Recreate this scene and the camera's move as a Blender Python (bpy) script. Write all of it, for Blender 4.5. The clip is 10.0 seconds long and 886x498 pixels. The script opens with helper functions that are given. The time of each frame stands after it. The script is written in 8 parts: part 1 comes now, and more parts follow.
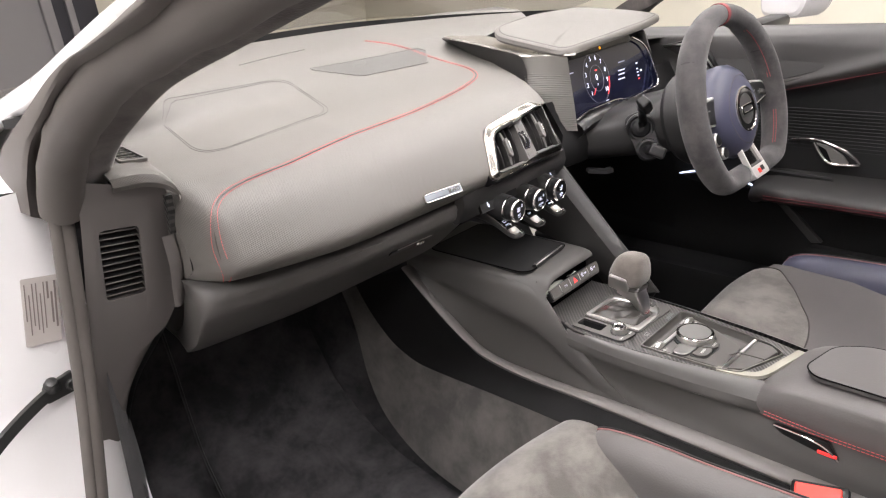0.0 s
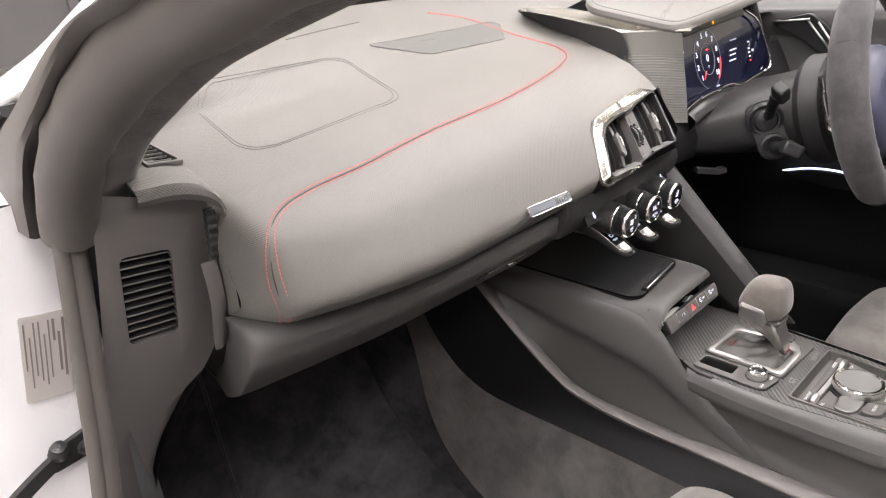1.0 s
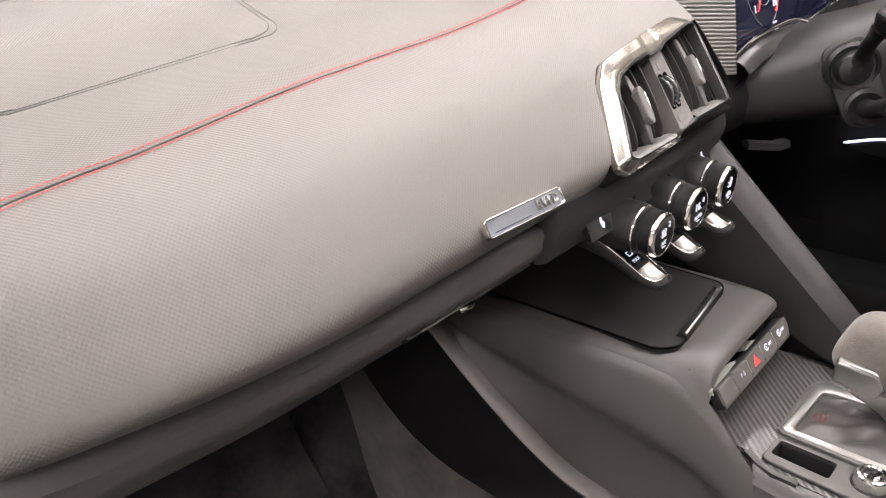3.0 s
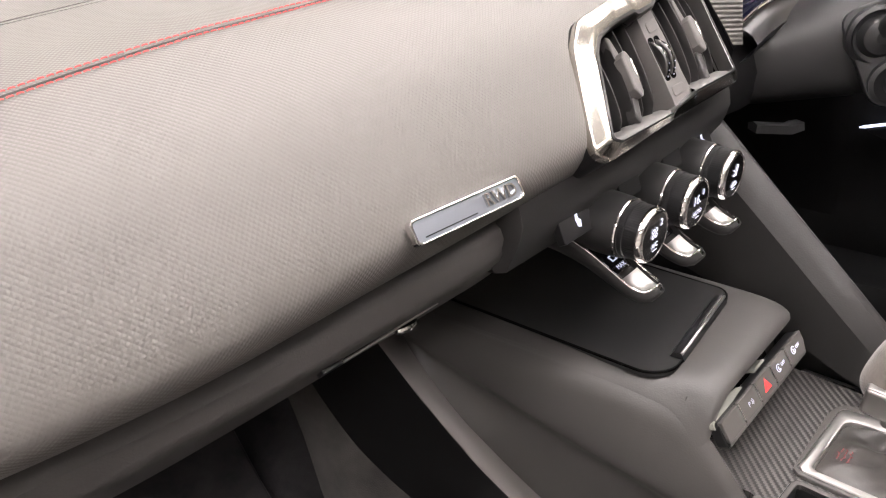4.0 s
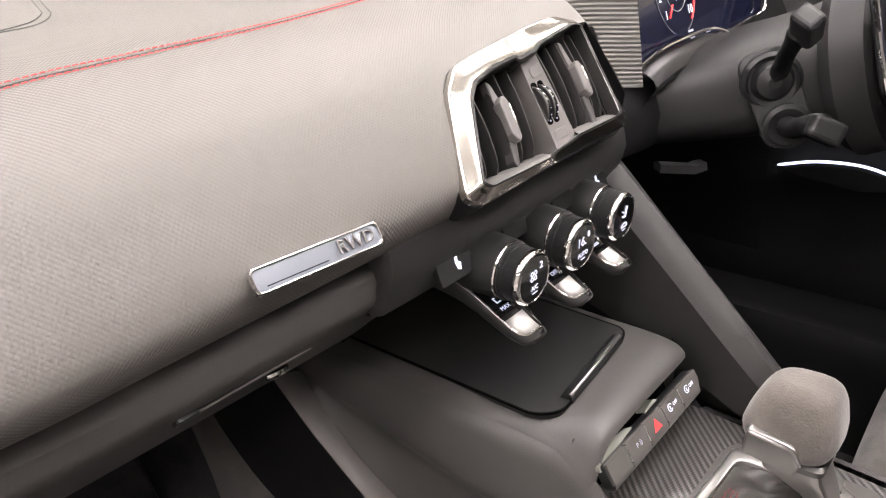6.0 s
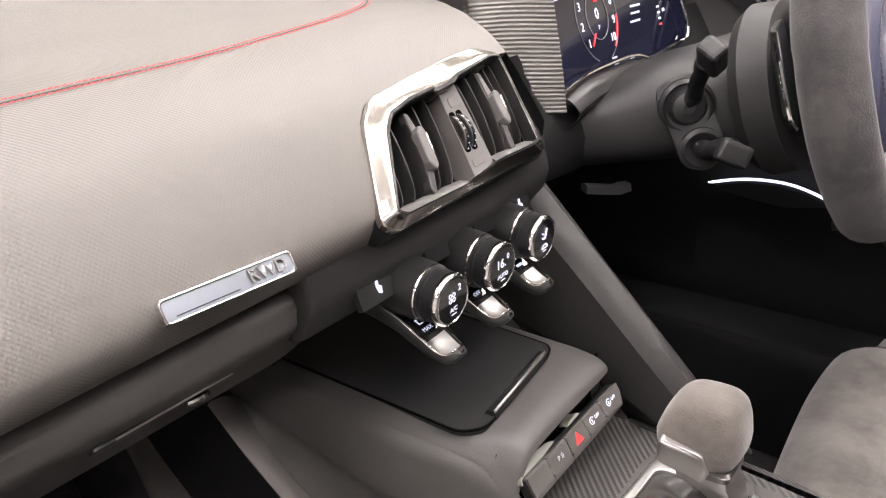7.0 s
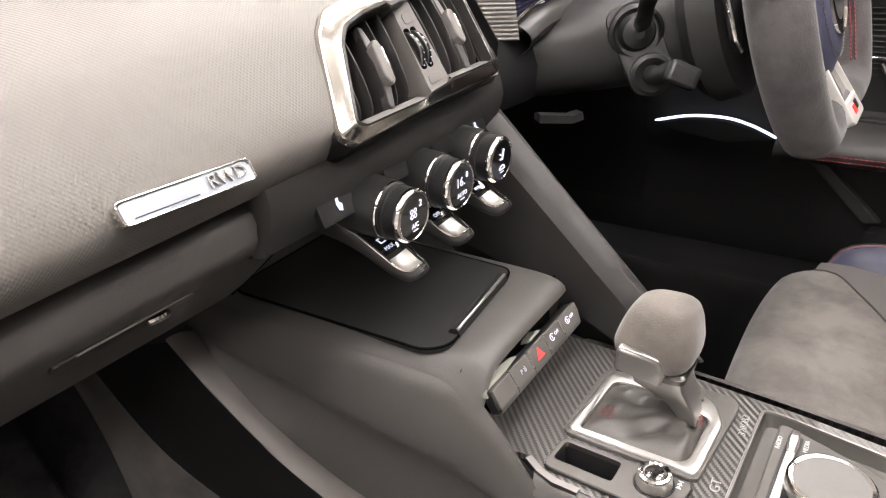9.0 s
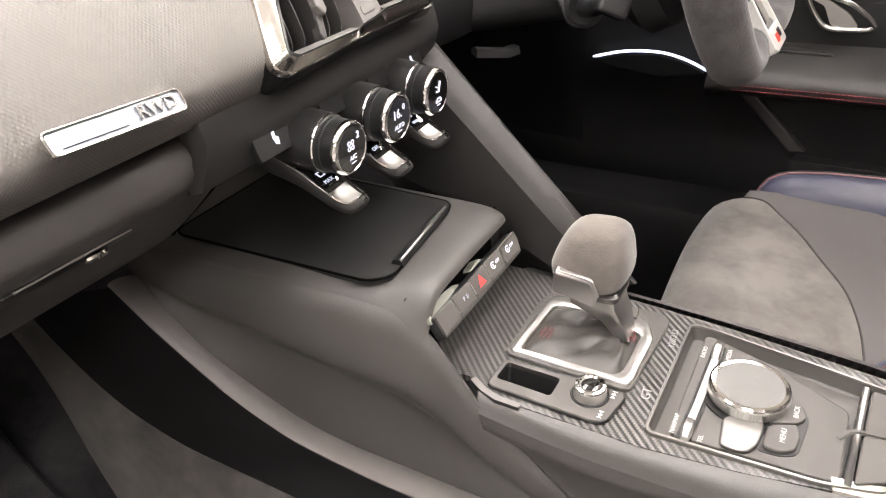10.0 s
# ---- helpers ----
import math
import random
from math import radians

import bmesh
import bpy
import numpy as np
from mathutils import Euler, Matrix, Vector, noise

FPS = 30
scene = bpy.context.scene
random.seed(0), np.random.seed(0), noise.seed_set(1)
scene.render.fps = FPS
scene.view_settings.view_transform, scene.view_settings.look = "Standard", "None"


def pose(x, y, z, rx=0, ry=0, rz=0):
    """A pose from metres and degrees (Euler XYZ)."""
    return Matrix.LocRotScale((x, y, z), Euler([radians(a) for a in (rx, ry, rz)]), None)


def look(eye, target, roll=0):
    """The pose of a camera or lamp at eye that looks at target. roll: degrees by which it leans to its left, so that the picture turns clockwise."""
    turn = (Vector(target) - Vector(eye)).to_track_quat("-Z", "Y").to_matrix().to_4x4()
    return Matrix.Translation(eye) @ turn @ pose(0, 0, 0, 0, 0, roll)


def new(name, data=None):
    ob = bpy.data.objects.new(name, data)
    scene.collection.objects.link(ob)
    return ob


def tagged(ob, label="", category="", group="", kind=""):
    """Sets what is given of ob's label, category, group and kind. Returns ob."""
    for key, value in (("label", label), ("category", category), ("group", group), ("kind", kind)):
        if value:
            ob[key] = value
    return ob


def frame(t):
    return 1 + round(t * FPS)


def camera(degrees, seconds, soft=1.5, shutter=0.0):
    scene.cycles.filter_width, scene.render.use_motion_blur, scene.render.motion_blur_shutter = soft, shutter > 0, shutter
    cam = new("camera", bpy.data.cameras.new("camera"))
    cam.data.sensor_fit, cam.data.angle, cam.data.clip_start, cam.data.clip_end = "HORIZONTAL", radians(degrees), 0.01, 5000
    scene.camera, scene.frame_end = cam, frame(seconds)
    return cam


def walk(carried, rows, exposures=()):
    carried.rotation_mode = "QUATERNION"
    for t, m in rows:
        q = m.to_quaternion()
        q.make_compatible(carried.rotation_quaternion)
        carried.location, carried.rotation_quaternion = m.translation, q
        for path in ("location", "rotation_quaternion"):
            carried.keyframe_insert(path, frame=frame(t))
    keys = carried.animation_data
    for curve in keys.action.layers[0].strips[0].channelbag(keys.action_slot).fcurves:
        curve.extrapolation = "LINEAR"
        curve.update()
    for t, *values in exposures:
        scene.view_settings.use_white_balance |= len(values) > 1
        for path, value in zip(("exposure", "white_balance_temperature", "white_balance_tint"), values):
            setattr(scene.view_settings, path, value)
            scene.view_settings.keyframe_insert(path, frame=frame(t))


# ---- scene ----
cam = camera(66.73, 10.0, 1.2)
PATH = [
    (0, (-0.778, -0.376, 0.917), (0.51, 0.944, 0.143), -6.0),
    (0.5, (-0.739, -0.287, 0.908), (0.513, 1.053, 0.109), -5.9),
    (1, (-0.711, -0.185, 0.898), (0.523, 1.157, 0.076), -5.8),
    (1.5, (-0.662, -0.135, 0.887), (0.567, 1.198, 0.045), -5.9),
    (2, (-0.58, -0.099, 0.862), (0.641, 1.226, -0.006), -6.0),
    (2.5, (-0.52, -0.06, 0.833), (0.69, 1.263, -0.054), -6.4),
    (2.7, (-0.5, -0.04, 0.819), (0.72, 1.277, -0.062), -6.5),
    (3.8, (-0.398, 0.019, 0.775), (0.802, 1.336, -0.134), -7.0),
    (4, (-0.387, 0.021, 0.766), (0.819, 1.334, -0.141), -6.9),
    (4.5, (-0.374, 0.023, 0.759), (0.831, 1.342, -0.14), -6.7),
    (5, (-0.371, 0.023, 0.756), (0.846, 1.341, -0.129), -6.4),
    (5.5, (-0.365, 0.017, 0.758), (0.884, 1.314, -0.113), -5.8),
    (6, (-0.348, -0.012, 0.768), (0.953, 1.251, -0.076), -5.4),
    (7.5, (-0.339, -0.041, 0.777), (1.078, 1.118, -0.028), -4.8),
    (8, (-0.344, -0.042, 0.766), (1.091, 1.08, -0.058), -4.7),
    (8.5, (-0.352, -0.04, 0.757), (1.084, 1.05, -0.108), -4.8),
    (9, (-0.355, -0.04, 0.751), (1.079, 1.01, -0.166), -4.8),
    (9.5, (-0.357, -0.046, 0.743), (1.082, 0.938, -0.238), -4.8),
    (10, (-0.364, -0.053, 0.744), (1.079, 0.843, -0.311), -4.8),
]
walk(cam, [(t, look(eye, target, roll)) for t, eye, target, roll in PATH], [(0.0, -0.15, 6250, 10), (1.0, -0.08, 6250, 10), (2.5, -0.05, 6350, 12), (4.5, -0.02, 6400, 13), (6.0, -0.02, 6400, 13), (7.5, -0.02, 6400, 13), (8.5, 0.05, 6450, 11), (10.0, 0.32, 6550, 10)])

# ---- world and large lights ----
world = bpy.data.worlds.new("world")
scene.world = world
world.use_nodes = True
world.node_tree.nodes["Background"].inputs[0].default_value = (1.0, 0.97, 0.93, 1)
world.node_tree.nodes["Background"].inputs[1].default_value = 0.05


# ---- materials ----
def material(name, color, rough=0.5, metal=0.0, coat=0.0, spec=0.5, sheen=0.0, emit=None, strength=0.0):
    m = bpy.data.materials.new(name)
    m.use_nodes = True
    b = m.node_tree.nodes["Principled BSDF"]
    b.inputs["Base Color"].default_value = (*color, 1)
    b.inputs["Roughness"].default_value = rough
    b.inputs["Metallic"].default_value = metal
    b.inputs["Coat Weight"].default_value = coat
    b.inputs["Coat Roughness"].default_value = 0.04
    b.inputs["Specular IOR Level"].default_value = spec
    b.inputs["Sheen Weight"].default_value = sheen
    b.inputs["Sheen Roughness"].default_value = 0.5
    if emit:
        b.inputs["Emission Color"].default_value = (*emit, 1)
        b.inputs["Emission Strength"].default_value = strength
    return m


def nodes_of(m):
    t = m.node_tree
    return t, t.nodes["Principled BSDF"]


def add(t, kind, **values):
    n = t.nodes.new(kind)
    for k, v in values.items():
        n.inputs[k].default_value = v
    return n


def math_node(t, op, a, b=0.0):
    n = t.nodes.new("ShaderNodeMath")
    n.operation = op
    for i, v in enumerate((a, b)):
        if isinstance(v, (int, float)):
            n.inputs[i].default_value = v
        else:
            t.links.new(v, n.inputs[i])
    return n.outputs[0]


def coords(t, uv=False):
    return t.nodes.new("ShaderNodeTexCoord").outputs["UV" if uv else "Object"]


def vary(m, color, spread=0.25, big=9.0, fine=240.0, bump=0.15, depth=0.0006, rough=None, rough_spread=0.08):
    """Two scales of variation: broad stains in the colour and gloss, a fine grain in the relief."""
    t, b = nodes_of(m)
    co = coords(t)
    n1 = add(t, "ShaderNodeTexNoise", Scale=big, Detail=4.0, Roughness=0.6)
    n2 = add(t, "ShaderNodeTexNoise", Scale=fine, Detail=2.0)
    t.links.new(co, n1.inputs["Vector"])
    t.links.new(co, n2.inputs["Vector"])
    mix = t.nodes.new("ShaderNodeMix")
    mix.data_type = "RGBA"
    mix.inputs["A"].default_value = (*[c * (1 - spread) for c in color], 1)
    mix.inputs["B"].default_value = (*[min(1, c * (1 + spread)) for c in color], 1)
    t.links.new(n1.outputs["Fac"], mix.inputs["Factor"])
    t.links.new(mix.outputs["Result"], b.inputs["Base Color"])
    if rough is not None:
        r = t.nodes.new("ShaderNodeMapRange")
        r.inputs["To Min"].default_value, r.inputs["To Max"].default_value = rough - rough_spread, rough + rough_spread
        t.links.new(n1.outputs["Fac"], r.inputs["Value"])
        t.links.new(r.outputs["Result"], b.inputs["Roughness"])
    if bump:
        k = add(t, "ShaderNodeBump", Strength=bump, Distance=depth)
        t.links.new(n2.outputs["Fac"], k.inputs["Height"])
        t.links.new(k.outputs["Normal"], b.inputs["Normal"])
    return m


def plain(name, color, rough=0.5, **kw):
    vkeys = {k: kw.pop(k) for k in ("spread", "big", "fine", "bump", "depth", "rough_spread") if k in kw}
    return vary(material(name, color, rough, **kw), color, rough=rough, **vkeys)


def grained(name, color, rough, pitch, strength, depth, sheen=0.0):
    """Embossed leather: small domes in a diamond grid, laid along the sheet."""
    m = plain(name, color, rough, spread=0.07, big=6.0, bump=0, rough_spread=0.03, sheen=sheen)
    t, b = nodes_of(m)
    turn = t.nodes.new("ShaderNodeMapping")
    turn.inputs["Rotation"].default_value = (0, 0, radians(45))
    t.links.new(coords(t, True), turn.inputs["Vector"])
    v = add(t, "ShaderNodeTexVoronoi", Scale=1.0 / pitch, Randomness=0.04)
    v.voronoi_dimensions = "2D"
    t.links.new(turn.outputs["Vector"], v.inputs["Vector"])
    n = add(t, "ShaderNodeTexNoise", Scale=900.0, Detail=2.0)
    t.links.new(coords(t), n.inputs["Vector"])
    h = math_node(t, "ADD", math_node(t, "MULTIPLY", v.outputs["Distance"], -1.0), math_node(t, "MULTIPLY", n.outputs["Fac"], 0.25))
    k = add(t, "ShaderNodeBump", Strength=strength, Distance=depth)
    t.links.new(h, k.inputs["Height"])
    t.links.new(k.outputs["Normal"], b.inputs["Normal"])
    return m


def twill(name, tow, dark, light, rough, axes=(0, 1), coat=0.25):
    """Woven carbon under lacquer: a 2 x 2 twill of tows, by the two named axes."""
    m = material(name, dark, rough, coat=coat)
    t, b = nodes_of(m)
    sep = t.nodes.new("ShaderNodeSeparateXYZ")
    t.links.new(coords(t), sep.inputs[0])
    u, v = (math_node(t, "DIVIDE", sep.outputs[a], tow) for a in axes)
    fu, fv = math_node(t, "FLOOR", u), math_node(t, "FLOOR", v)
    d = math_node(t, "FLOORED_MODULO", math_node(t, "SUBTRACT", fu, fv), 4.0)
    over = math_node(t, "LESS_THAN", d, 1.5)
    ramp = t.nodes.new("ShaderNodeMix")
    ramp.data_type = "RGBA"
    ramp.inputs["A"].default_value, ramp.inputs["B"].default_value = (*dark, 1), (*light, 1)
    t.links.new(over, ramp.inputs["Factor"])
    t.links.new(ramp.outputs["Result"], b.inputs["Base Color"])
    wave = math_node(t, "SINE", math_node(t, "MULTIPLY", math_node(t, "SUBTRACT", u, v), math.pi / 2))
    k = add(t, "ShaderNodeBump", Strength=0.5, Distance=0.0005)
    t.links.new(wave, k.inputs["Height"])
    t.links.new(k.outputs["Normal"], b.inputs["Normal"])
    return m


def napped(name, dark, light, scale, sheen, stretch=(1, 1, 1), fine=700.0, lo=0.36, hi=0.64):
    """Suede or pile: brushed patches of light and dark nap over a fine grain."""
    m = material(name, dark, 0.95, sheen=sheen, spec=0.25)
    t, b = nodes_of(m)
    mp = t.nodes.new("ShaderNodeMapping")
    mp.inputs["Scale"].default_value = stretch
    t.links.new(coords(t), mp.inputs["Vector"])
    n1 = add(t, "ShaderNodeTexNoise", Scale=scale, Detail=4.0, Roughness=0.68, Distortion=0.15)
    n2 = add(t, "ShaderNodeTexNoise", Scale=fine, Detail=2.0)
    t.links.new(mp.outputs["Vector"], n1.inputs["Vector"])
    t.links.new(coords(t), n2.inputs["Vector"])
    r = t.nodes.new("ShaderNodeMapRange")
    r.inputs["From Min"].default_value, r.inputs["From Max"].default_value = lo, hi
    t.links.new(n1.outputs["Fac"], r.inputs["Value"])
    mix = t.nodes.new("ShaderNodeMix")
    mix.data_type = "RGBA"
    mix.inputs["A"].default_value, mix.inputs["B"].default_value = (*dark, 1), (*light, 1)
    t.links.new(r.outputs["Result"], mix.inputs["Factor"])
    t.links.new(mix.outputs["Result"], b.inputs["Base Color"])
    k = add(t, "ShaderNodeBump", Strength=0.5, Distance=0.0008)
    t.links.new(n2.outputs["Fac"], k.inputs["Height"])
    t.links.new(k.outputs["Normal"], b.inputs["Normal"])
    return m


DASH = grained("embossed_leather", (0.122, 0.1155, 0.107), 0.46, 0.0021, 0.75, 0.0005)
SOFT = plain("soft_plastic", (0.033, 0.0315, 0.031), 0.48, spec=0.5, spread=0.1, fine=900.0, bump=0.25, depth=0.0004)
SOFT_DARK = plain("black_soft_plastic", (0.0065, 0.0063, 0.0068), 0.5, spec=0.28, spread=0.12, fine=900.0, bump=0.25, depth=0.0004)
SOFT_MID = plain("dark_grey_soft_plastic", (0.018, 0.0172, 0.017), 0.5, spread=0.1, fine=900.0, bump=0.25, depth=0.0004)
SMOOTH = plain("satin_black_plastic", (0.01, 0.01, 0.0105), 0.32, spec=0.4, spread=0.15, fine=1400.0, bump=0.06, depth=0.0002)
GLOVE = plain("glovebox_soft_plastic", (0.068, 0.064, 0.0615), 0.5, spread=0.1, fine=900.0, bump=0.25, depth=0.0004)
# lid plastic darkened for the shade under the dashboard; also dark rim joints
LID_JOINT_DARK = plain("lid_shade_and_joint_black", (0.014, 0.014, 0.0142), 0.55, spec=0.25, spread=0.1, fine=1400.0, bump=0.05, depth=0.0002)
GLOSS = material("gloss_black", (0.008, 0.008, 0.008), 0.04, coat=1.0)
JAMB = plain("grey_trim_plastic", (0.118, 0.108, 0.104), 0.55, spread=0.08, fine=700.0, bump=0.25, depth=0.0004)
SUEDE = napped("grey_suede", (0.085, 0.079, 0.073), (0.16, 0.15, 0.139), 17.0, 0.25)
SUEDE_KNOB = napped("brown_grey_suede", (0.082, 0.073, 0.066), (0.12, 0.107, 0.096), 30.0, 0.25)
SUEDE_DARK = napped("dark_suede", (0.05, 0.0435, 0.041), (0.105, 0.093, 0.087), 26.0, 0.25)
CARPET = napped("black_carpet", (0.012, 0.0115, 0.0132), (0.052, 0.049, 0.052), 13.0, 0.15, fine=900.0, lo=0.38, hi=0.70)
TUNNEL = napped("grey_carpet", (0.045, 0.042, 0.041), (0.092, 0.086, 0.08), 14.0, 0.2, fine=900.0)
LEATHER = plain("black_seat_leather", (0.03, 0.03, 0.034), 0.42, spread=0.15, fine=420.0, bump=0.3, depth=0.0006)
LEATHER_BLUE = plain("blue_black_leather", (0.046, 0.048, 0.078), 0.38, spread=0.12, fine=420.0, bump=0.3, depth=0.0006)
LEATHER_GREY = plain("dark_grey_leather", (0.088, 0.082, 0.081), 0.48, spread=0.12, fine=420.0, bump=0.3, depth=0.0006)
SUEDE_WHEEL = napped("wheel_suede", (0.036, 0.0345, 0.036), (0.064, 0.06, 0.060), 30.0, 0.15)
LEATHER_BOOT = plain("soft_boot_leather", (0.05, 0.047, 0.044), 0.35, spread=0.15, fine=420.0, bump=0.25, depth=0.0006)
POLISHED = material("polished_grey_metal", (0.6, 0.59, 0.57), 0.2, 1.0)
# gloss strip with a bright reflection put into its base colour
REFLECTION_GREEN = material("pale_reflection_gloss", (0.2, 0.207, 0.18), 0.06, coat=1.0)
CARBON_RIB = plain("lacquered_carbon_ribs", (0.15, 0.145, 0.134), 0.36, metal=0.4, coat=0.2, spread=0.06, big=60.0, fine=900.0, bump=0.1, depth=0.0003)
RED_DIM = plain("dark_red_thread", (0.2, 0.03, 0.035), 0.8, spread=0.1)
# black without gloss: the shade of recesses and gaps is in the colour
VOID = material("recess_shade_black", (0.004, 0.004, 0.004), 0.7, spec=0.0)
PALE_TRIM = material("pale_gloss_trim", (0.3, 0.29, 0.25), 0.12, coat=0.5)
PALE_TOP = plain("grey_touch_metal", (0.13, 0.128, 0.124), 0.5, metal=0.0, spread=0.05)
RED_PIPING = plain("red_piping", (0.28, 0.13, 0.13), 0.6, spread=0.1)
RUBBER = plain("rubber_seal", (0.095, 0.085, 0.079), 0.6, spread=0.12, big=14.0, fine=500.0, bump=0.1, depth=0.0005)
PAINT = plain("white_car_paint", (0.82, 0.81, 0.82), 0.3, spread=0.03, bump=0, coat=0.6)
SLAT = plain("dark_slat_plastic", (0.008, 0.0078, 0.0082), 0.5, spread=0.08)
SOFT_RIB = plain("light_rib_plastic", (0.105, 0.099, 0.095), 0.5, spread=0.1, fine=900.0, bump=0.25, depth=0.0004)
RIB_GREY = plain("grey_rib_plastic", (0.135, 0.126, 0.12), 0.5, spread=0.1, fine=900.0, bump=0.25, depth=0.0004)
# carbon lacquer with a pale base that carries the ceiling's reflection
HOOD_REFLECTION = plain("hood_reflection_lacquer", (0.42, 0.4, 0.37), 0.2, metal=0.7, coat=0.4, spread=0.06)
DARK_CHROME = material("dark_chrome", (0.58, 0.55, 0.5), 0.17, 1.0)
CHROME = material("chrome", (0.82, 0.8, 0.78), 0.09, 1.0)
SATIN = plain("satin_aluminium", (0.66, 0.65, 0.63), 0.3, metal=1.0, spread=0.05, fine=800.0, bump=0.05, depth=0.0002)
COLUMN_BLACK = plain("black_column_plastic", (0.013, 0.0126, 0.013), 0.48, spec=0.4, spread=0.1, fine=900.0, bump=0.2, depth=0.0004)
BRACE_GREY = plain("brace_soft_plastic", (0.018, 0.0172, 0.0168), 0.48, spread=0.1, fine=900.0, bump=0.25, depth=0.0004)
LIGHT_SATIN = plain("light_satin_metal", (0.78, 0.77, 0.75), 0.42, metal=0.8, spread=0.05)
SATIN_DARK = plain("dark_satin_metal", (0.2, 0.195, 0.19), 0.3, metal=1.0, spread=0.05)
BRUSHED = plain("brushed_badge_metal", (0.44, 0.475, 0.54), 0.32, metal=1.0, spread=0.04, bump=0.0)
STEEL = plain("black_steel", (0.05, 0.05, 0.05), 0.4, metal=0.6, spread=0.2)
CARBON = twill("carbon_twill", 0.0015, (0.026, 0.025, 0.0245), (0.085, 0.081, 0.078), 0.32)
CARBON_SIDE = twill("carbon_twill_upright", 0.0021, (0.012, 0.012, 0.012), (0.045, 0.043, 0.041), 0.35, axes=(1, 2), coat=0.0)
RED = plain("red_thread", (0.62, 0.09, 0.09), 0.7, spread=0.1)
RED_PLASTIC = material("red_plastic", (0.75, 0.035, 0.02), 0.35)
DARK_THREAD = plain("dark_thread", (0.05, 0.045, 0.042), 0.8, spread=0.1)
GREY_THREAD = plain("grey_thread", (0.095, 0.09, 0.086), 0.8, spread=0.1)
MESH_GREY = plain("speaker_mesh", (0.09, 0.088, 0.082), 0.6, spread=0.1, fine=1800.0, bump=0.8, depth=0.001)
SCREEN = material("dark_screen", (0.004, 0.0045, 0.012), 0.05, emit=(0.012, 0.016, 0.06), strength=0.10)
LIT_DIM = material("dim_lit_print", (0.3, 0.3, 0.36), 0.5, emit=(0.75, 0.78, 1.0), strength=0.3)
LIT = material("lit_white_symbol", (0.6, 0.6, 0.7), 0.5, emit=(0.75, 0.78, 1.0), strength=0.7)
LIT_BRIGHT = material("bright_lit_figure", (0.6, 0.6, 0.7), 0.5, emit=(0.85, 0.87, 1.0), strength=1.1)
LIT_RED = material("lit_red_symbol", (0.8, 0.05, 0.05), 0.5, emit=(1.0, 0.03, 0.03), strength=0.9)
LIT_AMBER = material("lit_amber_symbol", (0.8, 0.4, 0.05), 0.5, emit=(1.0, 0.35, 0.0), strength=1.6)
LIT_STRIP = material("door_light_strip", (0.9, 0.9, 1.0), 0.5, emit=(0.72, 0.78, 1.0), strength=2.0)
PRINT = material("white_print", (0.6, 0.6, 0.6), 0.6)
PRINT_GREY = material("grey_print", (0.25, 0.25, 0.25), 0.6)
STICKER = plain("paper_sticker", (0.5, 0.46, 0.44), 0.5, spread=0.05)
STICKER_INK = material("sticker_ink", (0.2, 0.17, 0.16), 0.6)
CONSOLE = plain("console_soft_plastic", (0.047, 0.0445, 0.0425), 0.42, spec=0.7, spread=0.1, fine=900.0, bump=0.25, depth=0.0004)
TRAY_GREY = plain("grey_tray_plastic", (0.074, 0.07, 0.066), 0.45, spread=0.06, fine=1200.0, bump=0.12, depth=0.0003)
VANE = plain("dark_vane_plastic", (0.02, 0.019, 0.0187), 0.36, spread=0.08, fine=1200.0, bump=0.06, depth=0.0002)
SILL_GREY = plain("pale_ledge_plastic", (0.15, 0.145, 0.14), 0.35, spread=0.1, metal=0.5)
BARREL = plain("satin_barrel_plastic", (0.013, 0.0128, 0.0128), 0.36, spread=0.08, fine=1400.0, bump=0.04, depth=0.0002)
NECK = material("dark_polished_metal", (0.42, 0.41, 0.4), 0.16, 1.0)
BUTTON_METAL = plain("brushed_button_metal", (0.46, 0.45, 0.44), 0.3, metal=1.0, spread=0.05, fine=900.0, bump=0.04, depth=0.0002)
SCOOP = plain("satin_scoop_metal", (0.24, 0.235, 0.23), 0.34, metal=1.0, spread=0.05)
RIM_METAL = plain("brushed_rim_metal", (0.24, 0.235, 0.225), 0.3, metal=1.0, spread=0.06)
WALL = plain("cream_wall_paint", (0.86, 0.82, 0.7), 0.8, spread=0.03, big=1.5, fine=60.0, bump=0.1, depth=0.002)
# grey for the unseen walls, chosen to lower the light under the dashboard
FILL_CUT_WALL = plain("unseen_wall_grey", (0.42, 0.405, 0.39), 0.8, spread=0.05, big=1.5, fine=60.0, bump=0.1, depth=0.002)
GREY_PANEL = plain("grey_door_panel", (0.3, 0.29, 0.3), 0.6, spread=0.06, big=2.0)
DARK_PANEL = plain("dark_frame_paint", (0.03, 0.03, 0.04), 0.5, spread=0.1)
FLOOR_GREY = plain("grey_floor", (0.24, 0.23, 0.22), 0.35, spread=0.1, big=2.0)
CEILING_WHITE = plain("ceiling_paint", (0.8, 0.79, 0.77), 0.9, spread=0.03, big=1.0, bump=0)
LAMP = material("lamp_diffuser", (0.9, 0.9, 0.9), 0.5, emit=(1.0, 0.925, 0.88), strength=19.5)
GLASS = bpy.data.materials.new("clear_glass")
GLASS.use_nodes = True
GLASS.node_tree.nodes["Principled BSDF"].inputs["Transmission Weight"].default_value = 1.0
GLASS.node_tree.nodes["Principled BSDF"].inputs["Roughness"].default_value = 0.0
GLASS.node_tree.nodes["Principled BSDF"].inputs["IOR"].default_value = 1.1
MIRROR = material("mirror_glass", (0.9, 0.9, 0.9), 0.02, 1.0)


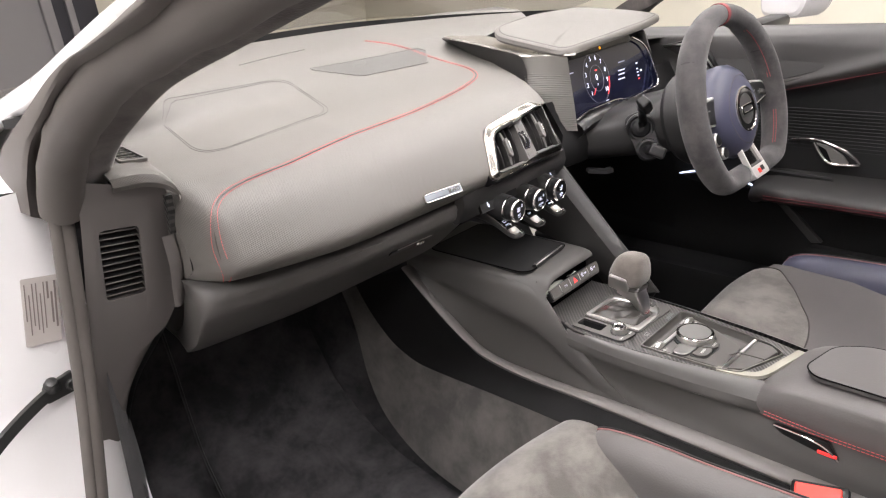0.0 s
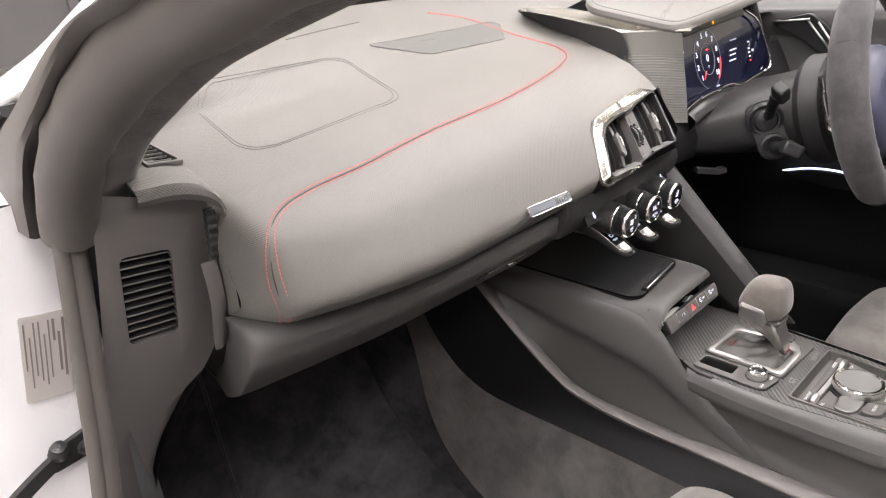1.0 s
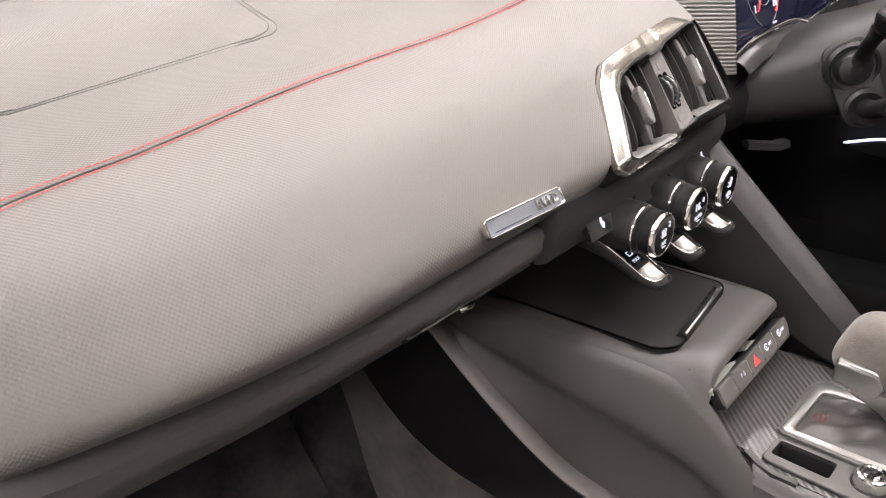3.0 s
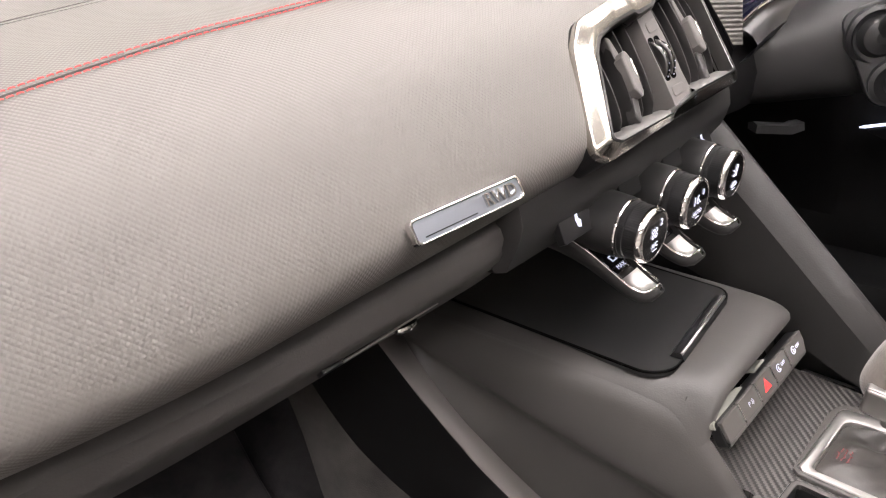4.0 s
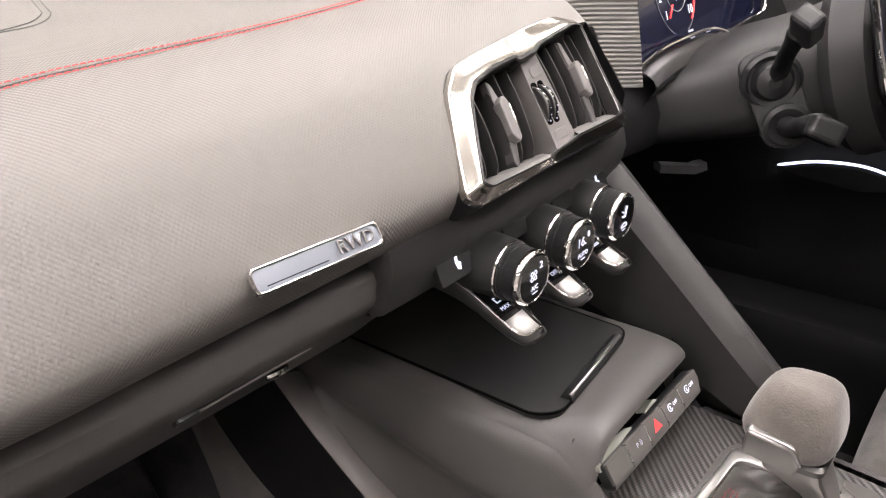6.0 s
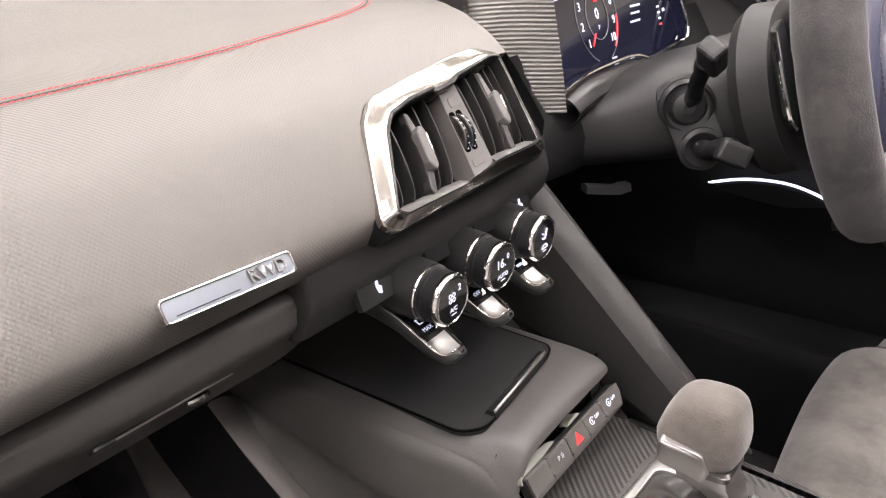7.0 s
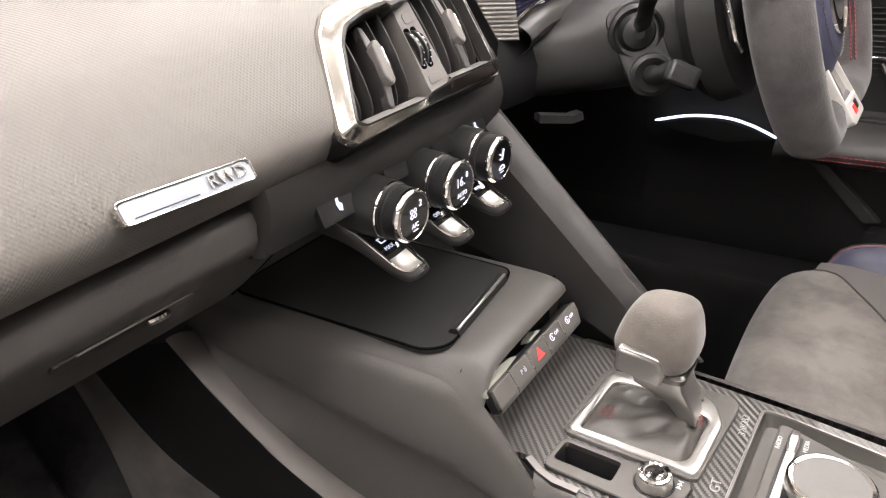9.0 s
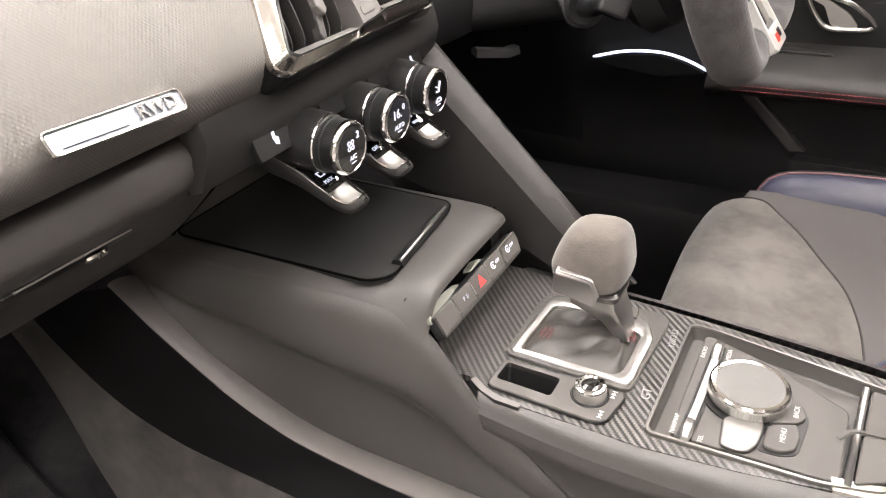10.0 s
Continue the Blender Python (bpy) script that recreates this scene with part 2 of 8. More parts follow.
# ---- shaping tools ----
def catmull(points, n):
    """n points along a smooth curve through the given ones, evenly spread by their spans."""
    p = [Vector(q) for q in points]
    if len(p) == 2:
        return [p[0].lerp(p[1], i / (n - 1)) for i in range(n)]
    ext = [p[0] * 2 - p[1], *p, p[-1] * 2 - p[-2]]
    lens = [0.0]
    for a, b in zip(p, p[1:]):
        lens.append(lens[-1] + (b - a).length)
    out = []
    for i in range(n):
        s = lens[-1] * i / (n - 1)
        k = max(j for j in range(len(p) - 1) if lens[j] <= s + 1e-12)
        u = (s - lens[k]) / max(1e-9, lens[k + 1] - lens[k])
        a, b, c, d = ext[k : k + 4]
        out.append(0.5 * ((2 * b) + (c - a) * u + (2 * a - 5 * b + 4 * c - d) * u * u + (3 * b - a - 3 * c + d) * u ** 3))
    return out


def ring(points, n):
    """n points round a closed smooth curve."""
    p = list(points)
    m = len(p)
    long = catmull(p[-2:] + p + p[:2], 400)
    a = min(range(0, 200), key=lambda i: (long[i] - Vector(p[0])).length)
    b = min(range(200, 400), key=lambda i: (long[i] - Vector(p[0])).length)
    return [long[a + round((b - a) * i / n)] for i in range(n)]


def grid(rows, uv=True, close=False):
    """A sheet through rows of equally many points, with its lengths in metres as UV."""
    bm = bmesh.new()
    layer = bm.loops.layers.uv.new("UVMap")
    vs = [[bm.verts.new(p) for p in r] for r in rows]
    nu, nv = len(rows), len(rows[0])
    us = [0.0]
    for i in range(1, nu):
        us.append(us[-1] + sum((Vector(rows[i][j]) - Vector(rows[i - 1][j])).length for j in range(nv)) / nv)
    mid = rows[nu // 2]
    ws = [0.0]
    for j in range(1, nv):
        ws.append(ws[-1] + (Vector(mid[j]) - Vector(mid[j - 1])).length)
    for i in range(nu - 1):
        for j in range(nv - 1 + close):
            k = (j + 1) % nv
            f = bm.faces.new((vs[i][j], vs[i + 1][j], vs[i + 1][k], vs[i][k]))
            f.smooth = True
            for loop, (a, b) in zip(f.loops, ((i, j), (i + 1, j), (i + 1, k), (i, k))):
                loop[layer].uv = (us[a], ws[b])
    return bm


def loft(curves, n, m, close=False):
    """A smooth sheet through open curves, n points along each, m across them."""
    cs = [catmull(c, n) for c in curves]
    rows = [catmull([c[i] for c in cs], m) for i in range(n)]
    return grid(rows, close=close)


def thick(bm, t):
    """Gives a sheet a thickness, to the back of its faces."""
    bmesh.ops.recalc_face_normals(bm, faces=bm.faces[:])
    bmesh.ops.solidify(bm, geom=bm.faces[:], thickness=t)
    for f in bm.faces:
        f.smooth = True
    return bm


def tube(path, radius, sides=10, caps=True, squash=1.0, up=(0, 0, 1), bm=None):
    """A rod along a path; radius is a number or one for each point."""
    bm = bm or bmesh.new()
    p = [Vector(q) for q in path]
    r = radius if isinstance(radius, (list, tuple)) else [radius] * len(p)
    rings = []
    for i, q in enumerate(p):
        d = (p[min(i + 1, len(p) - 1)] - p[max(i - 1, 0)]).normalized()
        a = d.cross(Vector(up))
        a = a.normalized() if a.length > 1e-6 else d.orthogonal().normalized()
        b = a.cross(d)
        rings.append([bm.verts.new(q + (a * math.cos(w) + b * squash * math.sin(w)) * r[i]) for w in (2 * math.pi * k / sides for k in range(sides))])
    for s, e in zip(rings, rings[1:]):
        for k in range(sides):
            f = bm.faces.new((s[k], s[(k + 1) % sides], e[(k + 1) % sides], e[k]))
            f.smooth = True
    if caps:
        bm.faces.new(list(reversed(rings[0])))
        bm.faces.new(rings[-1])
    return bm


def sweep(path, section, ups, closed=True):
    """A section (pairs of side, height) carried along a path with a given up at each point."""
    p = [Vector(q) for q in path]
    rows = []
    for i, q in enumerate(p):
        d = (p[min(i + 1, len(p) - 1)] - p[max(i - 1, 0)]).normalized()
        u = Vector(ups[i] if isinstance(ups, list) else ups)
        side = d.cross(u).normalized()
        u = side.cross(d).normalized()
        rows.append([q + side * a + u * b for a, b in section])
    bm = grid(rows, close=closed)
    if closed:
        bm.verts.ensure_lookup_table()
        m = len(section)
        bm.faces.new(bm.verts[:m][::-1])
        bm.faces.new(bm.verts[-m:])
    return bm


def lathe(profile, at, axis, sides=40, flute=0, depth=0.0):
    """Turns (radius, along) pairs about an axis; flute cuts fine grooves round it."""
    bm = bmesh.new()
    z = Vector(axis).normalized()
    x = z.orthogonal().normalized()
    y = z.cross(x)
    rings = []
    for r, s in profile:
        rr = [r - (depth if flute and k % 2 and r > 0.005 else 0) for k in range(sides)]
        rings.append([bm.verts.new(Vector(at) + z * s + (x * math.cos(2 * math.pi * k / sides) + y * math.sin(2 * math.pi * k / sides)) * max(rr[k], 1e-5)) for k in range(sides)])
    for a, b in zip(rings, rings[1:]):
        for k in range(sides):
            f = bm.faces.new((a[k], a[(k + 1) % sides], b[(k + 1) % sides], b[k]))
            f.smooth = not flute
    bm.faces.new(list(reversed(rings[0])))
    bm.faces.new(rings[-1])
    return bm


def basis(o, x, u):
    """A frame whose x runs along x and whose y along u, as a matrix."""
    x = Vector(x).normalized()
    z = x.cross(Vector(u)).normalized()
    y = z.cross(x)
    m = Matrix((x, y, z)).transposed().to_4x4()
    return Matrix.Translation(o) @ m


def rounded(points, r, n=4):
    """A polygon with its corners rounded by r."""
    out = []
    p = [Vector(q) for q in points]
    for i, q in enumerate(p):
        a, b = p[i - 1] - q, p[(i + 1) % len(p)] - q
        k = min(r, a.length * 0.45, b.length * 0.45)
        s, e = q + a.normalized() * k, q + b.normalized() * k
        for j in range(n + 1):
            w = j / n
            out.append((s * (1 - w) + q * w) * (1 - w) + (q * (1 - w) + e * w) * w)
    return out


def bevel(bm, width, segments=2, angle=35):
    edges = [e for e in bm.edges if len(e.link_faces) == 2 and e.calc_face_angle(0) > radians(angle)]
    if width and edges:
        bmesh.ops.bevel(bm, geom=edges, offset=width, segments=segments, affect="EDGES", profile=0.5, clamp_overlap=True)
    return bm


def slab(outline, low, high, m, edge=0.0, holes=()):
    """A plate: a flat outline in the frame m, from low to high along its normal, with rounded rims, and through-holes."""
    bm = bmesh.new()
    if not holes:
        base = [bm.verts.new((q[0], q[1], low)) for q in outline]
        f = bm.faces.new(base)
        up = bmesh.ops.extrude_face_region(bm, geom=[f])
        bmesh.ops.translate(bm, verts=[v for v in up["geom"] if isinstance(v, bmesh.types.BMVert)], vec=(0, 0, high - low))
    else:
        hole = holes[0]
        n = len(outline)
        o1, o2 = ([bm.verts.new((q[0], q[1], z)) for q in outline] for z in (low, high))
        i1, i2 = ([bm.verts.new((q[0], q[1], z)) for q in hole] for z in (low, high))
        for k in range(n):
            j = (k + 1) % n
            bm.faces.new((o2[k], o2[j], i2[j], i2[k]))
            bm.faces.new((o1[j], o1[k], i1[k], i1[j]))
            bm.faces.new((o1[k], o1[j], o2[j], o2[k]))
            bm.faces.new((i1[j], i1[k], i2[k], i2[j]))
    bmesh.ops.recalc_face_normals(bm, faces=bm.faces[:])
    bevel(bm, edge)
    bm.transform(m)
    return bm


def same_count(points, n):
    """n points evenly round a closed polygon, from its first point on."""
    p = [Vector(q) for q in points]
    p.append(p[0])
    lens = [0.0]
    for a, b in zip(p, p[1:]):
        lens.append(lens[-1] + (b - a).length)
    out, k = [], 0
    for i in range(n):
        s = lens[-1] * i / n
        while lens[k + 1] < s:
            k += 1
        out.append(p[k].lerp(p[k + 1], (s - lens[k]) / max(1e-9, lens[k + 1] - lens[k])))
    return out


def box(cx, cy, cz, sx, sy, sz, edge=0.002, m=None, segments=2):
    bm = bmesh.new()
    bmesh.ops.create_cube(bm, size=1.0)
    bmesh.ops.scale(bm, vec=(sx, sy, sz), verts=bm.verts[:])
    bevel(bm, edge, segments)
    bmesh.ops.translate(bm, verts=bm.verts[:], vec=(cx, cy, cz))
    if m is not None:
        bm.transform(m)
    for f in bm.faces:
        f.smooth = edge > 0.004
    return bm


def thing(name, at, label, category, group="", kind=""):
    ob = new(name)
    ob.location = at
    ob.empty_display_size = 0.02
    return tagged(ob, label, category, group, kind)


def put(name, bm, mat):
    me = bpy.data.meshes.new(name)
    bm.normal_update()
    for e in bm.edges:
        if len(e.link_faces) == 2 and e.calc_face_angle(0) > radians(38):
            e.smooth = False
    bm.to_mesh(me)
    bm.free()
    me.materials.append(mat)
    return new(name, me)


def part(name, bm, mat, parent, label=""):
    ob = put(name, bm, mat)
    ob.parent = parent
    base = parent
    m = Matrix.Translation(base.location) if base.parent is None else Matrix.Translation(base.parent.location)
    ob.matrix_parent_inverse = m.inverted() if base.type == "EMPTY" else Matrix.Identity(4)
    return tagged(ob, label)


def single(name, bm, mat, label, category, kind=""):
    return tagged(put(name, bm, mat), label, category, "", kind)


def words(body, size, m, depth=0.0003, align="CENTER"):
    """Text as a mesh, in the frame m."""
    c = bpy.data.curves.new("words", "FONT")
    c.body, c.size, c.extrude, c.align_x, c.align_y = body, size, depth, align, "CENTER"
    ob = bpy.data.objects.new("words", c)
    scene.collection.objects.link(ob)
    me = bpy.data.meshes.new_from_object(ob.evaluated_get(bpy.context.evaluated_depsgraph_get()))
    bm = bmesh.new()
    bm.from_mesh(me)
    bpy.data.objects.remove(ob)
    bpy.data.curves.remove(c)
    bpy.data.meshes.remove(me)
    bm.transform(m)
    return bm


def stitches(path, ups, length, gap, radius, off=0.0012):
    """A seam's thread: short raised stitches along a path."""
    bm = bmesh.new()
    p = [Vector(q) for q in path]
    lens = [0.0]
    for a, b in zip(p, p[1:]):
        lens.append(lens[-1] + (b - a).length)

    def at(s):
        k = max(j for j in range(len(p) - 1) if lens[j] <= s + 1e-9)
        return p[k].lerp(p[k + 1], (s - lens[k]) / (lens[k + 1] - lens[k]))

    s = 0.0
    while s + length < lens[-1]:
        k = min(range(len(p)), key=lambda j: abs(lens[j] - s))
        u = Vector(ups[k] if isinstance(ups, list) else ups)
        a, b = at(s), at(s + length)
        d = (b - a) * 0.18
        tube([a + u * (off - radius), a + d + u * off, b - d + u * off, b + u * (off - radius)], radius, 5, True, up=u, bm=bm)
        s += length + gap
    return bm


# ---- the room ----
def room():
    g = -0.22
    single("floor", box(0, 0.5, g - 0.05, 12, 12, 0.1, 0), FLOOR_GREY, "smooth grey showroom floor under the car", "floor", "structure")
    for name, cx, cy, sx, sy in (("wall_north", 0, 6.55, 12, 0.1), ("wall_south", 0, -5.55, 12, 0.1), ("wall_east", 5.05, 0.5, 0.1, 12), ("wall_west", -6.05, 0.5, 0.1, 12)):
        # south and west walls stay out of view and only hold back bounce light
        north_east = name in ("wall_north", "wall_east")
        single(name, box(cx, cy, g + 1.6, sx, sy, 3.2, 0), WALL if north_east else FILL_CUT_WALL, "plain cream painted showroom wall" if north_east else "unseen showroom wall, greyed to weaken the fill light", "wall", "structure")
    single("ceiling", box(0, 0.5, g + 3.25, 12, 12, 0.1, 0), CEILING_WHITE, "plain white ceiling over the car", "ceiling", "structure")
    # unseen lamps, their number and places set to balance light on the interior
    for i in range(5):
        for j in range(3):
            x, y = -4.5 + 1.75 * i, -1.8 + 1.5 * j
            lamp = thing("ceiling_light", (x, y, g + 3.19), "unseen rectangular ceiling light panel, added to light the interior", "ceiling light", "ceiling lights")
            part("diffuser", box(x, y, g + 3.165, 1.5, 0.6, 0.01, 0), LAMP, lamp)
            rim = [(-0.77, -0.32), (0.77, -0.32), (0.77, 0.32), (-0.77, 0.32)]
            hole = [(-0.75, -0.3), (0.75, -0.3), (0.75, 0.3), (-0.75, 0.3)]
            part("frame", slab(rim, 0.0, 0.045, Matrix.Translation((x, y, g + 3.153)), 0, [hole]), SATIN, lamp)
    # a grey shutter between dark posts, beyond the bonnet
    gate = thing("garage_door", (0.4, 6.4, g), "grey garage door panel between dark metal posts", "door")
    part("panel", box(0.1, 6.42, g + 1.5, 2.4, 0.06, 3.0, 0.01), GREY_PANEL, gate)
    part("post", box(1.345, 6.40, g + 1.55, 0.09, 0.1, 3.1, 0.01), GREY_PANEL, gate)
    part("post", box(1.43, 6.40, g + 1.55, 0.13, 0.08, 3.1, 0.01), DARK_PANEL, gate, "dark metal post")
    part("post", box(1.53, 6.40, g + 1.55, 0.06, 0.1, 3.1, 0.01), GREY_PANEL, gate)
    part("post", box(1.66, 6.40, g + 1.55, 0.2, 0.08, 3.1, 0.01), DARK_PANEL, gate, "dark metal post")


room()


# ---- the car's shell ----
PILLAR_IN = [(-0.535, 0.40, 0.72), (-0.535, 0.37, 0.741), (-0.535, 0.31, 0.784), (-0.535, 0.248, 0.814), (-0.533, 0.167, 0.848), (-0.53, 0.066, 0.875), (-0.527, 0.004, 0.891), (-0.52, -0.049, 0.906), (-0.5, -0.2, 0.945), (-0.47, -0.45, 0.98)]
PILLAR_OUT = [(-0.580, 0.345, 0.735), (-0.578, 0.332, 0.753), (-0.578, 0.297, 0.785), (-0.578, 0.249, 0.818), (-0.578, 0.161, 0.857), (-0.577, 0.106, 0.873), (-0.575, 0.057, 0.886), (-0.572, -0.022, 0.906), (-0.56, -0.2, 0.945), (-0.53, -0.45, 0.98)]
SEAL_OUT = [(-0.603, 0.372, 0.719), (-0.602, 0.349, 0.757), (-0.602, 0.303, 0.796), (-0.602, 0.251, 0.823), (-0.602, 0.142, 0.871), (-0.602, 0.073, 0.887), (-0.602, 0.001, 0.904), (-0.60, -0.06, 0.92), (-0.59, -0.2, 0.95), (-0.56, -0.45, 0.985)]
FLANGE_OUT = [(-0.575, 0.70, 0.700), (-0.562, 0.64, 0.757), (-0.56, 0.437, 0.816), (-0.56, 0.286, 0.860), (-0.56, 0.179, 0.888), (-0.56, 0.097, 0.911), (-0.555, 0.02, 0.930), (-0.54, -0.10, 0.953), (-0.52, -0.25, 0.975), (-0.49, -0.45, 1.0)]
SKIN_IN = [(-0.556, 0.72, 0.752), (-0.552, 0.66, 0.774), (-0.55, 0.471, 0.823), (-0.55, 0.322, 0.863), (-0.55, 0.212, 0.892), (-0.55, 0.129, 0.914), (-0.545, 0.05, 0.934), (-0.53, -0.07, 0.958), (-0.51, -0.22, 0.982), (-0.48, -0.45, 1.007)]
SKIN_OUT = [(-0.56, 0.74, 0.785), (-0.552, 0.68, 0.803), (-0.545, 0.470, 0.850), (-0.545, 0.330, 0.885), (-0.545, 0.225, 0.911), (-0.54, 0.14, 0.932), (-0.53, 0.06, 0.950), (-0.515, -0.06, 0.972), (-0.49, -0.22, 0.997), (-0.46, -0.45, 1.02)]


def shift(curve, dx=0.0, dy=0.0, dz=0.0):
    return [(x + dx, y + dy, z + dz) for x, y, z in curve]


def pillar_trim():
    p = thing("pillar_trim", (-0.56, 0.33, 0.74), "dark brown-grey suede windscreen pillar trim, gently worn", "pillar trim")
    mid = [tuple((Vector(a) + Vector(b)) / 2 + Vector((0, -0.012, 0.006))) for a, b in zip(PILLAR_IN, PILLAR_OUT)]
    part("cover", loft([shift(PILLAR_IN, 0.004, 0.03, 0.02), PILLAR_IN, mid, PILLAR_OUT, shift(PILLAR_OUT, 0, 0.02, 0.0)], 60, 14), SUEDE_DARK, p)


def door_seal():
    s = thing("door_seal", (-0.61, 0.36, 0.1), "thick grey rubber door seal round the opening", "seal")
    up_path = [tuple((Vector(a) + Vector(b)) / 2 + Vector((0, -0.004, 0))) for a, b in zip(catmull(PILLAR_OUT, 40), catmull(SEAL_OUT, 40))]
    r = [0.5 * (Vector(a) - Vector(b)).length + 0.001 for a, b in zip(catmull(PILLAR_OUT, 40), catmull(SEAL_OUT, 40))]
    part("upper_bulb", tube(up_path, [max(0.0125, min(0.024, v)) for v in r], 16, up=(1, 0, 0)), RUBBER, s)
    low = [(-0.5925, 0.352, 0.735), (-0.594, 0.352, 0.72), (-0.603, 0.352, 0.665), (-0.615, 0.352, 0.59), (-0.626, 0.352, 0.525), (-0.650, 0.352, 0.405), (-0.667, 0.35, 0.32), (-0.66, 0.30, 0.22), (-0.65, 0.16, 0.17), (-0.65, -0.6, 0.17)]
    path = catmull(low, 50)
    part("lower_bulb", tube(path, 0.0105, 12, up=(0, 1, 0)), RUBBER, s)
    part("lip", tube([q + Vector((-0.009, -0.006, 0)) for q in path], 0.006, 10, up=(0, 1, 0)), RUBBER, s)
    crest = shift(SEAL_OUT, -0.012, 0.012, 0.006)
    fold = [tuple(Vector(a) * 0.55 + Vector(b) * 0.45 + Vector((-0.012, 0, 0.0))) for a, b in zip(catmull(crest, 20), catmull(FLANGE_OUT, 20))]
    step = [tuple(Vector(a) * 0.5 + Vector(b) * 0.5 + Vector((-0.004, 0, -0.002))) for a, b in zip(catmull(crest, 20), catmull(FLANGE_OUT, 20))]
    part("flange", loft([shift(SEAL_OUT, 0.010, 0.040, -0.012), shift(SEAL_OUT, 0.0, 0.03, -0.004), crest, fold, step, FLANGE_OUT], 60, 40), RUBBER, s, "wide grey rubber flange beside the windscreen pillar")


def body_side():
    b = thing("car_body", (-0.68, 0.42, -0.1), "glossy white painted car body round the open doorway", "car body")
    # hinge face
    rows = [[(-0.58, 0.425, z), (-0.60, 0.412, z), (-0.64, 0.408, z), (-0.70, 0.41, z), (-0.74, 0.42, z), (-0.765, 0.45, z), (-0.772, 0.52, z), (-0.775, 0.9, z - 0.01)] for z in (0.0, 0.15, 0.35, 0.5, 0.62, 0.70, 0.745)]
    part("hinge_panel", grid([catmull(r, 40) for r in rows]), PAINT, b)
    # outer pillar strip and front wing
    half = [tuple((Vector(a) + Vector(c)) / 2 + Vector((-0.008, -0.006, 0.0))) for a, c in zip(SKIN_IN, SKIN_OUT)]
    part("pillar_skin", loft([shift(SKIN_IN, 0.012, 0.012, -0.002), SKIN_IN, half, SKIN_OUT, shift(SKIN_OUT, 0.03, 0.02, 0.0)], 50, 16), PAINT, b)
    part("gutter_strip", loft([shift(FLANGE_OUT, -0.002, -0.002, -0.001), [tuple((Vector(a) + Vector(c)) / 2 + Vector((0.006, 0.006, 0))) for a, c in zip(FLANGE_OUT, SKIN_IN)], shift(SKIN_IN, 0.002, 0.002, 0.001)], 40, 8), SMOOTH, b, "black rubber gutter strip")
    wing = [[(-0.60, 0.42, 0.742), (-0.68, 0.42, 0.75), (-0.75, 0.42, 0.735), (-0.775, 0.45, 0.70)], [(-0.55, 0.9, 0.79), (-0.68, 0.9, 0.79), (-0.78, 0.9, 0.765), (-0.82, 0.9, 0.70)], [(-0.45, 1.5, 0.72), (-0.65, 1.5, 0.74), (-0.80, 1.5, 0.72), (-0.86, 1.5, 0.62)]]
    part("front_wing", loft(wing, 24, 24), PAINT, b)
    part("bonnet", loft([[(-0.55, 0.98, 0.79), (0, 1.1, 0.80), (0.55, 0.98, 0.79)], [(-0.5, 1.5, 0.70), (0, 1.55, 0.72), (0.5, 1.5, 0.70)], [(-0.45, 2.0, 0.52), (0, 2.05, 0.55), (0.45, 2.0, 0.52)]], 24, 24), PAINT, b)
    part("sill_panel", loft([[(-0.70, y, 0.18) for y in (0.42, -1.0)], [(-0.76, y, 0.15) for y in (0.42, -1.0)], [(-0.78, y, -0.02) for y in (0.42, -1.0)]], 4, 12), PAINT, b)
    part("roof", thick(loft([[(-0.60, -0.46, 0.985), (-0.3, -0.40, 1.035), (0.3, -0.40, 1.035), (0.60, -0.46, 0.985)], [(-0.60, -0.8, 1.0), (-0.3, -0.8, 1.05), (0.3, -0.8, 1.05), (0.60, -0.8, 1.0)], [(-0.60, -1.2, 0.95), (-0.3, -1.2, 1.0), (0.3, -1.2, 1.0), (0.60, -1.2, 0.95)]], 20, 12), 0.03), PAINT, b)
    # data sticker on the hinge face, its print as bars
    m = basis((-0.6265, 0.4070, 0.617), (1, 0.06, -0.22), (0.24, 0, 1))
    st = tagged(part("sticker", slab(rounded([(-0.02, -0.04), (0.016, -0.04), (0.016, 0.036), (-0.02, 0.036)], 0.002), 0, 0.0012, m), STICKER, b), "pale printed data sticker")
    random.seed(5)
    for k in range(9):
        w = random.uniform(0.018, 0.055)
        x = -0.017 + 0.0037 * k
        part("print_bar", box(x, 0.03 - w / 2 - (0.012 if k % 3 == 1 else 0), 0.0014, 0.0012 if k < 6 else 0.0020, w, 0.0004, 0, m), STICKER_INK, st)


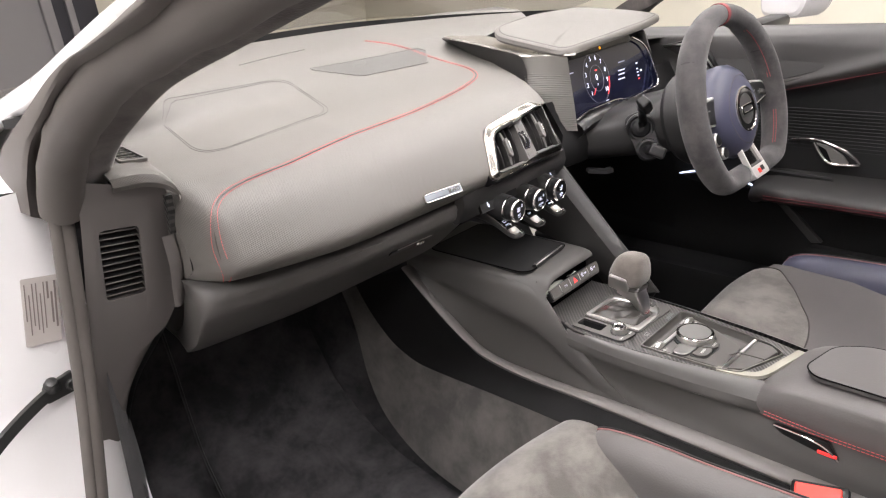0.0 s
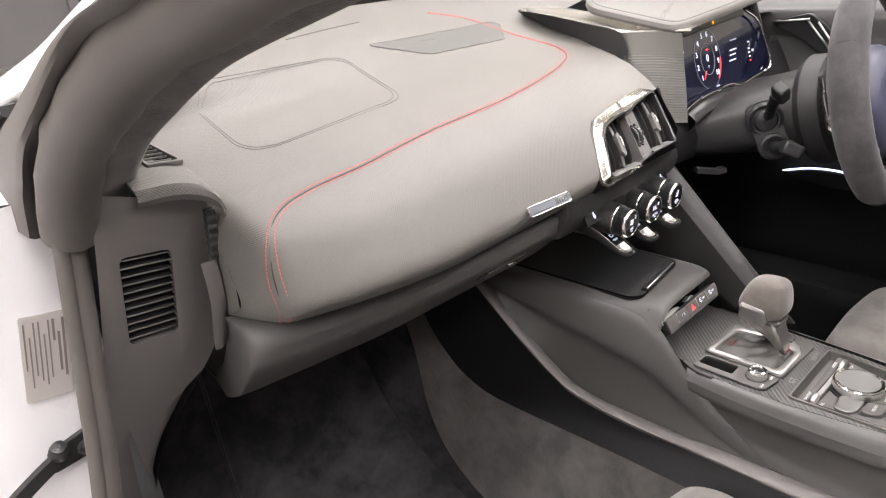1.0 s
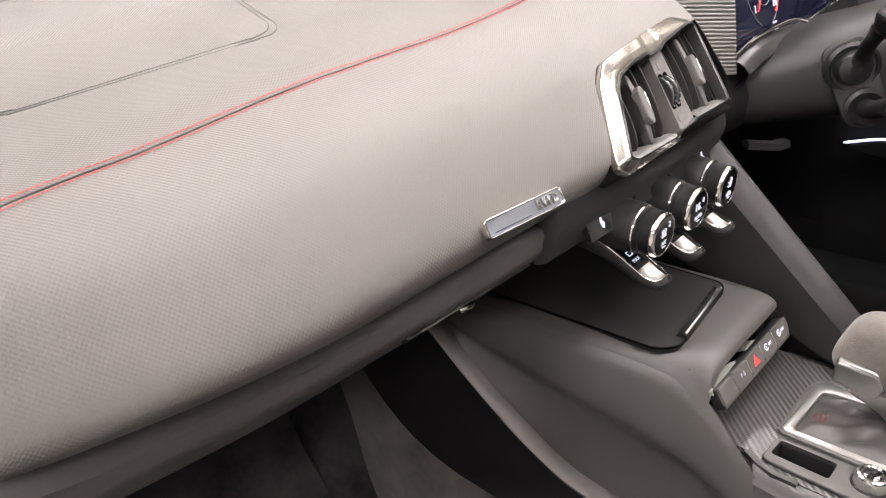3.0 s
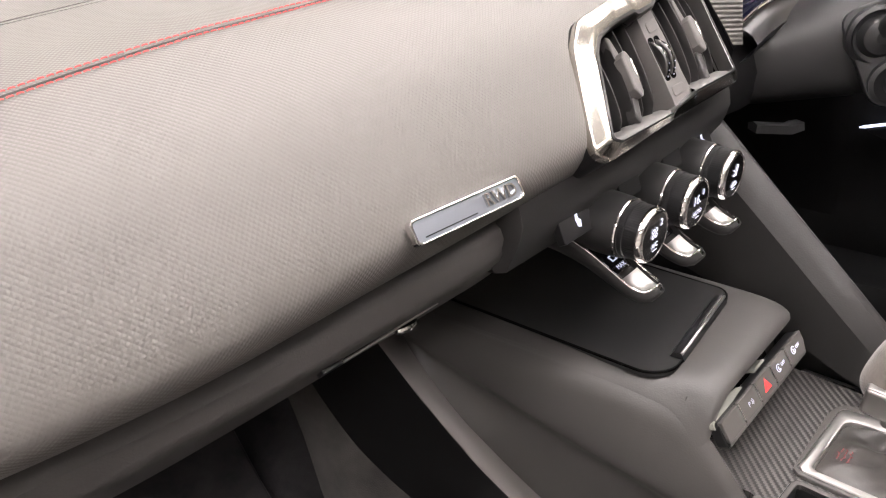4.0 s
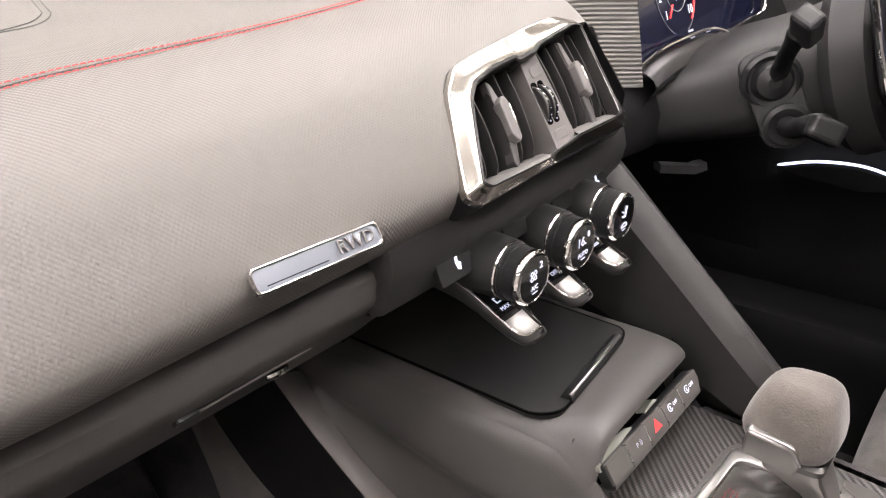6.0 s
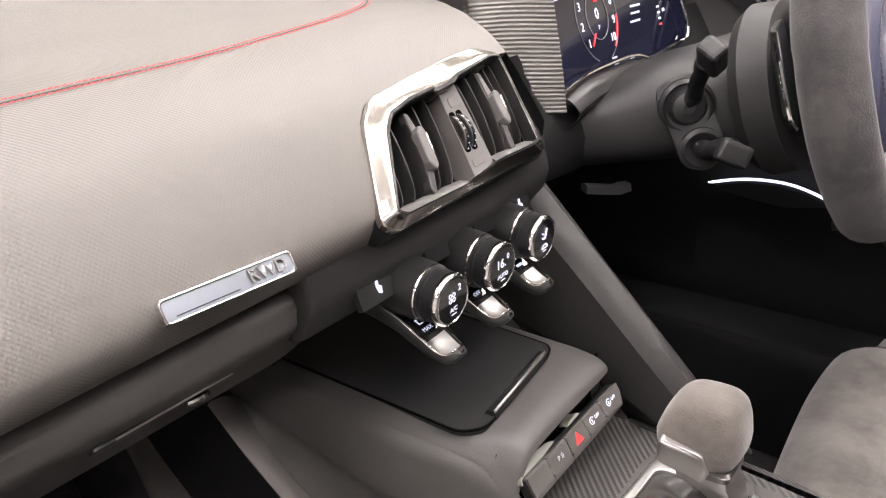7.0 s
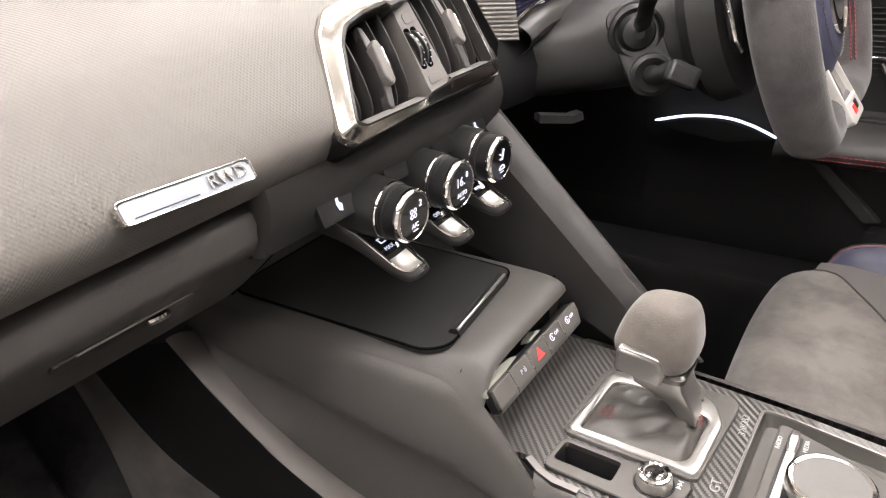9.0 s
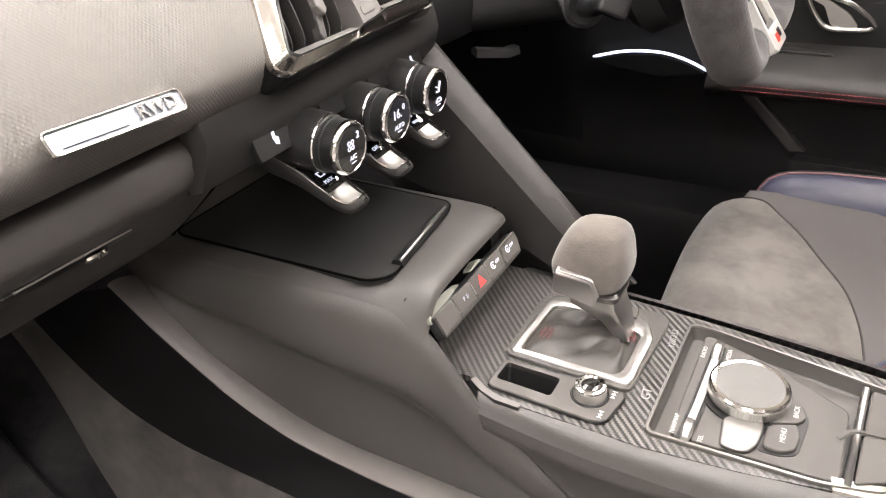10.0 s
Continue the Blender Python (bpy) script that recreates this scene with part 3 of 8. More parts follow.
def check_strap():
    s = thing("door_check_strap", (-0.63, 0.40, 0.525), "black steel door check strap bolted to the hinge face", "door strap")
    part("bracket", slab(rounded([(-0.022, -0.010), (0.014, -0.013), (0.016, 0.012), (-0.018, 0.010)], 0.004), 0, 0.006, basis((-0.637, 0.402, 0.526), (1, 0, 0.16), (0, 0, 1)), 0.001), STEEL, s)
    part("arm", sweep(catmull([(-0.648, 0.394, 0.528), (-0.668, 0.39, 0.522), (-0.70, 0.385, 0.508), (-0.75, 0.37, 0.485), (-0.82, 0.34, 0.47)], 20), [(-0.0035, -0.006), (0.0035, -0.006), (0.0035, 0.006), (-0.0035, 0.006)], (0, 0, 1)), STEEL, s)
    part("pivot", lathe([(0.002, 0), (0.0085, 0), (0.0085, 0.006), (0.006, 0.009), (0.006, 0.012), (0.002, 0.013)], (-0.6475, 0.394, 0.531), (0, -0.5, 0.9), 18), STEEL, s)
    part("bolt", lathe([(0.002, 0), (0.0075, 0), (0.0075, 0.003), (0.0055, 0.004), (0.0045, 0.008), (0.001, 0.008)], (-0.6275, 0.396, 0.5245), (0, -1, 0.1), 12), STEEL, s)


def floor_pan():
    lengths = ((-0.9, 0.10), (-0.3, 0.10), (0.15, 0.10), (0.36, 0.115), (0.48, 0.155), (0.545, 0.205), (0.60, 0.28), (0.635, 0.36), (0.68, 0.50), (0.72, 0.60))

    def strip(x, lift=0.0, bend=0.0):
        return [(x, y + bend, z + lift) for y, z in lengths]

    single("floor_carpet", loft([strip(-0.63, 0.09), strip(-0.575, 0.07), strip(-0.54, 0.012), strip(-0.50), strip(-0.3), strip(0.0), strip(0.3), strip(0.49)], 60, 44), CARPET, "black cut-pile carpet over the footwell floor", "carpet", "structure")
    mat = thing("floor_mat", (-0.33, 0.3, 0.105), "black velour floor mat with a bound edge", "floor mat")
    left = [(-0.49, 0.08, 0.108), (-0.485, 0.30, 0.118), (-0.475, 0.42, 0.140), (-0.457, 0.545, 0.213), (-0.445, 0.598, 0.288), (-0.436, 0.630, 0.360), (-0.43, 0.66, 0.44)]
    right = [(-0.19, 0.08, 0.108), (-0.19, 0.30, 0.118), (-0.19, 0.42, 0.140), (-0.19, 0.54, 0.212), (-0.19, 0.595, 0.288), (-0.19, 0.630, 0.365), (-0.19, 0.66, 0.44)]
    part("top_sheet", thick(loft([left, right], 50, 12), 0.006), CARPET, mat)
    part("binding", tube(catmull(left, 50), 0.0038, 8, up=(1, 0, 0)), CARPET, mat, "black bound edge")
    part("binding", tube(catmull(right, 50), 0.0038, 8, up=(1, 0, 0)), CARPET, mat, "black bound edge")
    # side of the footwell and a raised strip along the sill
    single("kick_panel", loft([[(-0.60, 0.37, 0.52), (-0.57, 0.44, 0.55), (-0.54, 0.62, 0.6), (-0.53, 0.84, 0.6)], [(-0.615, 0.37, 0.35), (-0.575, 0.44, 0.33), (-0.545, 0.62, 0.33), (-0.535, 0.84, 0.4)], [(-0.64, 0.35, 0.19), (-0.60, 0.44, 0.17), (-0.57, 0.62, 0.18), (-0.55, 0.84, 0.3)]], 20, 16), CARPET, "dark carpeted side of the footwell", "kick panel", "structure")
    cover = [[(-0.646, 0.342, 0.375), (-0.650, 0.340, 0.345), (-0.655, 0.335, 0.30), (-0.65, 0.28, 0.215), (-0.635, 0.15, 0.175), (-0.635, -0.6, 0.172)], [(-0.606, 0.342, 0.375), (-0.613, 0.340, 0.345), (-0.618, 0.34, 0.29), (-0.605, 0.30, 0.195), (-0.60, 0.15, 0.165), (-0.60, -0.6, 0.162)], [(-0.598, 0.37, 0.375), (-0.602, 0.37, 0.345), (-0.605, 0.37, 0.28), (-0.585, 0.32, 0.16), (-0.575, 0.15, 0.11), (-0.575, -0.6, 0.105)]]
    single("sill_cover", loft(cover, 40, 14), SOFT, "dark grey plastic sill cover inside the doorway", "sill", "structure")
    single("firewall", box(0, 0.92, 0.40, 1.3, 0.03, 0.76, 0), SOFT_DARK, "dark bulkhead behind the dashboard", "bulkhead", "structure")
    single("rear_bulkhead", box(0, -1.15, 0.45, 1.25, 0.03, 1.1, 0), SOFT_DARK, "dark trim behind the seats", "bulkhead", "structure")


def windscreen():
    w = single("windscreen", thick(loft([[(-0.545, 0.60, 0.80), (-0.3, 0.84, 0.825), (0, 0.90, 0.83), (0.3, 0.84, 0.825), (0.60, 0.55, 0.80)], [(-0.525, 0.09, 0.93), (-0.3, 0.22, 0.96), (0, 0.25, 0.965), (0.3, 0.22, 0.96), (0.57, 0.05, 0.93)], [(-0.475, -0.42, 1.0), (-0.3, -0.385, 1.03), (0, -0.38, 1.035), (0.3, -0.385, 1.03), (0.53, -0.42, 1.0)]], 24, 16), 0.005), GLASS, "clear raked laminated windscreen", "windscreen")
    w.visible_shadow = False
    base = [(-0.56, 0.56, 0.793), (-0.3, 0.775, 0.812), (-0.1, 0.815, 0.820), (0.1, 0.805, 0.820), (0.236, 0.765, 0.815), (0.40, 0.68, 0.806), (0.56, 0.55, 0.793)]
    single("windscreen_base", sweep(catmull(base, 40), [(-0.012, -0.006), (-0.012, 0.004), (0.02, 0.008), (0.02, -0.006)], (0, 0, 1)), SMOOTH, "black strip along the foot of the windscreen", "trim", "structure")


pillar_trim()
door_seal()
body_side()
check_strap()
floor_pan()
windscreen()


# ---- the dashboard ----
PROFILE = [(0.240, 0.6175), (0.2265, 0.6235), (0.2165, 0.6345), (0.2125, 0.648), (0.227, 0.674), (0.251, 0.703), (0.286, 0.721), (0.33, 0.7325), (0.41, 0.743), (0.50, 0.760), (0.60, 0.790), (0.70, 0.806), (0.80, 0.818)]
RIGHT = [(0.251, 0.090), (0.286, 0.105), (0.33, 0.128), (0.41, 0.17), (0.50, 0.215), (0.555, 0.258), (0.595, 0.43), (0.70, 0.50), (0.80, 0.52)]
LEFT_END = -0.4975


def dash_profile(x):
    bow = 0.05 * max(0.0, (-x - 0.30) / 0.19) ** 2
    end = max(0.0, (-x - 0.474) / 0.024)
    lift = min(1.0, max(0.0, (-x - 0.30) / 0.1))
    drop = 0.008 * min(1.0, max(0.0, (-x - 0.25) / 0.15))
    out = []
    for i, (y, z) in enumerate(PROFILE):
        w = max(0.0, 1 - i / 8)
        out.append((y + bow * w + 0.060 * end ** 2 * (1.0 if i < 7 else 0.3) - (0.42 * x * x if i > 9 else 0.0), z + 0.003 * lift * max(0.0, 1 - i / 4) - drop * (1 - w) * (1 if i < 10 else 0.5) - 0.006 * end ** 2, 0.0))
    return out


def dash_line(x, n=97):
    return [Vector((x, p[0], p[1])) for p in catmull(dash_profile(x), n)]


def on_dash(p):
    """The place on the dashboard's skin nearest to p at its x, and the way out of the skin."""
    line = dash_line(p[0], 385)
    k = min(range(1, 384), key=lambda i: (line[i].y - p[1]) ** 2 + (line[i].z - p[2]) ** 2)
    along = line[k + 1] - line[k - 1]
    return line[k], Vector((1, 0, 0)).cross(along).normalized()


def dash_skin():
    n, m = 97, 110
    right = right_border(n)
    rows = []
    for i in range(m):
        f = i / (m - 1)
        f = f if f > 0.08 else f * f / 0.08
        rows.append([LEFT_END + (right[j] - LEFT_END) * f for j in range(n)])
    cache = {}

    def at(x, j):
        k = round(x, 4)
        if k not in cache:
            cache[k] = dash_line(k, n)
        return Vector((x, cache[k][j].y, cache[k][j].z))

    bm = grid([[at(x, j) for j, x in enumerate(r)] for r in rows])
    # opening behind the centre air vent
    inv = basis((-0.012, 0.207, 0.643), (1, 0, 0), (0, 0.567, 0.824)).inverted()
    gone = []
    for f in bm.faces:
        q = inv @ f.calc_center_median()
        if abs(q.z) < 0.03 and -0.003 < q.y < 0.060 + 0.10 * (q.x + 0.05) and -0.085 + 0.46 * q.y < q.x < 0.2:
            gone.append(f)
    bmesh.ops.delete(bm, geom=gone, context="FACES")
    return bm


def right_border(n):
    ys, xs = [p[0] for p in RIGHT], [p[1] for p in RIGHT]
    out = []
    for q in dash_line(0.0, n):
        k = max([i for i in range(len(ys) - 1) if ys[i] <= q.y] or [0])
        f = min(1.0, max(0.0, (q.y - ys[k]) / (ys[k + 1] - ys[k])))
        out.append(0.085 if q.z < 0.70 else xs[k] + (xs[k + 1] - xs[k]) * f)
    return [sum(out[max(0, min(n - 1, j + d))] for d in range(-3, 4)) / 7 for j in range(n)]


def hug(points, n, lift=0.0):
    """A smooth line laid on the dashboard's skin, with the way out at each point."""
    out, ups = [], []
    for p in catmull(points, n):
        q, u = on_dash(p)
        out.append(q + u * lift)
        ups.append(u)
    return out, ups


def eased(points, rounds=14):
    """A line with its small wobbles taken out."""
    for _ in range(rounds):
        points = [points[0]] + [(a + b * 2 + c) / 4 for a, b, c in zip(points, points[1:], points[2:])] + [points[-1]]
    return points


SEAM = [(-0.479, 0.273, 0.622), (-0.4835, 0.263, 0.640), (-0.4855, 0.2605, 0.660), (-0.482, 0.265, 0.685), (-0.4745, 0.273, 0.7025), (-0.4515, 0.2885, 0.7128), (-0.4116, 0.297, 0.717), (-0.3577, 0.2985, 0.7195), (-0.29, 0.3055, 0.7255), (-0.20, 0.3135, 0.729), (-0.117, 0.3225, 0.7312), (-0.02, 0.344, 0.7348), (0.045, 0.366, 0.738), (0.085, 0.387, 0.741), (0.108, 0.408, 0.744), (0.121, 0.438, 0.749), (0.122, 0.475, 0.756), (0.115, 0.52, 0.768), (0.10, 0.58, 0.785), (0.075, 0.65, 0.80)]


def dashboard():
    d = thing("dashboard", (0, 0.4, 0.6), "grey-black embossed leather dashboard with twin red stitched seam", "dashboard")
    part("padded_top", thick(dash_skin(), 0.004), DASH, d)
    mid, ups = hug(SEAM, 260)
    mid, ups = eased(mid), [u.normalized() for u in eased(ups)]
    side = []
    for k, q in enumerate(mid):
        t = (mid[min(k + 1, 259)] - mid[max(k - 1, 0)]).normalized()
        side.append(t.cross(ups[k]).normalized())
    part("seam_welt", tube([q + u * 0.0001 for q, u in zip(mid, ups)], 0.0006, 6, up=(1, 0, 0)), DARK_THREAD, d, "dark sunken seam")
    for s in (-1, 1):
        line = eased([(lambda h: h[0])(on_dash(q + v * (0.0029 * s))) for q, v in zip(mid, side)], 6)
        part("red_stitching", stitches(line, ups, 0.0026, 0.0010, 0.00034, 0.0009), RED, d, "row of bright red thread stitches")
    # the airbag lid's double outline
    for off, mat in ((0.0, GREY_THREAD), (0.004, GREY_THREAD)):
        lid = rounded([(-0.414 + off, 0.392 + off), (-0.201 - off, 0.402 + off), (-0.172 - off, 0.558 - off), (-0.398 + off, 0.548 - off)], 0.04, 6)
        pts = [(q[0], q[1], 0.745) for q in lid]
        line = []
        for p in pts + [pts[0]]:
            q, u = on_dash((p[0], p[1], 0.728 + (p[1] - 0.33) * 0.18))
            line.append(q + u * 0.0003)
        part("lid_seam", tube(catmull(line, 160), 0.00034, 6), mat, d, "sewn outline of the airbag lid")
    # loudspeaker grille
    spk = [(-0.122, 0.568), (-0.058, 0.508), (0.088, 0.500), (0.130, 0.545), (0.118, 0.560)]
    rim = []
    for x, y in same_count(rounded([(a, b) for a, b in spk], 0.006), 60):
        q, u = on_dash((x, y, 0.76 + (y - 0.5) * 0.3))
        rim.append(q + u * 0.0008)
    c = sum(rim, Vector()) / len(rim)
    rings = [rim]
    for k in (0.8, 0.6, 0.4, 0.2, 0.02):
        rings.append([(lambda h: h[0] + h[1] * 0.0008)(on_dash(c + (q - c) * k)) for q in rim])
    bm = grid(rings, close=True)
    part("speaker_grille", bm, MESH_GREY, d, "dark grey loudspeaker mesh")
    part("speaker_rim", tube(rim + [rim[0]], 0.0010, 6), DASH, d)
    # demister slot far forward
    q1, _ = hug([(-0.20, 0.64, 0.80), (-0.12, 0.66, 0.80), (-0.05, 0.67, 0.80)], 20, 0.0)
    part("demister_slot", tube(q1, 0.0012, 6), GREY_THREAD, d, "narrow dark demister slot")
    # underside of the pad and the padded end by the door
    lows = [dash_line(x)[0] for x in [LEFT_END + 0.004 + k * (0.085 - LEFT_END - 0.004) / 24 for k in range(25)]]
    part("underside", grid([[q + Vector((0, 0.0, 0.0)), q + Vector((0, 0.012, 0.002)), q + Vector((0, 0.05, 0.004)), q + Vector((0, 0.3, 0.01))] for q in lows]), SOFT_DARK, d)
    ends = [dash_line(LEFT_END, 97)[k] for k in range(0, 97, 4)]
    part("end_cap", grid([[q, q + Vector((0.0, 0.012, -0.001)), q + Vector((0.001, 0.05, -0.002)), q + Vector((0.002, 0.12, -0.004))] for q in ends]), DASH, d)
    return d


def glovebox(d):
    # from under the pad: a cove out to a ridge, the face below it, the rolled foot and the floor of the box
    up = [(-0.503, 0.322, 0.6170), (-0.490, 0.300, 0.6178), (-0.45, 0.283, 0.6178), (-0.40, 0.268, 0.6175), (-0.33, 0.256, 0.6172), (-0.25, 0.250, 0.6170), (-0.18, 0.248, 0.6170), (-0.122, 0.246, 0.6170)]
    cove = [(-0.504, 0.312, 0.6070), (-0.493, 0.289, 0.6105), (-0.45, 0.272, 0.6118), (-0.40, 0.2595, 0.6120), (-0.33, 0.2478, 0.6128), (-0.25, 0.2415, 0.6130), (-0.18, 0.2388, 0.6132), (-0.121, 0.2370, 0.6130)]
    a = [(-0.505, 0.306, 0.5920), (-0.495, 0.2835, 0.6000), (-0.45, 0.2655, 0.6025), (-0.40, 0.2545, 0.6035), (-0.33, 0.2435, 0.6055), (-0.25, 0.2375, 0.6070), (-0.18, 0.2350, 0.6075), (-0.121, 0.2335, 0.6080)]
    a2 = [(-0.505, 0.310, 0.5800), (-0.496, 0.2875, 0.5900), (-0.45, 0.2690, 0.5940), (-0.40, 0.2575, 0.5960), (-0.33, 0.2455, 0.5985), (-0.25, 0.2390, 0.6000), (-0.18, 0.2365, 0.6000), (-0.121, 0.2345, 0.6005)]
    c = [(-0.494, 0.402, 0.500), (-0.484, 0.414, 0.486), (-0.45, 0.4257, 0.4755), (-0.40, 0.4196, 0.474), (-0.33, 0.4118, 0.4716), (-0.25, 0.405, 0.474), (-0.18, 0.400, 0.476), (-0.119, 0.395, 0.478)]
    b = shift(a2, 0.001, 0.010, -0.017)
    mid = [tuple((Vector(p) + Vector(q)) / 2 + Vector((0, -0.006, -0.006))) for p, q in zip(b, c)]
    e = shift(c, 0.004, 0.022, 0.006)
    f = [(q[0], 0.6, q[2] + 0.03) for q in e]
    rows = [[(r[0][0] + 0.010, r[0][1] + 0.05, r[0][2] + 0.004)] + r for r in (shift(up, 0, 0.02, 0.002), up, cove, a, a2, b, mid, c, e, f)]
    g = part("glovebox", loft(rows, 90, 70), GLOVE, d, "dark grey soft-touch glovebox lid")
    ends = [q[-1] for q in (up, cove, a, a2, b, mid, c, e)]
    part("lid_gap", tube(catmull([Vector(q) + Vector((0.0005, -0.0004, 0)) for q in ends[1:6]], 24), 0.0013, 6), VOID, g, "dark gap at the end of the lid")
    m = basis((-0.2120, 0.2580, 0.5735), (1, 0.02, -0.02), (0, -0.75, 0.66))
    rec = rounded([(-0.047, 0.0055), (0.033, 0.0035), (0.0385, -0.0005), (0.031, -0.0062), (-0.040, -0.0075), (-0.047, -0.004)], 0.0025, 3)
    # black plate paints the slot's darkness, the satin rod its thin highlight
    part("handle_recess", slab(rec, -0.006, 0.0010, m, 0.0004), SMOOTH, g, "raised black plate giving the dark slot of the glovebox handle")
    part("handle_edge_glint", tube(catmull([m @ Vector((-0.036, 0.0062, 0.0006)), m @ Vector((0.0, 0.0055, 0.0006)), m @ Vector((0.031, 0.0042, 0.0006))], 12), 0.0007, 8), SATIN, g, "thin satin rod standing in for the glint on the handle")
    part("lock", lathe([(0.001, 0), (0.0072, 0), (0.0072, 0.0015), (0.006, 0.003), (0.001, 0.0026)], m @ Vector((0.0105, -0.003, 0.0008)), m.to_3x3() @ Vector((0, -0.3, 1)), 28), CHROME, g, "chrome lock")


def badge():
    a, ua = on_dash((-0.229, 0.213, 0.6482))
    b, ub = on_dash((-0.164, 0.2125, 0.6447))
    q, u = (a + b) / 2, (ua + ub).normalized()
    q = q + u * 0.0038
    m = basis(q, b - a, u.cross(b - a))
    n = m.to_3x3() @ Vector((0, 0, 1))
    if n.y > 0:
        m = m @ pose(0, 0, 0, 180)
    m = m @ pose(0, 0, 0, -20)
    g = thing("dash_badge", q, "brushed metal badge with raised capitals on the dashboard", "badge")
    out = rounded([(-0.0345, -0.0052), (0.0340, -0.0052), (0.0340, 0.0060), (-0.0345, 0.0060)], 0.0028, 4)
    hole = [(p[0] * 0.965, p[1] * 0.82) for p in out]
    part("rim", slab(out, -0.002, 0.0022, m, 0.0004, [hole]), CHROME, g)
    part("plate", slab(hole, -0.002, 0.0012, m), BRUSHED, g)
    part("lettering", words("RWD", 0.0088, m @ pose(0.0190, 0.0005, 0.0018), 0.0008), POLISHED, g)
    part("engraved_line", box(-0.013, -0.0026, 0.0014, 0.031, 0.0005, 0.0004, 0, m), SMOOTH, g)


def vent_unit():
    o = Vector((-0.012, 0.207, 0.643))
    m = basis(o, (1, 0, 0), (0, 0.567, 0.824))
    v = thing("centre_air_vent", o, "polished metal and carbon framed centre air vent", "air vent")
    # outer and inner rims, corner for corner
    pairs = [((-0.0915, -0.0010), (-0.0800, 0.0022)), ((-0.0680, 0.0555), (-0.0560, 0.0452)), ((-0.0540, 0.0682), (-0.0470, 0.0530)), ((-0.0185, 0.0738), (-0.0290, 0.0578)), ((-0.0020, 0.0762), (-0.0052, 0.0602)), ((0.0040, 0.0770), (-0.0032, 0.0577)), ((0.0170, 0.0790), (0.0155, 0.0597)), ((0.0255, 0.0802), (0.0235, 0.0637)), ((0.0610, 0.0838), (0.0672, 0.0706)), ((0.0868, 0.0752), (0.0752, 0.0690)), ((0.0812, 0.0005), (0.0652, 0.0045)), ((0.0735, -0.0040), (0.0590, 0.0040)), ((0.0170, -0.0046), (0.0135, 0.0040)), ((0.0110, -0.0048), (0.0060, 0.0024)), ((-0.0142, -0.0054), (-0.0143, 0.0004)), ((-0.0190, -0.0056), (-0.0200, -0.0014)), ((-0.0835, -0.0082), (-0.0752, -0.0012))]
    out_r = rounded([q[0] for q in pairs], 0.0060, 6)
    in_r = rounded([q[1] for q in pairs], 0.0020, 6)
    no, ni = [], []
    for k in range(len(out_r)):
        for f in ((0.0,) if k % 7 != 6 else (0.0, 0.04, 0.35, 0.65, 0.96)):
            j = (k + 1) % len(out_r)
            no.append(out_r[k].lerp(out_r[j], f))
            ni.append(in_r[k].lerp(in_r[j], f))

    def bed(a):
        """Height of the padded skin along the outer rim: it swells behind the upper edge."""
        return 0.0045 * min(1.0, max(0.0, (a[1] - 0.01) / 0.05)) * min(1.0, max(0.0, (0.06 - a[0]) / 0.09))

    def band(layers):
        return grid([[m @ Vector((a[0] * (1 - w) + b[0] * w, a[1] * (1 - w) + b[1] * w, z + bed(a) * max(0.0, 1 - w))) for a, b in zip(no, ni)] for w, z in layers], close=True)

    part("body", band([(-0.04, -0.034), (-0.02, -0.014), (0.0, -0.0035), (0.05, -0.0030)]), SOFT_DARK, v, "black body behind the frame")
    part("frame", band([(0.02, -0.0036), (0.0, -0.0028), (0.0, 0.0006), (0.015, 0.0016), (0.05, 0.0022), (0.10, 0.0026), (0.45, 0.0052), (0.80, 0.0078), (0.82, 0.0078)]), DARK_CHROME, v, "polished dark chrome frame round the outlets")
    part("carbon_edge", band([(0.80, 0.0074), (0.82, 0.0084), (0.94, 0.0088), (0.97, 0.0078)]), CARBON_SIDE, v, "carbon weave edge of the outlets")
    part("inner_lip", band([(0.962, 0.0076), (0.975, 0.0083), (0.998, 0.0080), (1.0, 0.0070), (1.0, -0.0015), (1.03, -0.0030)]), SATIN_DARK, v, "thin bright inner lip")
    n = len(ni)
    mid = Vector((0.004, 0.033))
    # well behind the vanes, its depth of shade given by a black colour
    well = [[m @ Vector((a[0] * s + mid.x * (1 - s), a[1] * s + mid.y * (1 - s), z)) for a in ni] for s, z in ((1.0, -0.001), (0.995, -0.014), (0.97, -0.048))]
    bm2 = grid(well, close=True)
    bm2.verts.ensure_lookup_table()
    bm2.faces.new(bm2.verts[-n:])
    part("well", bm2, VOID, v, "inside of the outlets, shade put into its black colour")
    # bright lower ledges with the bowed feet of the vanes
    for x1, x2, y in ((-0.0770, -0.0165, -0.0010), (0.0165, 0.0630, 0.0042)):
        rows = []
        for k in range(17):
            x = x1 + (x2 - x1) * k / 16
            rows.append([m @ Vector((x, y - 0.0004, 0.0060)), m @ Vector((x + 0.0008, y + 0.0016, 0.0040)), m @ Vector((x + 0.002, y + 0.0046, -0.0020)), m @ Vector((x + 0.003, y + 0.0064, -0.0110)), m @ Vector((x + 0.004, y + 0.0070, -0.0300))])
        part("outlet_sill", grid(rows), SILL_GREY, v, "pale grey ledge below the vanes")
    # centre plate with two thumb wheels
    cp = [(0.0050, 0.0600), (0.0240, 0.0620), (0.0190, 0.0022), (-0.0050, 0.0000)]
    part("centre_plate", slab(rounded(cp, 0.001), -0.016, 0.0020, m, 0.0008), SOFT_RIB, v, "grey plate between the outlets")
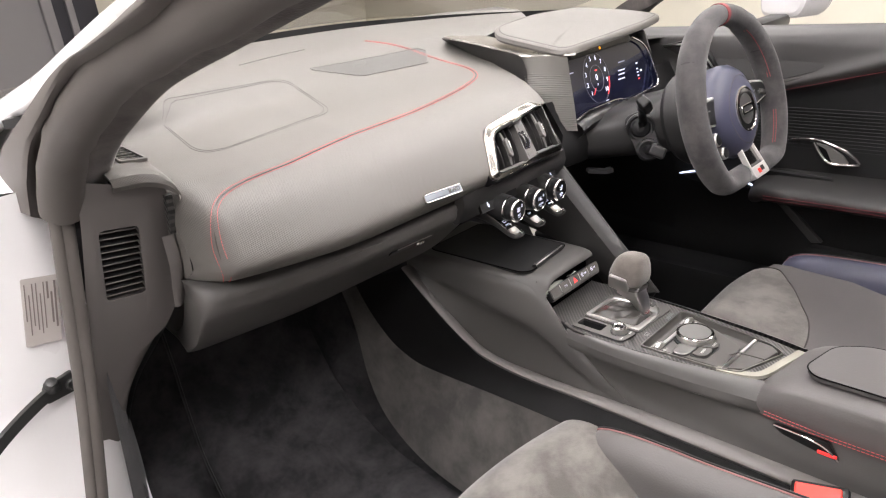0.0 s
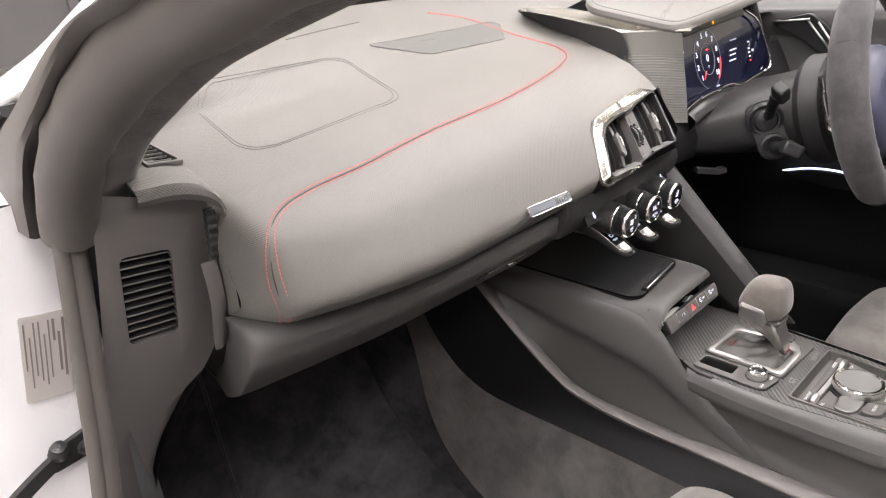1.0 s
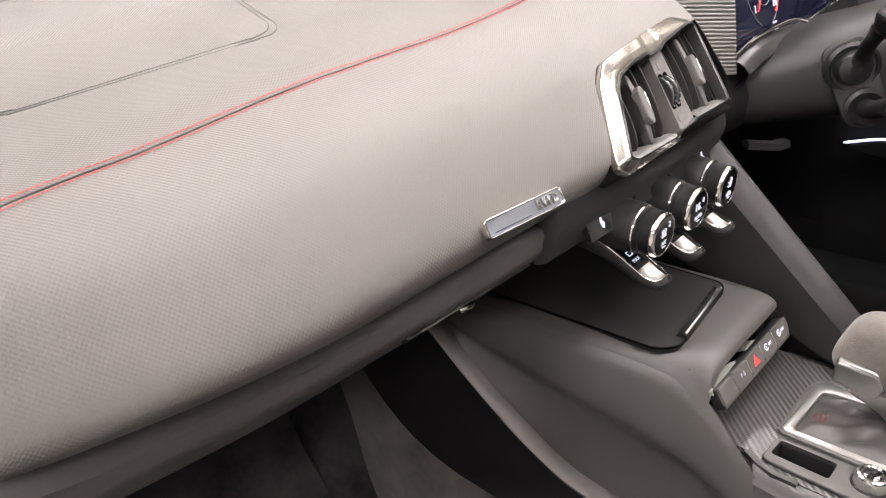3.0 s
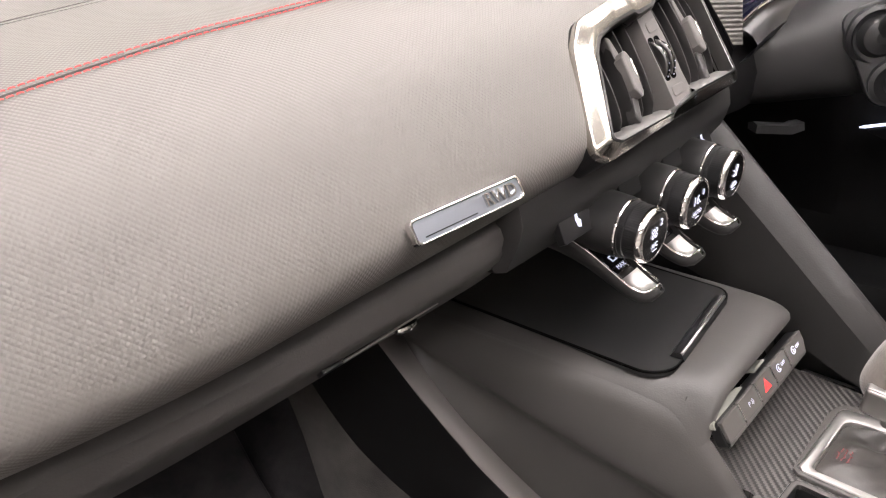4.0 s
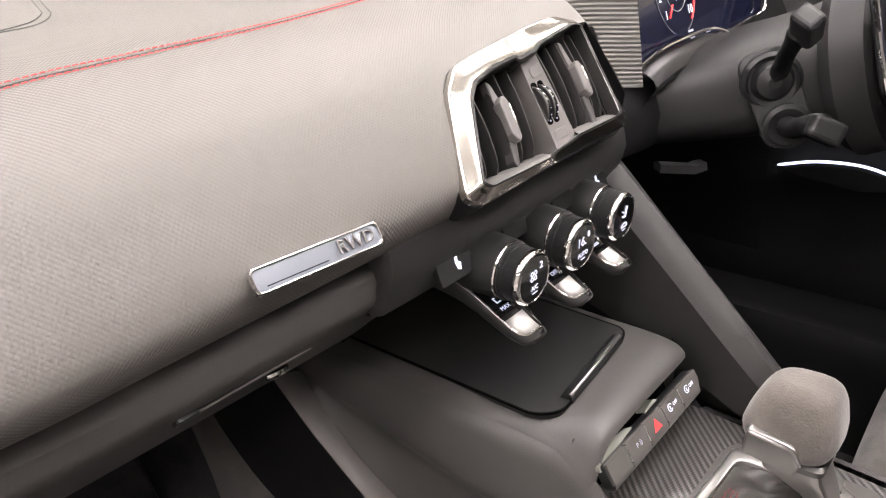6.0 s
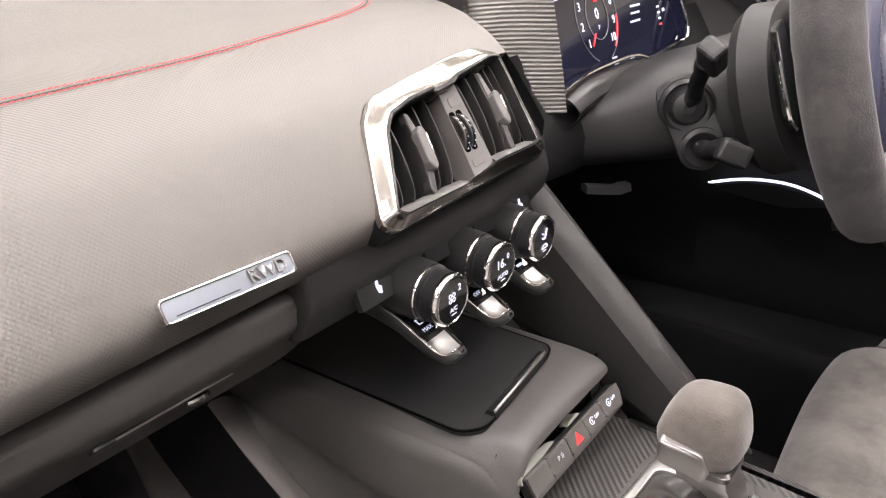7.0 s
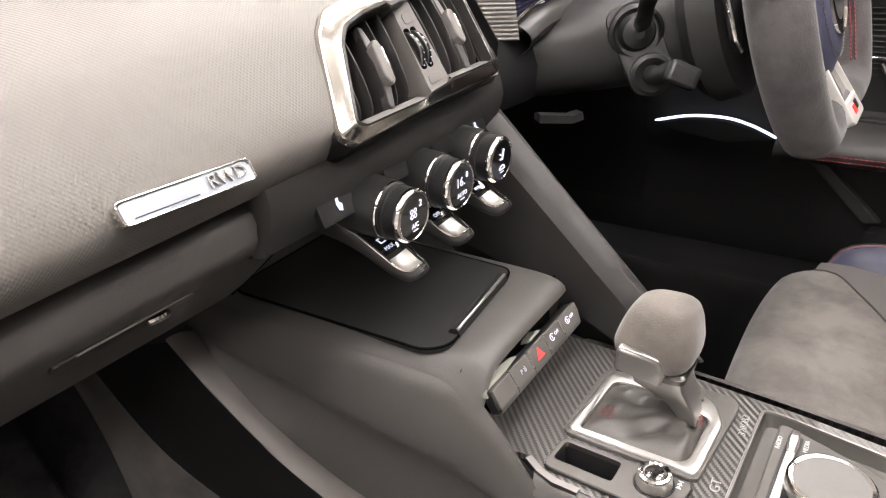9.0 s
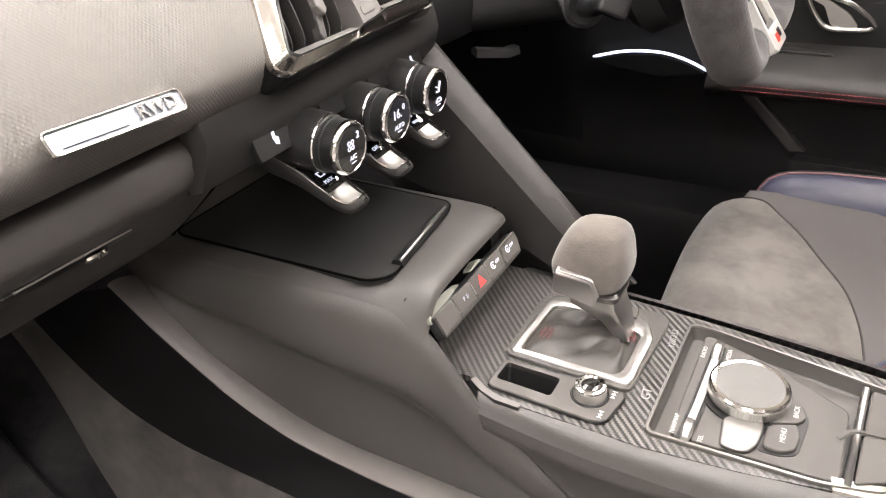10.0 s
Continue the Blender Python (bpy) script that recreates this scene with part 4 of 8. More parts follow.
    part("plate_pad", slab(rounded([(0.0082, 0.0470), (0.0205, 0.0482), (0.0215, 0.0560), (0.0092, 0.0545)], 0.0025, 4), 0.0014, 0.0026, m, 0.0005), SOFT_RIB, v)
    part("plate_pad", slab(rounded([(-0.0010, 0.0060), (0.0135, 0.0070), (0.0145, 0.0130), (0.0003, 0.0125)], 0.0025, 4), 0.0014, 0.0026, m, 0.0005), SOFT_RIB, v)
    for x0 in (0.0042, 0.0112):
        slot = rounded([(x0 - 0.0046, 0.0165), (x0 + 0.0012, 0.0168), (x0 + 0.0046, 0.0452), (x0 - 0.0012, 0.0448)], 0.0027, 5)
        part("wheel_slot", slab([(q[0], q[1]) for q in slot], -0.003, 0.0024, m, 0.0003), VOID, v, "near-black plate giving the dark slot round a thumb wheel")
        c = m @ Vector((x0 - 0.0002, 0.0308, -0.0078))
        ax = m.to_3x3() @ Vector((1, -0.13, 0))
        wheel = part("thumb_wheel", lathe([(0.004, -0.0021), (0.0142, -0.0021), (0.0154, -0.0012), (0.0157, 0.0), (0.0154, 0.0012), (0.0142, 0.0021), (0.004, 0.0021)], c, ax, 64), GLOSS, v, "gloss black thumb wheel")
        part("wheel_rib", lathe([(0.0148, -0.0023), (0.0156, -0.0020), (0.0156, -0.0016), (0.0148, -0.0014)], c, ax, 64), SATIN_DARK, wheel, "thin bright wheel edge")
        for k in range(3):
            w = radians(-50 + 15 * k)
            q = m @ Vector((x0 + 0.0157 * 0.13 * math.sin(w), 0.0308 + 0.0157 * math.sin(w), -0.0078 + 0.0157 * math.cos(w)))
            mark = basis(q, ax, m.to_3x3() @ Vector((0, math.cos(w), -math.sin(w))))
            part("wheel_mark", box(0, 0, 0.0001, 0.0010, 0.0006 if k else 0.0014, 0.0003, 0, mark), LIT_DIM, wheel, "dim lit mark")
    # vanes, leaning with the unit's sides: (foot x, head x, head height)
    for xb, xt, yt, yb in ((-0.0672, -0.0602, 0.0350, 0.0030), (-0.0555, -0.0455, 0.0500, 0.0030), (-0.0425, -0.0295, 0.0560, 0.0022), (-0.0320, -0.0190, 0.0585, 0.0030), (-0.0200, -0.0065, 0.0600, 0.0030), (0.0205, 0.0300, 0.0640, 0.0060), (0.0300, 0.0415, 0.0655, 0.0065), (0.0410, 0.0530, 0.0670, 0.0065), (0.0525, 0.0640, 0.0680, 0.0068), (0.0622, 0.0725, 0.0690, 0.0070)):
        rows = []
        for i in range(11):
            f = i / 10
            x, y = xb + (xt - xb) * f, yb + (yt - yb) * f
            bow = 0.0022 * math.sin(math.pi * f) - 0.004 * max(0.0, 0.12 - f) / 0.12
            rows.append([m @ Vector((x + 0.0050, y, -0.036)), m @ Vector((x - 0.0002, y, -0.010)), m @ Vector((x - 0.0008, y, -0.0032 + bow)), m @ Vector((x - 0.0004, y, -0.0012 + bow)), m @ Vector((x + 0.0004, y, -0.0012 + bow)), m @ Vector((x + 0.0008, y, -0.0032 + bow)), m @ Vector((x + 0.0012, y, -0.010)), m @ Vector((x + 0.0062, y, -0.036))])
        part("vane", grid(rows), VANE, v, "upright grey vane")
    # slider tabs: a pointed blade with a raised grip
    for (x1, y1), (x2, y2), lean in (((-0.0300, 0.0430), (-0.0352, 0.0150), -0.0052), ((0.0545, 0.0485), (0.0508, 0.0235), -0.0040)):
        a, b = Vector((x1, y1)), Vector((x2, y2))
        d = b - a
        n2 = Vector((-d.y, d.x)).normalized() * 0.0036
        t = part("vane_tab", slab([a - n2 * 0.35, a + d * 0.14 - n2, b - d * 0.18 - n2, b - n2 * 0.15, b + n2 * 0.45, b - d * 0.10 + n2, a + d * 0.12 + n2, a + n2 * 0.6], -0.0015, 0.0058, m, 0.0011), SOFT_RIB, v, "grey slider tab on a vane")
        e1, e2 = a + d * 0.18 + n2 * 0.9, b - d * 0.18 + n2 * 0.9
        part("bright_edge", tube([m @ Vector((e1.x, e1.y, 0.0056)), m @ Vector((e2.x, e2.y, 0.0056))], 0.0007, 6), CHROME, t, "bright metal edge")
        foot = [(b.x - 0.0032, b.y + 0.002), (b.x + 0.0030, b.y + 0.002), (b.x + 0.0008 + lean, 0.0030), (b.x - 0.0022 + lean, 0.0022), (b.x - 0.0052 + lean * 0.6, 0.0060)]
        part("vane_foot", slab(foot, -0.006, 0.0012, m, 0.0009), SOFT, v, "dark pointed foot of a slider vane")
        head = [(a.x - 0.0030, a.y - 0.002), (a.x + 0.0030, a.y - 0.002), (a.x + 0.0022, 0.0535 if x1 < 0 else 0.0640), (a.x - 0.0010, 0.0555 if x1 < 0 else 0.0660)]
        part("vane_head", slab(head, -0.006, 0.0006, m, 0.0009), SOFT_RIB, v, "grey pointed head of a slider vane")


def climate_panel(d):
    rows = []
    for i, x in enumerate([-0.1475, -0.1465] + [-0.145 + 0.245 * k / 24 for k in range(25)]):
        s = 0.004 * math.sin(math.pi * min(1, max(0, (x + 0.146) / 0.246))) - (0.016, 0.003)[i] * 1.0 if i < 2 else 0.004 * math.sin(math.pi * min(1, max(0, (x + 0.146) / 0.246)))
        rows.append(catmull([(x, 0.226 - s, 0.632), (x, 0.222 - s, 0.615), (x, 0.226 - s, 0.602), (x, 0.234 - s, 0.588), (x, 0.250, 0.580), (x, 0.36, 0.585)], 20))
    part("lower_panel", grid(rows), SOFT_MID, d, "dark grey panel under the air vent")
    for x in (-0.0435, 0.0095):
        m = basis((x, 0.2215, 0.6030), (1, 0, 0), (0, 0.30, 0.95))
        part("blank_button", slab(rounded([(-0.0125, -0.009), (0.0105, -0.009), (0.0125, 0.007), (-0.0105, 0.007)], 0.002), -0.004, 0.0010, m, 0.0005), SOFT_DARK, d, "blank black button")
    for x in (-0.098, 0.056):
        m = basis((x, 0.2235, 0.5985), (1, 0, 0), (0, 0.42, 0.9))
        b = part("seat_heater_button", slab(rounded([(-0.0155, -0.0095), (0.0135, -0.0095), (0.0155, 0.0095), (-0.0135, 0.0095)], 0.002), -0.004, 0.0012, m, 0.0005), SMOOTH, d, "black seat heater button with a lit symbol")
        part("symbol", slab([(0.0005, -0.004), (0.003, -0.005), (0.0045, -0.001), (0.0025, 0.0005), (0.0035, 0.005), (0.0018, 0.0055), (0.0, 0.0)], 0.0012, 0.0015, m), LIT, b)


def dial(x, top, sub, tab_text):
    c = Vector((x, 0.189, 0.585))
    ax = Vector((0.02, -1, -0.06)).normalized()
    t = thing("climate_dial", c, "black climate dial with a chrome ring, lit display and chrome-edged toggle", "control knob", "climate dials")
    part("barrel", lathe([(0.010, -0.066), (0.0205, -0.066), (0.0196, -0.04), (0.0188, -0.02), (0.0183, -0.0174), (0.0172, -0.0168), (0.010, -0.0168)], c, ax, 64), BARREL, t, "satin black barrel")
    part("ring", lathe([(0.008, -0.0176), (0.0184, -0.0176), (0.0187, -0.0168), (0.0184, -0.0160), (0.008, -0.0160)], c, ax, 64), CHROME, t, "thin chrome ring")
    part("grip", lathe([(0.008, -0.0160), (0.0170, -0.0160), (0.0174, -0.0150), (0.0174, -0.0125), (0.0168, -0.0120), (0.0168, -0.0036), (0.008, -0.003)], c, ax, 140, 1, 0.0001), SMOOTH, t, "finely ribbed black grip")
    part("bezel", lathe([(0.008, -0.0040), (0.0170, -0.0040), (0.0171, -0.0030), (0.0166, -0.0012), (0.0156, 0.0000), (0.0147, 0.0002), (0.0140, -0.0006), (0.008, -0.0006)], c, ax, 64), CHROME, t, "chrome bezel")
    part("display", lathe([(0.002, -0.001), (0.0141, -0.001), (0.0141, -0.0001), (0.002, 0.0)], c, ax, 48), GLOSS, t, "round gloss black display")
    m = basis(c + ax * 0.0003, (1, 0.02, 0), (0, -0.06, 1))
    if top == "2":
        part("figures", words("2", 0.0062, m @ pose(0.0062, 0.0068, 0), 0.0001), LIT, t, "lit white figures")
        for k in range(4):
            a = radians(45 + 90 * k)
            blade = [(-0.0015 + 0.0024 * math.cos(a) + 0.0016 * math.cos(2 * math.pi * j / 10), 0.0026 + 0.0024 * math.sin(a) + 0.0016 * math.sin(2 * math.pi * j / 10)) for j in range(10)]
            hole = [(-0.0015 + (p[0] + 0.0015) * 0.98 * 0.62 + 0.0024 * math.cos(a) * 0.38, 0.0026 + (p[1] - 0.0026) * 0.62 + 0.0024 * math.sin(a) * 0.38) for p in blade]
            part("fan_symbol", slab(blade, 0, 0.0002, m, 0, [hole]), LIT, t)
    elif top:
        part("figures", words(top.split(".")[0], 0.0088, m @ pose(-0.0030, 0.0030, 0), 0.0001), LIT, t, "lit white figures")
        part("figures", words(".", 0.0088, m @ pose(0.0026, 0.0030, 0), 0.0001), LIT, t)
        part("figures", words(top.split(".")[1], 0.0056, m @ pose(0.0060, 0.0060, 0), 0.0001), LIT, t)
    else:
        part("symbol", tube([m @ Vector((-0.0030, 0.0012, 0)), m @ Vector((0.0002, 0.0008, 0)), m @ Vector((0.0022, 0.0078, 0))], 0.0007, 6), LIT, t, "lit seated figure outline")
        part("symbol", tube([m @ Vector((-0.0036, 0.0052, 0)), m @ Vector((-0.0016, 0.0040, 0))], 0.0004, 6), LIT, t)
    if sub:
        part("words", words(sub, 0.0042, m @ pose(0, -0.0058, 0), 0.0001), LIT, t)
    else:
        car = [(-0.0040, -0.0072), (0.0040, -0.0072), (0.0042, -0.0056), (0.0024, -0.0038), (-0.0018, -0.0038), (-0.0042, -0.0056)]
        part("symbol", slab(car, 0, 0.0002, m, 0, [[(q[0] * 0.66, -0.0056 + (q[1] + 0.0056) * 0.5) for q in car]]), LIT, t)
    part("underline", box(0, -0.0090, 0.0001, 0.005, 0.0005, 0.0002, 0, m), LIT, t)
    # spoon-shaped toggle hanging below the barrel
    xc = x - 0.005
    p = catmull([(xc, 0.262, 0.5845), (xc, 0.240, 0.578), (xc, 0.222, 0.5700), (xc, 0.206, 0.5598), (xc, 0.194, 0.5530), (xc, 0.1858, 0.5518), (xc, 0.1812, 0.5550)], 34)
    n = len(p)
    rows, crest_l, crest_r, ups = [], [], [], []
    for k, q in enumerate(p):
        s = k / (n - 1)
        w = 0.0172 - 0.0056 * min(1.0, s / 0.72)
        if s > 0.72:
            w *= math.sqrt(max(0.004, 1 - ((s - 0.72) / 0.285) ** 2.4))
        d = (p[min(k + 1, n - 1)] - p[max(k - 1, 0)]).normalized()
        up = Vector((1, 0, 0)).cross(d).normalized()
        up = up if up.z > 0 else -up
        deep = 0.017 - 0.0105 * min(1.0, s / 0.85)
        if s > 0.9:
            deep *= 1 - 0.75 * (s - 0.9) / 0.1
        sec = [(-0.55, -1.0), (-0.82, -0.85), (-0.97, -0.5), (-1.0, -0.1), (-1.0, 0.10), (-0.95, 0.20), (-0.88, 0.20), (-0.82, 0.10), (-0.72, -0.06), (0, -0.10), (0.72, -0.06), (0.82, 0.10), (0.88, 0.20), (0.95, 0.20), (1.0, 0.10), (1.0, -0.1), (0.97, -0.5), (0.82, -0.85), (0.55, -1.0)]
        rows.append([q + Vector((w * a, 0, 0)) + up * ((b * deep) if b < -0.15 else b * 0.013) for a, b in sec])
        crest_l.append(q + Vector((-w * 0.915, 0, 0)) + up * 0.0028)
        crest_r.append(q + Vector((w * 0.915, 0, 0)) + up * 0.0028)
        ups.append(up)
    bm = grid(rows, close=True)
    bm.verts.ensure_lookup_table()
    bm.faces.new([bm.verts[(n - 1) * 19 + k] for k in range(19)])
    part("toggle", bm, SOFT_MID, t, "grey moulded toggle body")
    part("toggle_rim", tube(crest_l[6:] + list(reversed(crest_r[6:])), 0.0007, 8), CHROME, t, "chrome rim of the toggle")
    lip = [[q + Vector((f * (q - crest_l[k]).length * 0.86, 0, 0)) + ups[k] * (0.0014 + 0.0012 * f * f - 0.0016) for f in (-1, -0.7, -0.35, 0, 0.35, 0.7, 1)] for k, q in enumerate(p) if 0.70 < k / (n - 1) < 0.985]
    part("tip", grid(lip), SATIN, t, "satin metal lip of the toggle")
    k = 20
    face = basis(p[k] + ups[k] * 0.0004, (1, 0, 0), p[k - 3] - p[k + 3])
    part("toggle_face", slab(rounded([(-0.0080, -0.0075), (0.0080, -0.0075), (0.0098, 0.0160), (-0.0098, 0.0160)], 0.002), -0.001, 0.0008, face, 0.0003), GLOSS, t, "gloss black toggle face")
    if tab_text:
        part("toggle_words", words(tab_text, 0.0040, face @ pose(0.0005, -0.0040, 0.0009), 0.0001), LIT, t, "lit capitals on the toggle")
    else:
        part("toggle_mark", box(0, -0.0042, 0.0009, 0.0065, 0.0020, 0.0003, 0, face), LIT, t)
    if tab_text != "OFF":
        part("toggle_symbol", slab([(-0.0026, 0.0005), (0.0026, 0.0005), (0.0034, 0.0048), (-0.0034, 0.0048)], 0.0008, 0.0010, face, 0, [[(-0.0016, 0.0013), (0.0016, 0.0013), (0.0022, 0.0040), (-0.0022, 0.0040)]]), LIT, t)
    part("toggle_bar", box(0.0, -0.0066, 0.0012, 0.0060, 0.0008, 0.0008, 0.0002, face), SMOOTH, t, "small black ridge on the toggle")


def end_panel():
    p = thing("dash_end_panel", (-0.55, 0.34, 0.6), "grey plastic dashboard end panel with a slatted vent", "trim panel")
    J = basis((-0.55, 0.34, 0.7), (1, 0, 0), (0, -0.25, 0.97))
    left = [(-0.0300, 0.0600), (-0.0320, 0.035), (-0.0355, 0.00), (-0.0435, -0.06), (-0.0520, -0.12), (-0.0610, -0.20), (-0.0690, -0.287), (-0.078, -0.40)]
    right = [(0.058, 0.027), (0.0575, 0.0), (0.0545, -0.031), (0.0535, -0.07), (0.0525, -0.118), (0.0240, -0.165), (-0.012, -0.215), (-0.033, -0.275), (-0.043, -0.33), (-0.05, -0.40)]
    a = catmull([(x, y, 0) for x, y in left], 40)
    b = catmull([(x, y, 0) for x, y in right], 40)
    hole = [(-0.0195, 0.0005), (-0.0258, -0.0870), (0.0172, -0.0935), (0.0222, -0.0072)]
    rim = rounded(hole, 0.006, 4)
    n = 64
    out = same_count([(q.x, q.y) for q in a[:24]] + [(q.x, q.y) for q in reversed(b[:17])], n)
    start = min(range(n), key=lambda k: (Vector(out[k]) - Vector((-0.03, 0.06))).length)
    out = out[start:] + out[:start]
    ri = same_count(rim, n)
    rows = []
    for w, z in ((0, 0), (0.5, 0.0015), (0.9, 0.002), (1.0, 0.001), (1.0, -0.004), (1.0, -0.028)):
        rows.append([J @ Vector((o[0] * (1 - w) + i[0] * w, o[1] * (1 - w) + i[1] * w, z)) for o, i in zip(out, ri)])
    part("plate", grid(rows, close=True), JAMB, p)
    low = []
    for qa, qb in zip(a[22:], b[16:][:18]):
        low.append([J @ qa.lerp(qb, f) + Vector((0, 0.012 * max(0, 2 * f - 1) ** 2, 0)) for f in [k / 9 for k in range(10)]])
    part("lower_skirt", grid(low), JAMB, p)
    back = [(q[0], q[1]) for q in rim]
    part("vent_back", slab(back, -0.03, -0.026, J), VOID, p, "inside of the vent, shade put into its black colour")
    for k in range(11):
        f = (k + 0.55) / 11.2
        l = Vector(hole[0]).lerp(Vector(hole[1]), f)
        r = Vector(hole[3]).lerp(Vector(hole[2]), f)
        up = Vector((0, 0.0068, 0))
        rows = [[J @ Vector((l.x, l.y, -0.0012)), J @ Vector((r.x, r.y, -0.0012))], [J @ (Vector((l.x, l.y, -0.017)) + up), J @ (Vector((r.x, r.y, -0.017)) + up)], [J @ (Vector((l.x, l.y, -0.017)) + up * 1.15), J @ (Vector((r.x, r.y, -0.017)) + up * 1.15)], [J @ Vector((l.x, l.y + 0.0013, -0.0012)), J @ Vector((r.x, r.y + 0.0013, -0.0012))], [J @ Vector((l.x, l.y, -0.0012)), J @ Vector((r.x, r.y, -0.0012))]]
        part("slat", grid(rows), SLAT, p)
        part("slat_edge", tube([J @ Vector((l.x, l.y + 0.0006, -0.0008)), J @ Vector((r.x, r.y + 0.0006, -0.0008))], 0.0007, 6), JAMB, p)
    # curved edge of the panel towards the footwell
    edge = [J @ q for q in b[14:]]
    part("edge_return", grid([[q, q + Vector((0.004, 0.01, 0)), q + Vector((0.004, 0.06, 0.0)), q + Vector((-0.01, 0.2, 0.0))] for q in edge]), SOFT_DARK, p)
    upper = [J @ q for q in b[:16]]
    part("side_return", grid([[q, q + Vector((0.001, 0.01, 0)), q + Vector((-0.001, 0.07, 0.0))] for q in upper]), JAMB, p)
    # cap above the panel, with the small side demister
    top = [(-0.548, 0.325, 0.749), (-0.52, 0.318, 0.748), (-0.50, 0.314, 0.741), (-0.490, 0.313, 0.731), (-0.4885, 0.314, 0.722)]
    cap = loft([shift(top, 0, 0.004, -0.012), shift(top, 0, -0.002, -0.005), top, shift(top, 0.0, 0.01, 0.006), [(-0.545, 0.40, 0.768), (-0.52, 0.40, 0.768), (-0.50, 0.39, 0.762), (-0.49, 0.38, 0.752), (-0.487, 0.37, 0.744)], [(-0.54, 0.50, 0.785), (-0.52, 0.50, 0.785), (-0.50, 0.50, 0.780), (-0.488, 0.49, 0.770), (-0.484, 0.48, 0.76)]], 20, 30)
    part("cap", thick(cap, 0.004), DASH, p, "leather-grained cap over the end panel")
    m = basis((-0.5125, 0.372, 0.7628), (0.95, 0.02, -0.1), (-0.1, 1, 0.22))
    o = rounded([(-0.013, -0.022), (0.017, -0.024), (0.010, 0.022), (-0.013, 0.022)], 0.003, 3)
    i = [(x * 0.8 - 0.0, y * 0.84) for x, y in [(q[0], q[1]) for q in o]]
    part("demister_rim", slab(o, -0.002, 0.0022, m, 0.0005, [i]), DASH, p)
    part("demister_back", slab(i, -0.012, -0.0006, m), VOID, p, "black side demister outlet")
    for k in range(5):
        y = -0.015 + 0.0075 * k
        part("demister_slat", box(-0.001, y, 0.0004, 0.023 - 0.0008 * k, 0.0012, 0.0016, 0, m), DASH, p)
    part("bright_insert", slab(rounded([(-0.0050, -0.022), (0.0035, -0.021), (0.0060, 0.022), (-0.0020, 0.022)], 0.001), -0.006, 0.0022, basis((-0.4985, 0.3235, 0.6985), (1, -0.1, 0.0), (0.22, -0.12, 1)), 0.0008), CARBON_SIDE, p, "dark carbon weave insert")
    part("lower_block", loft([[(-0.513, 0.327, 0.6765), (-0.512, 0.330, 0.64), (-0.513, 0.338, 0.61), (-0.513, 0.345, 0.585)], [(-0.503, 0.3245, 0.6765), (-0.502, 0.3275, 0.64), (-0.505, 0.336, 0.61), (-0.508, 0.343, 0.585)], [(-0.498, 0.327, 0.6765), (-0.497, 0.330, 0.64), (-0.499, 0.339, 0.61), (-0.504, 0.346, 0.585)], [(-0.488, 0.345, 0.6765), (-0.488, 0.345, 0.64), (-0.491, 0.350, 0.61), (-0.498, 0.356, 0.585)], [(-0.486, 0.40, 0.6765), (-0.487, 0.40, 0.64), (-0.490, 0.40, 0.61), (-0.497, 0.40, 0.585)]], 14, 22), JAMB, p, "small grey block below the insert")


DASHBOARD = dashboard()
glovebox(DASHBOARD)
climate_panel(DASHBOARD)
badge()
vent_unit()
dial(-0.068, "2", "A/C", "MAX")
dial(-0.0155, "16.0", "AUTO", "OFF")
dial(0.037, "", "", "")
end_panel()


# ---- the centre console ----
RIB_IN = [(-0.120, 0.375, 0.475), (-0.121, 0.344, 0.446), (-0.122, 0.314, 0.424), (-0.118, 0.295, 0.406), (-0.109, 0.275, 0.380), (-0.099, 0.252, 0.354), (-0.0935, 0.215, 0.341), (-0.092, 0.155, 0.339), (-0.092, 0.10, 0.340), (-0.091, 0.01, 0.344), (-0.09, -0.10, 0.346), (-0.09, -0.30, 0.346), (-0.09, -0.6, 0.346)]
RIB_OUT = [(-0.142, 0.375, 0.48), (-0.141, 0.340, 0.449), (-0.138, 0.313, 0.423), (-0.135, 0.287, 0.401), (-0.128, 0.262, 0.376), (-0.121, 0.240, 0.357), (-0.117, 0.19, 0.346), (-0.115, 0.14, 0.343), (-0.112, 0.09, 0.342), (-0.110, 0.0, 0.341), (-0.11, -0.10, 0.341), (-0.11, -0.30, 0.341), (-0.11, -0.6, 0.341)]
CARPET_EDGE = [(-0.155, 0.49, 0.43), (-0.147, 0.468, 0.377), (-0.141, 0.446, 0.341), (-0.134, 0.425, 0.314), (-0.128, 0.385, 0.293), (-0.127, 0.33, 0.291), (-0.128, 0.28, 0.294), (-0.129, 0.237, 0.297), (-0.13, 0.18, 0.300), (-0.13, 0.08, 0.302), (-0.13, 0.0, 0.302), (-0.13, -0.3, 0.302), (-0.13, -0.6, 0.302)]
TOP_EDGE = [(-0.106, 0.40, 0.491), (-0.100, 0.34, 0.490), (-0.092, 0.28, 0.488), (-0.085, 0.23, 0.485), (-0.077, 0.19, 0.480), (-0.072, 0.165, 0.472), (-0.071, 0.147, 0.459), (-0.075, 0.127, 0.440), (-0.080, 0.105, 0.418), (-0.083, 0.075, 0.394), (-0.087, 0.035, 0.366), (-0.090, 0.0, 0.347)]
SHOULDER = [(-0.113, 0.40, 0.487), (-0.108, 0.34, 0.482), (-0.101, 0.28, 0.478), (-0.094, 0.23, 0.474), (-0.086, 0.19, 0.467), (-0.080, 0.165, 0.457), (-0.079, 0.147, 0.443), (-0.081, 0.127, 0.426), (-0.084, 0.105, 0.406), (-0.087, 0.075, 0.384), (-0.089, 0.037, 0.359), (-0.091, 0.004, 0.345)]
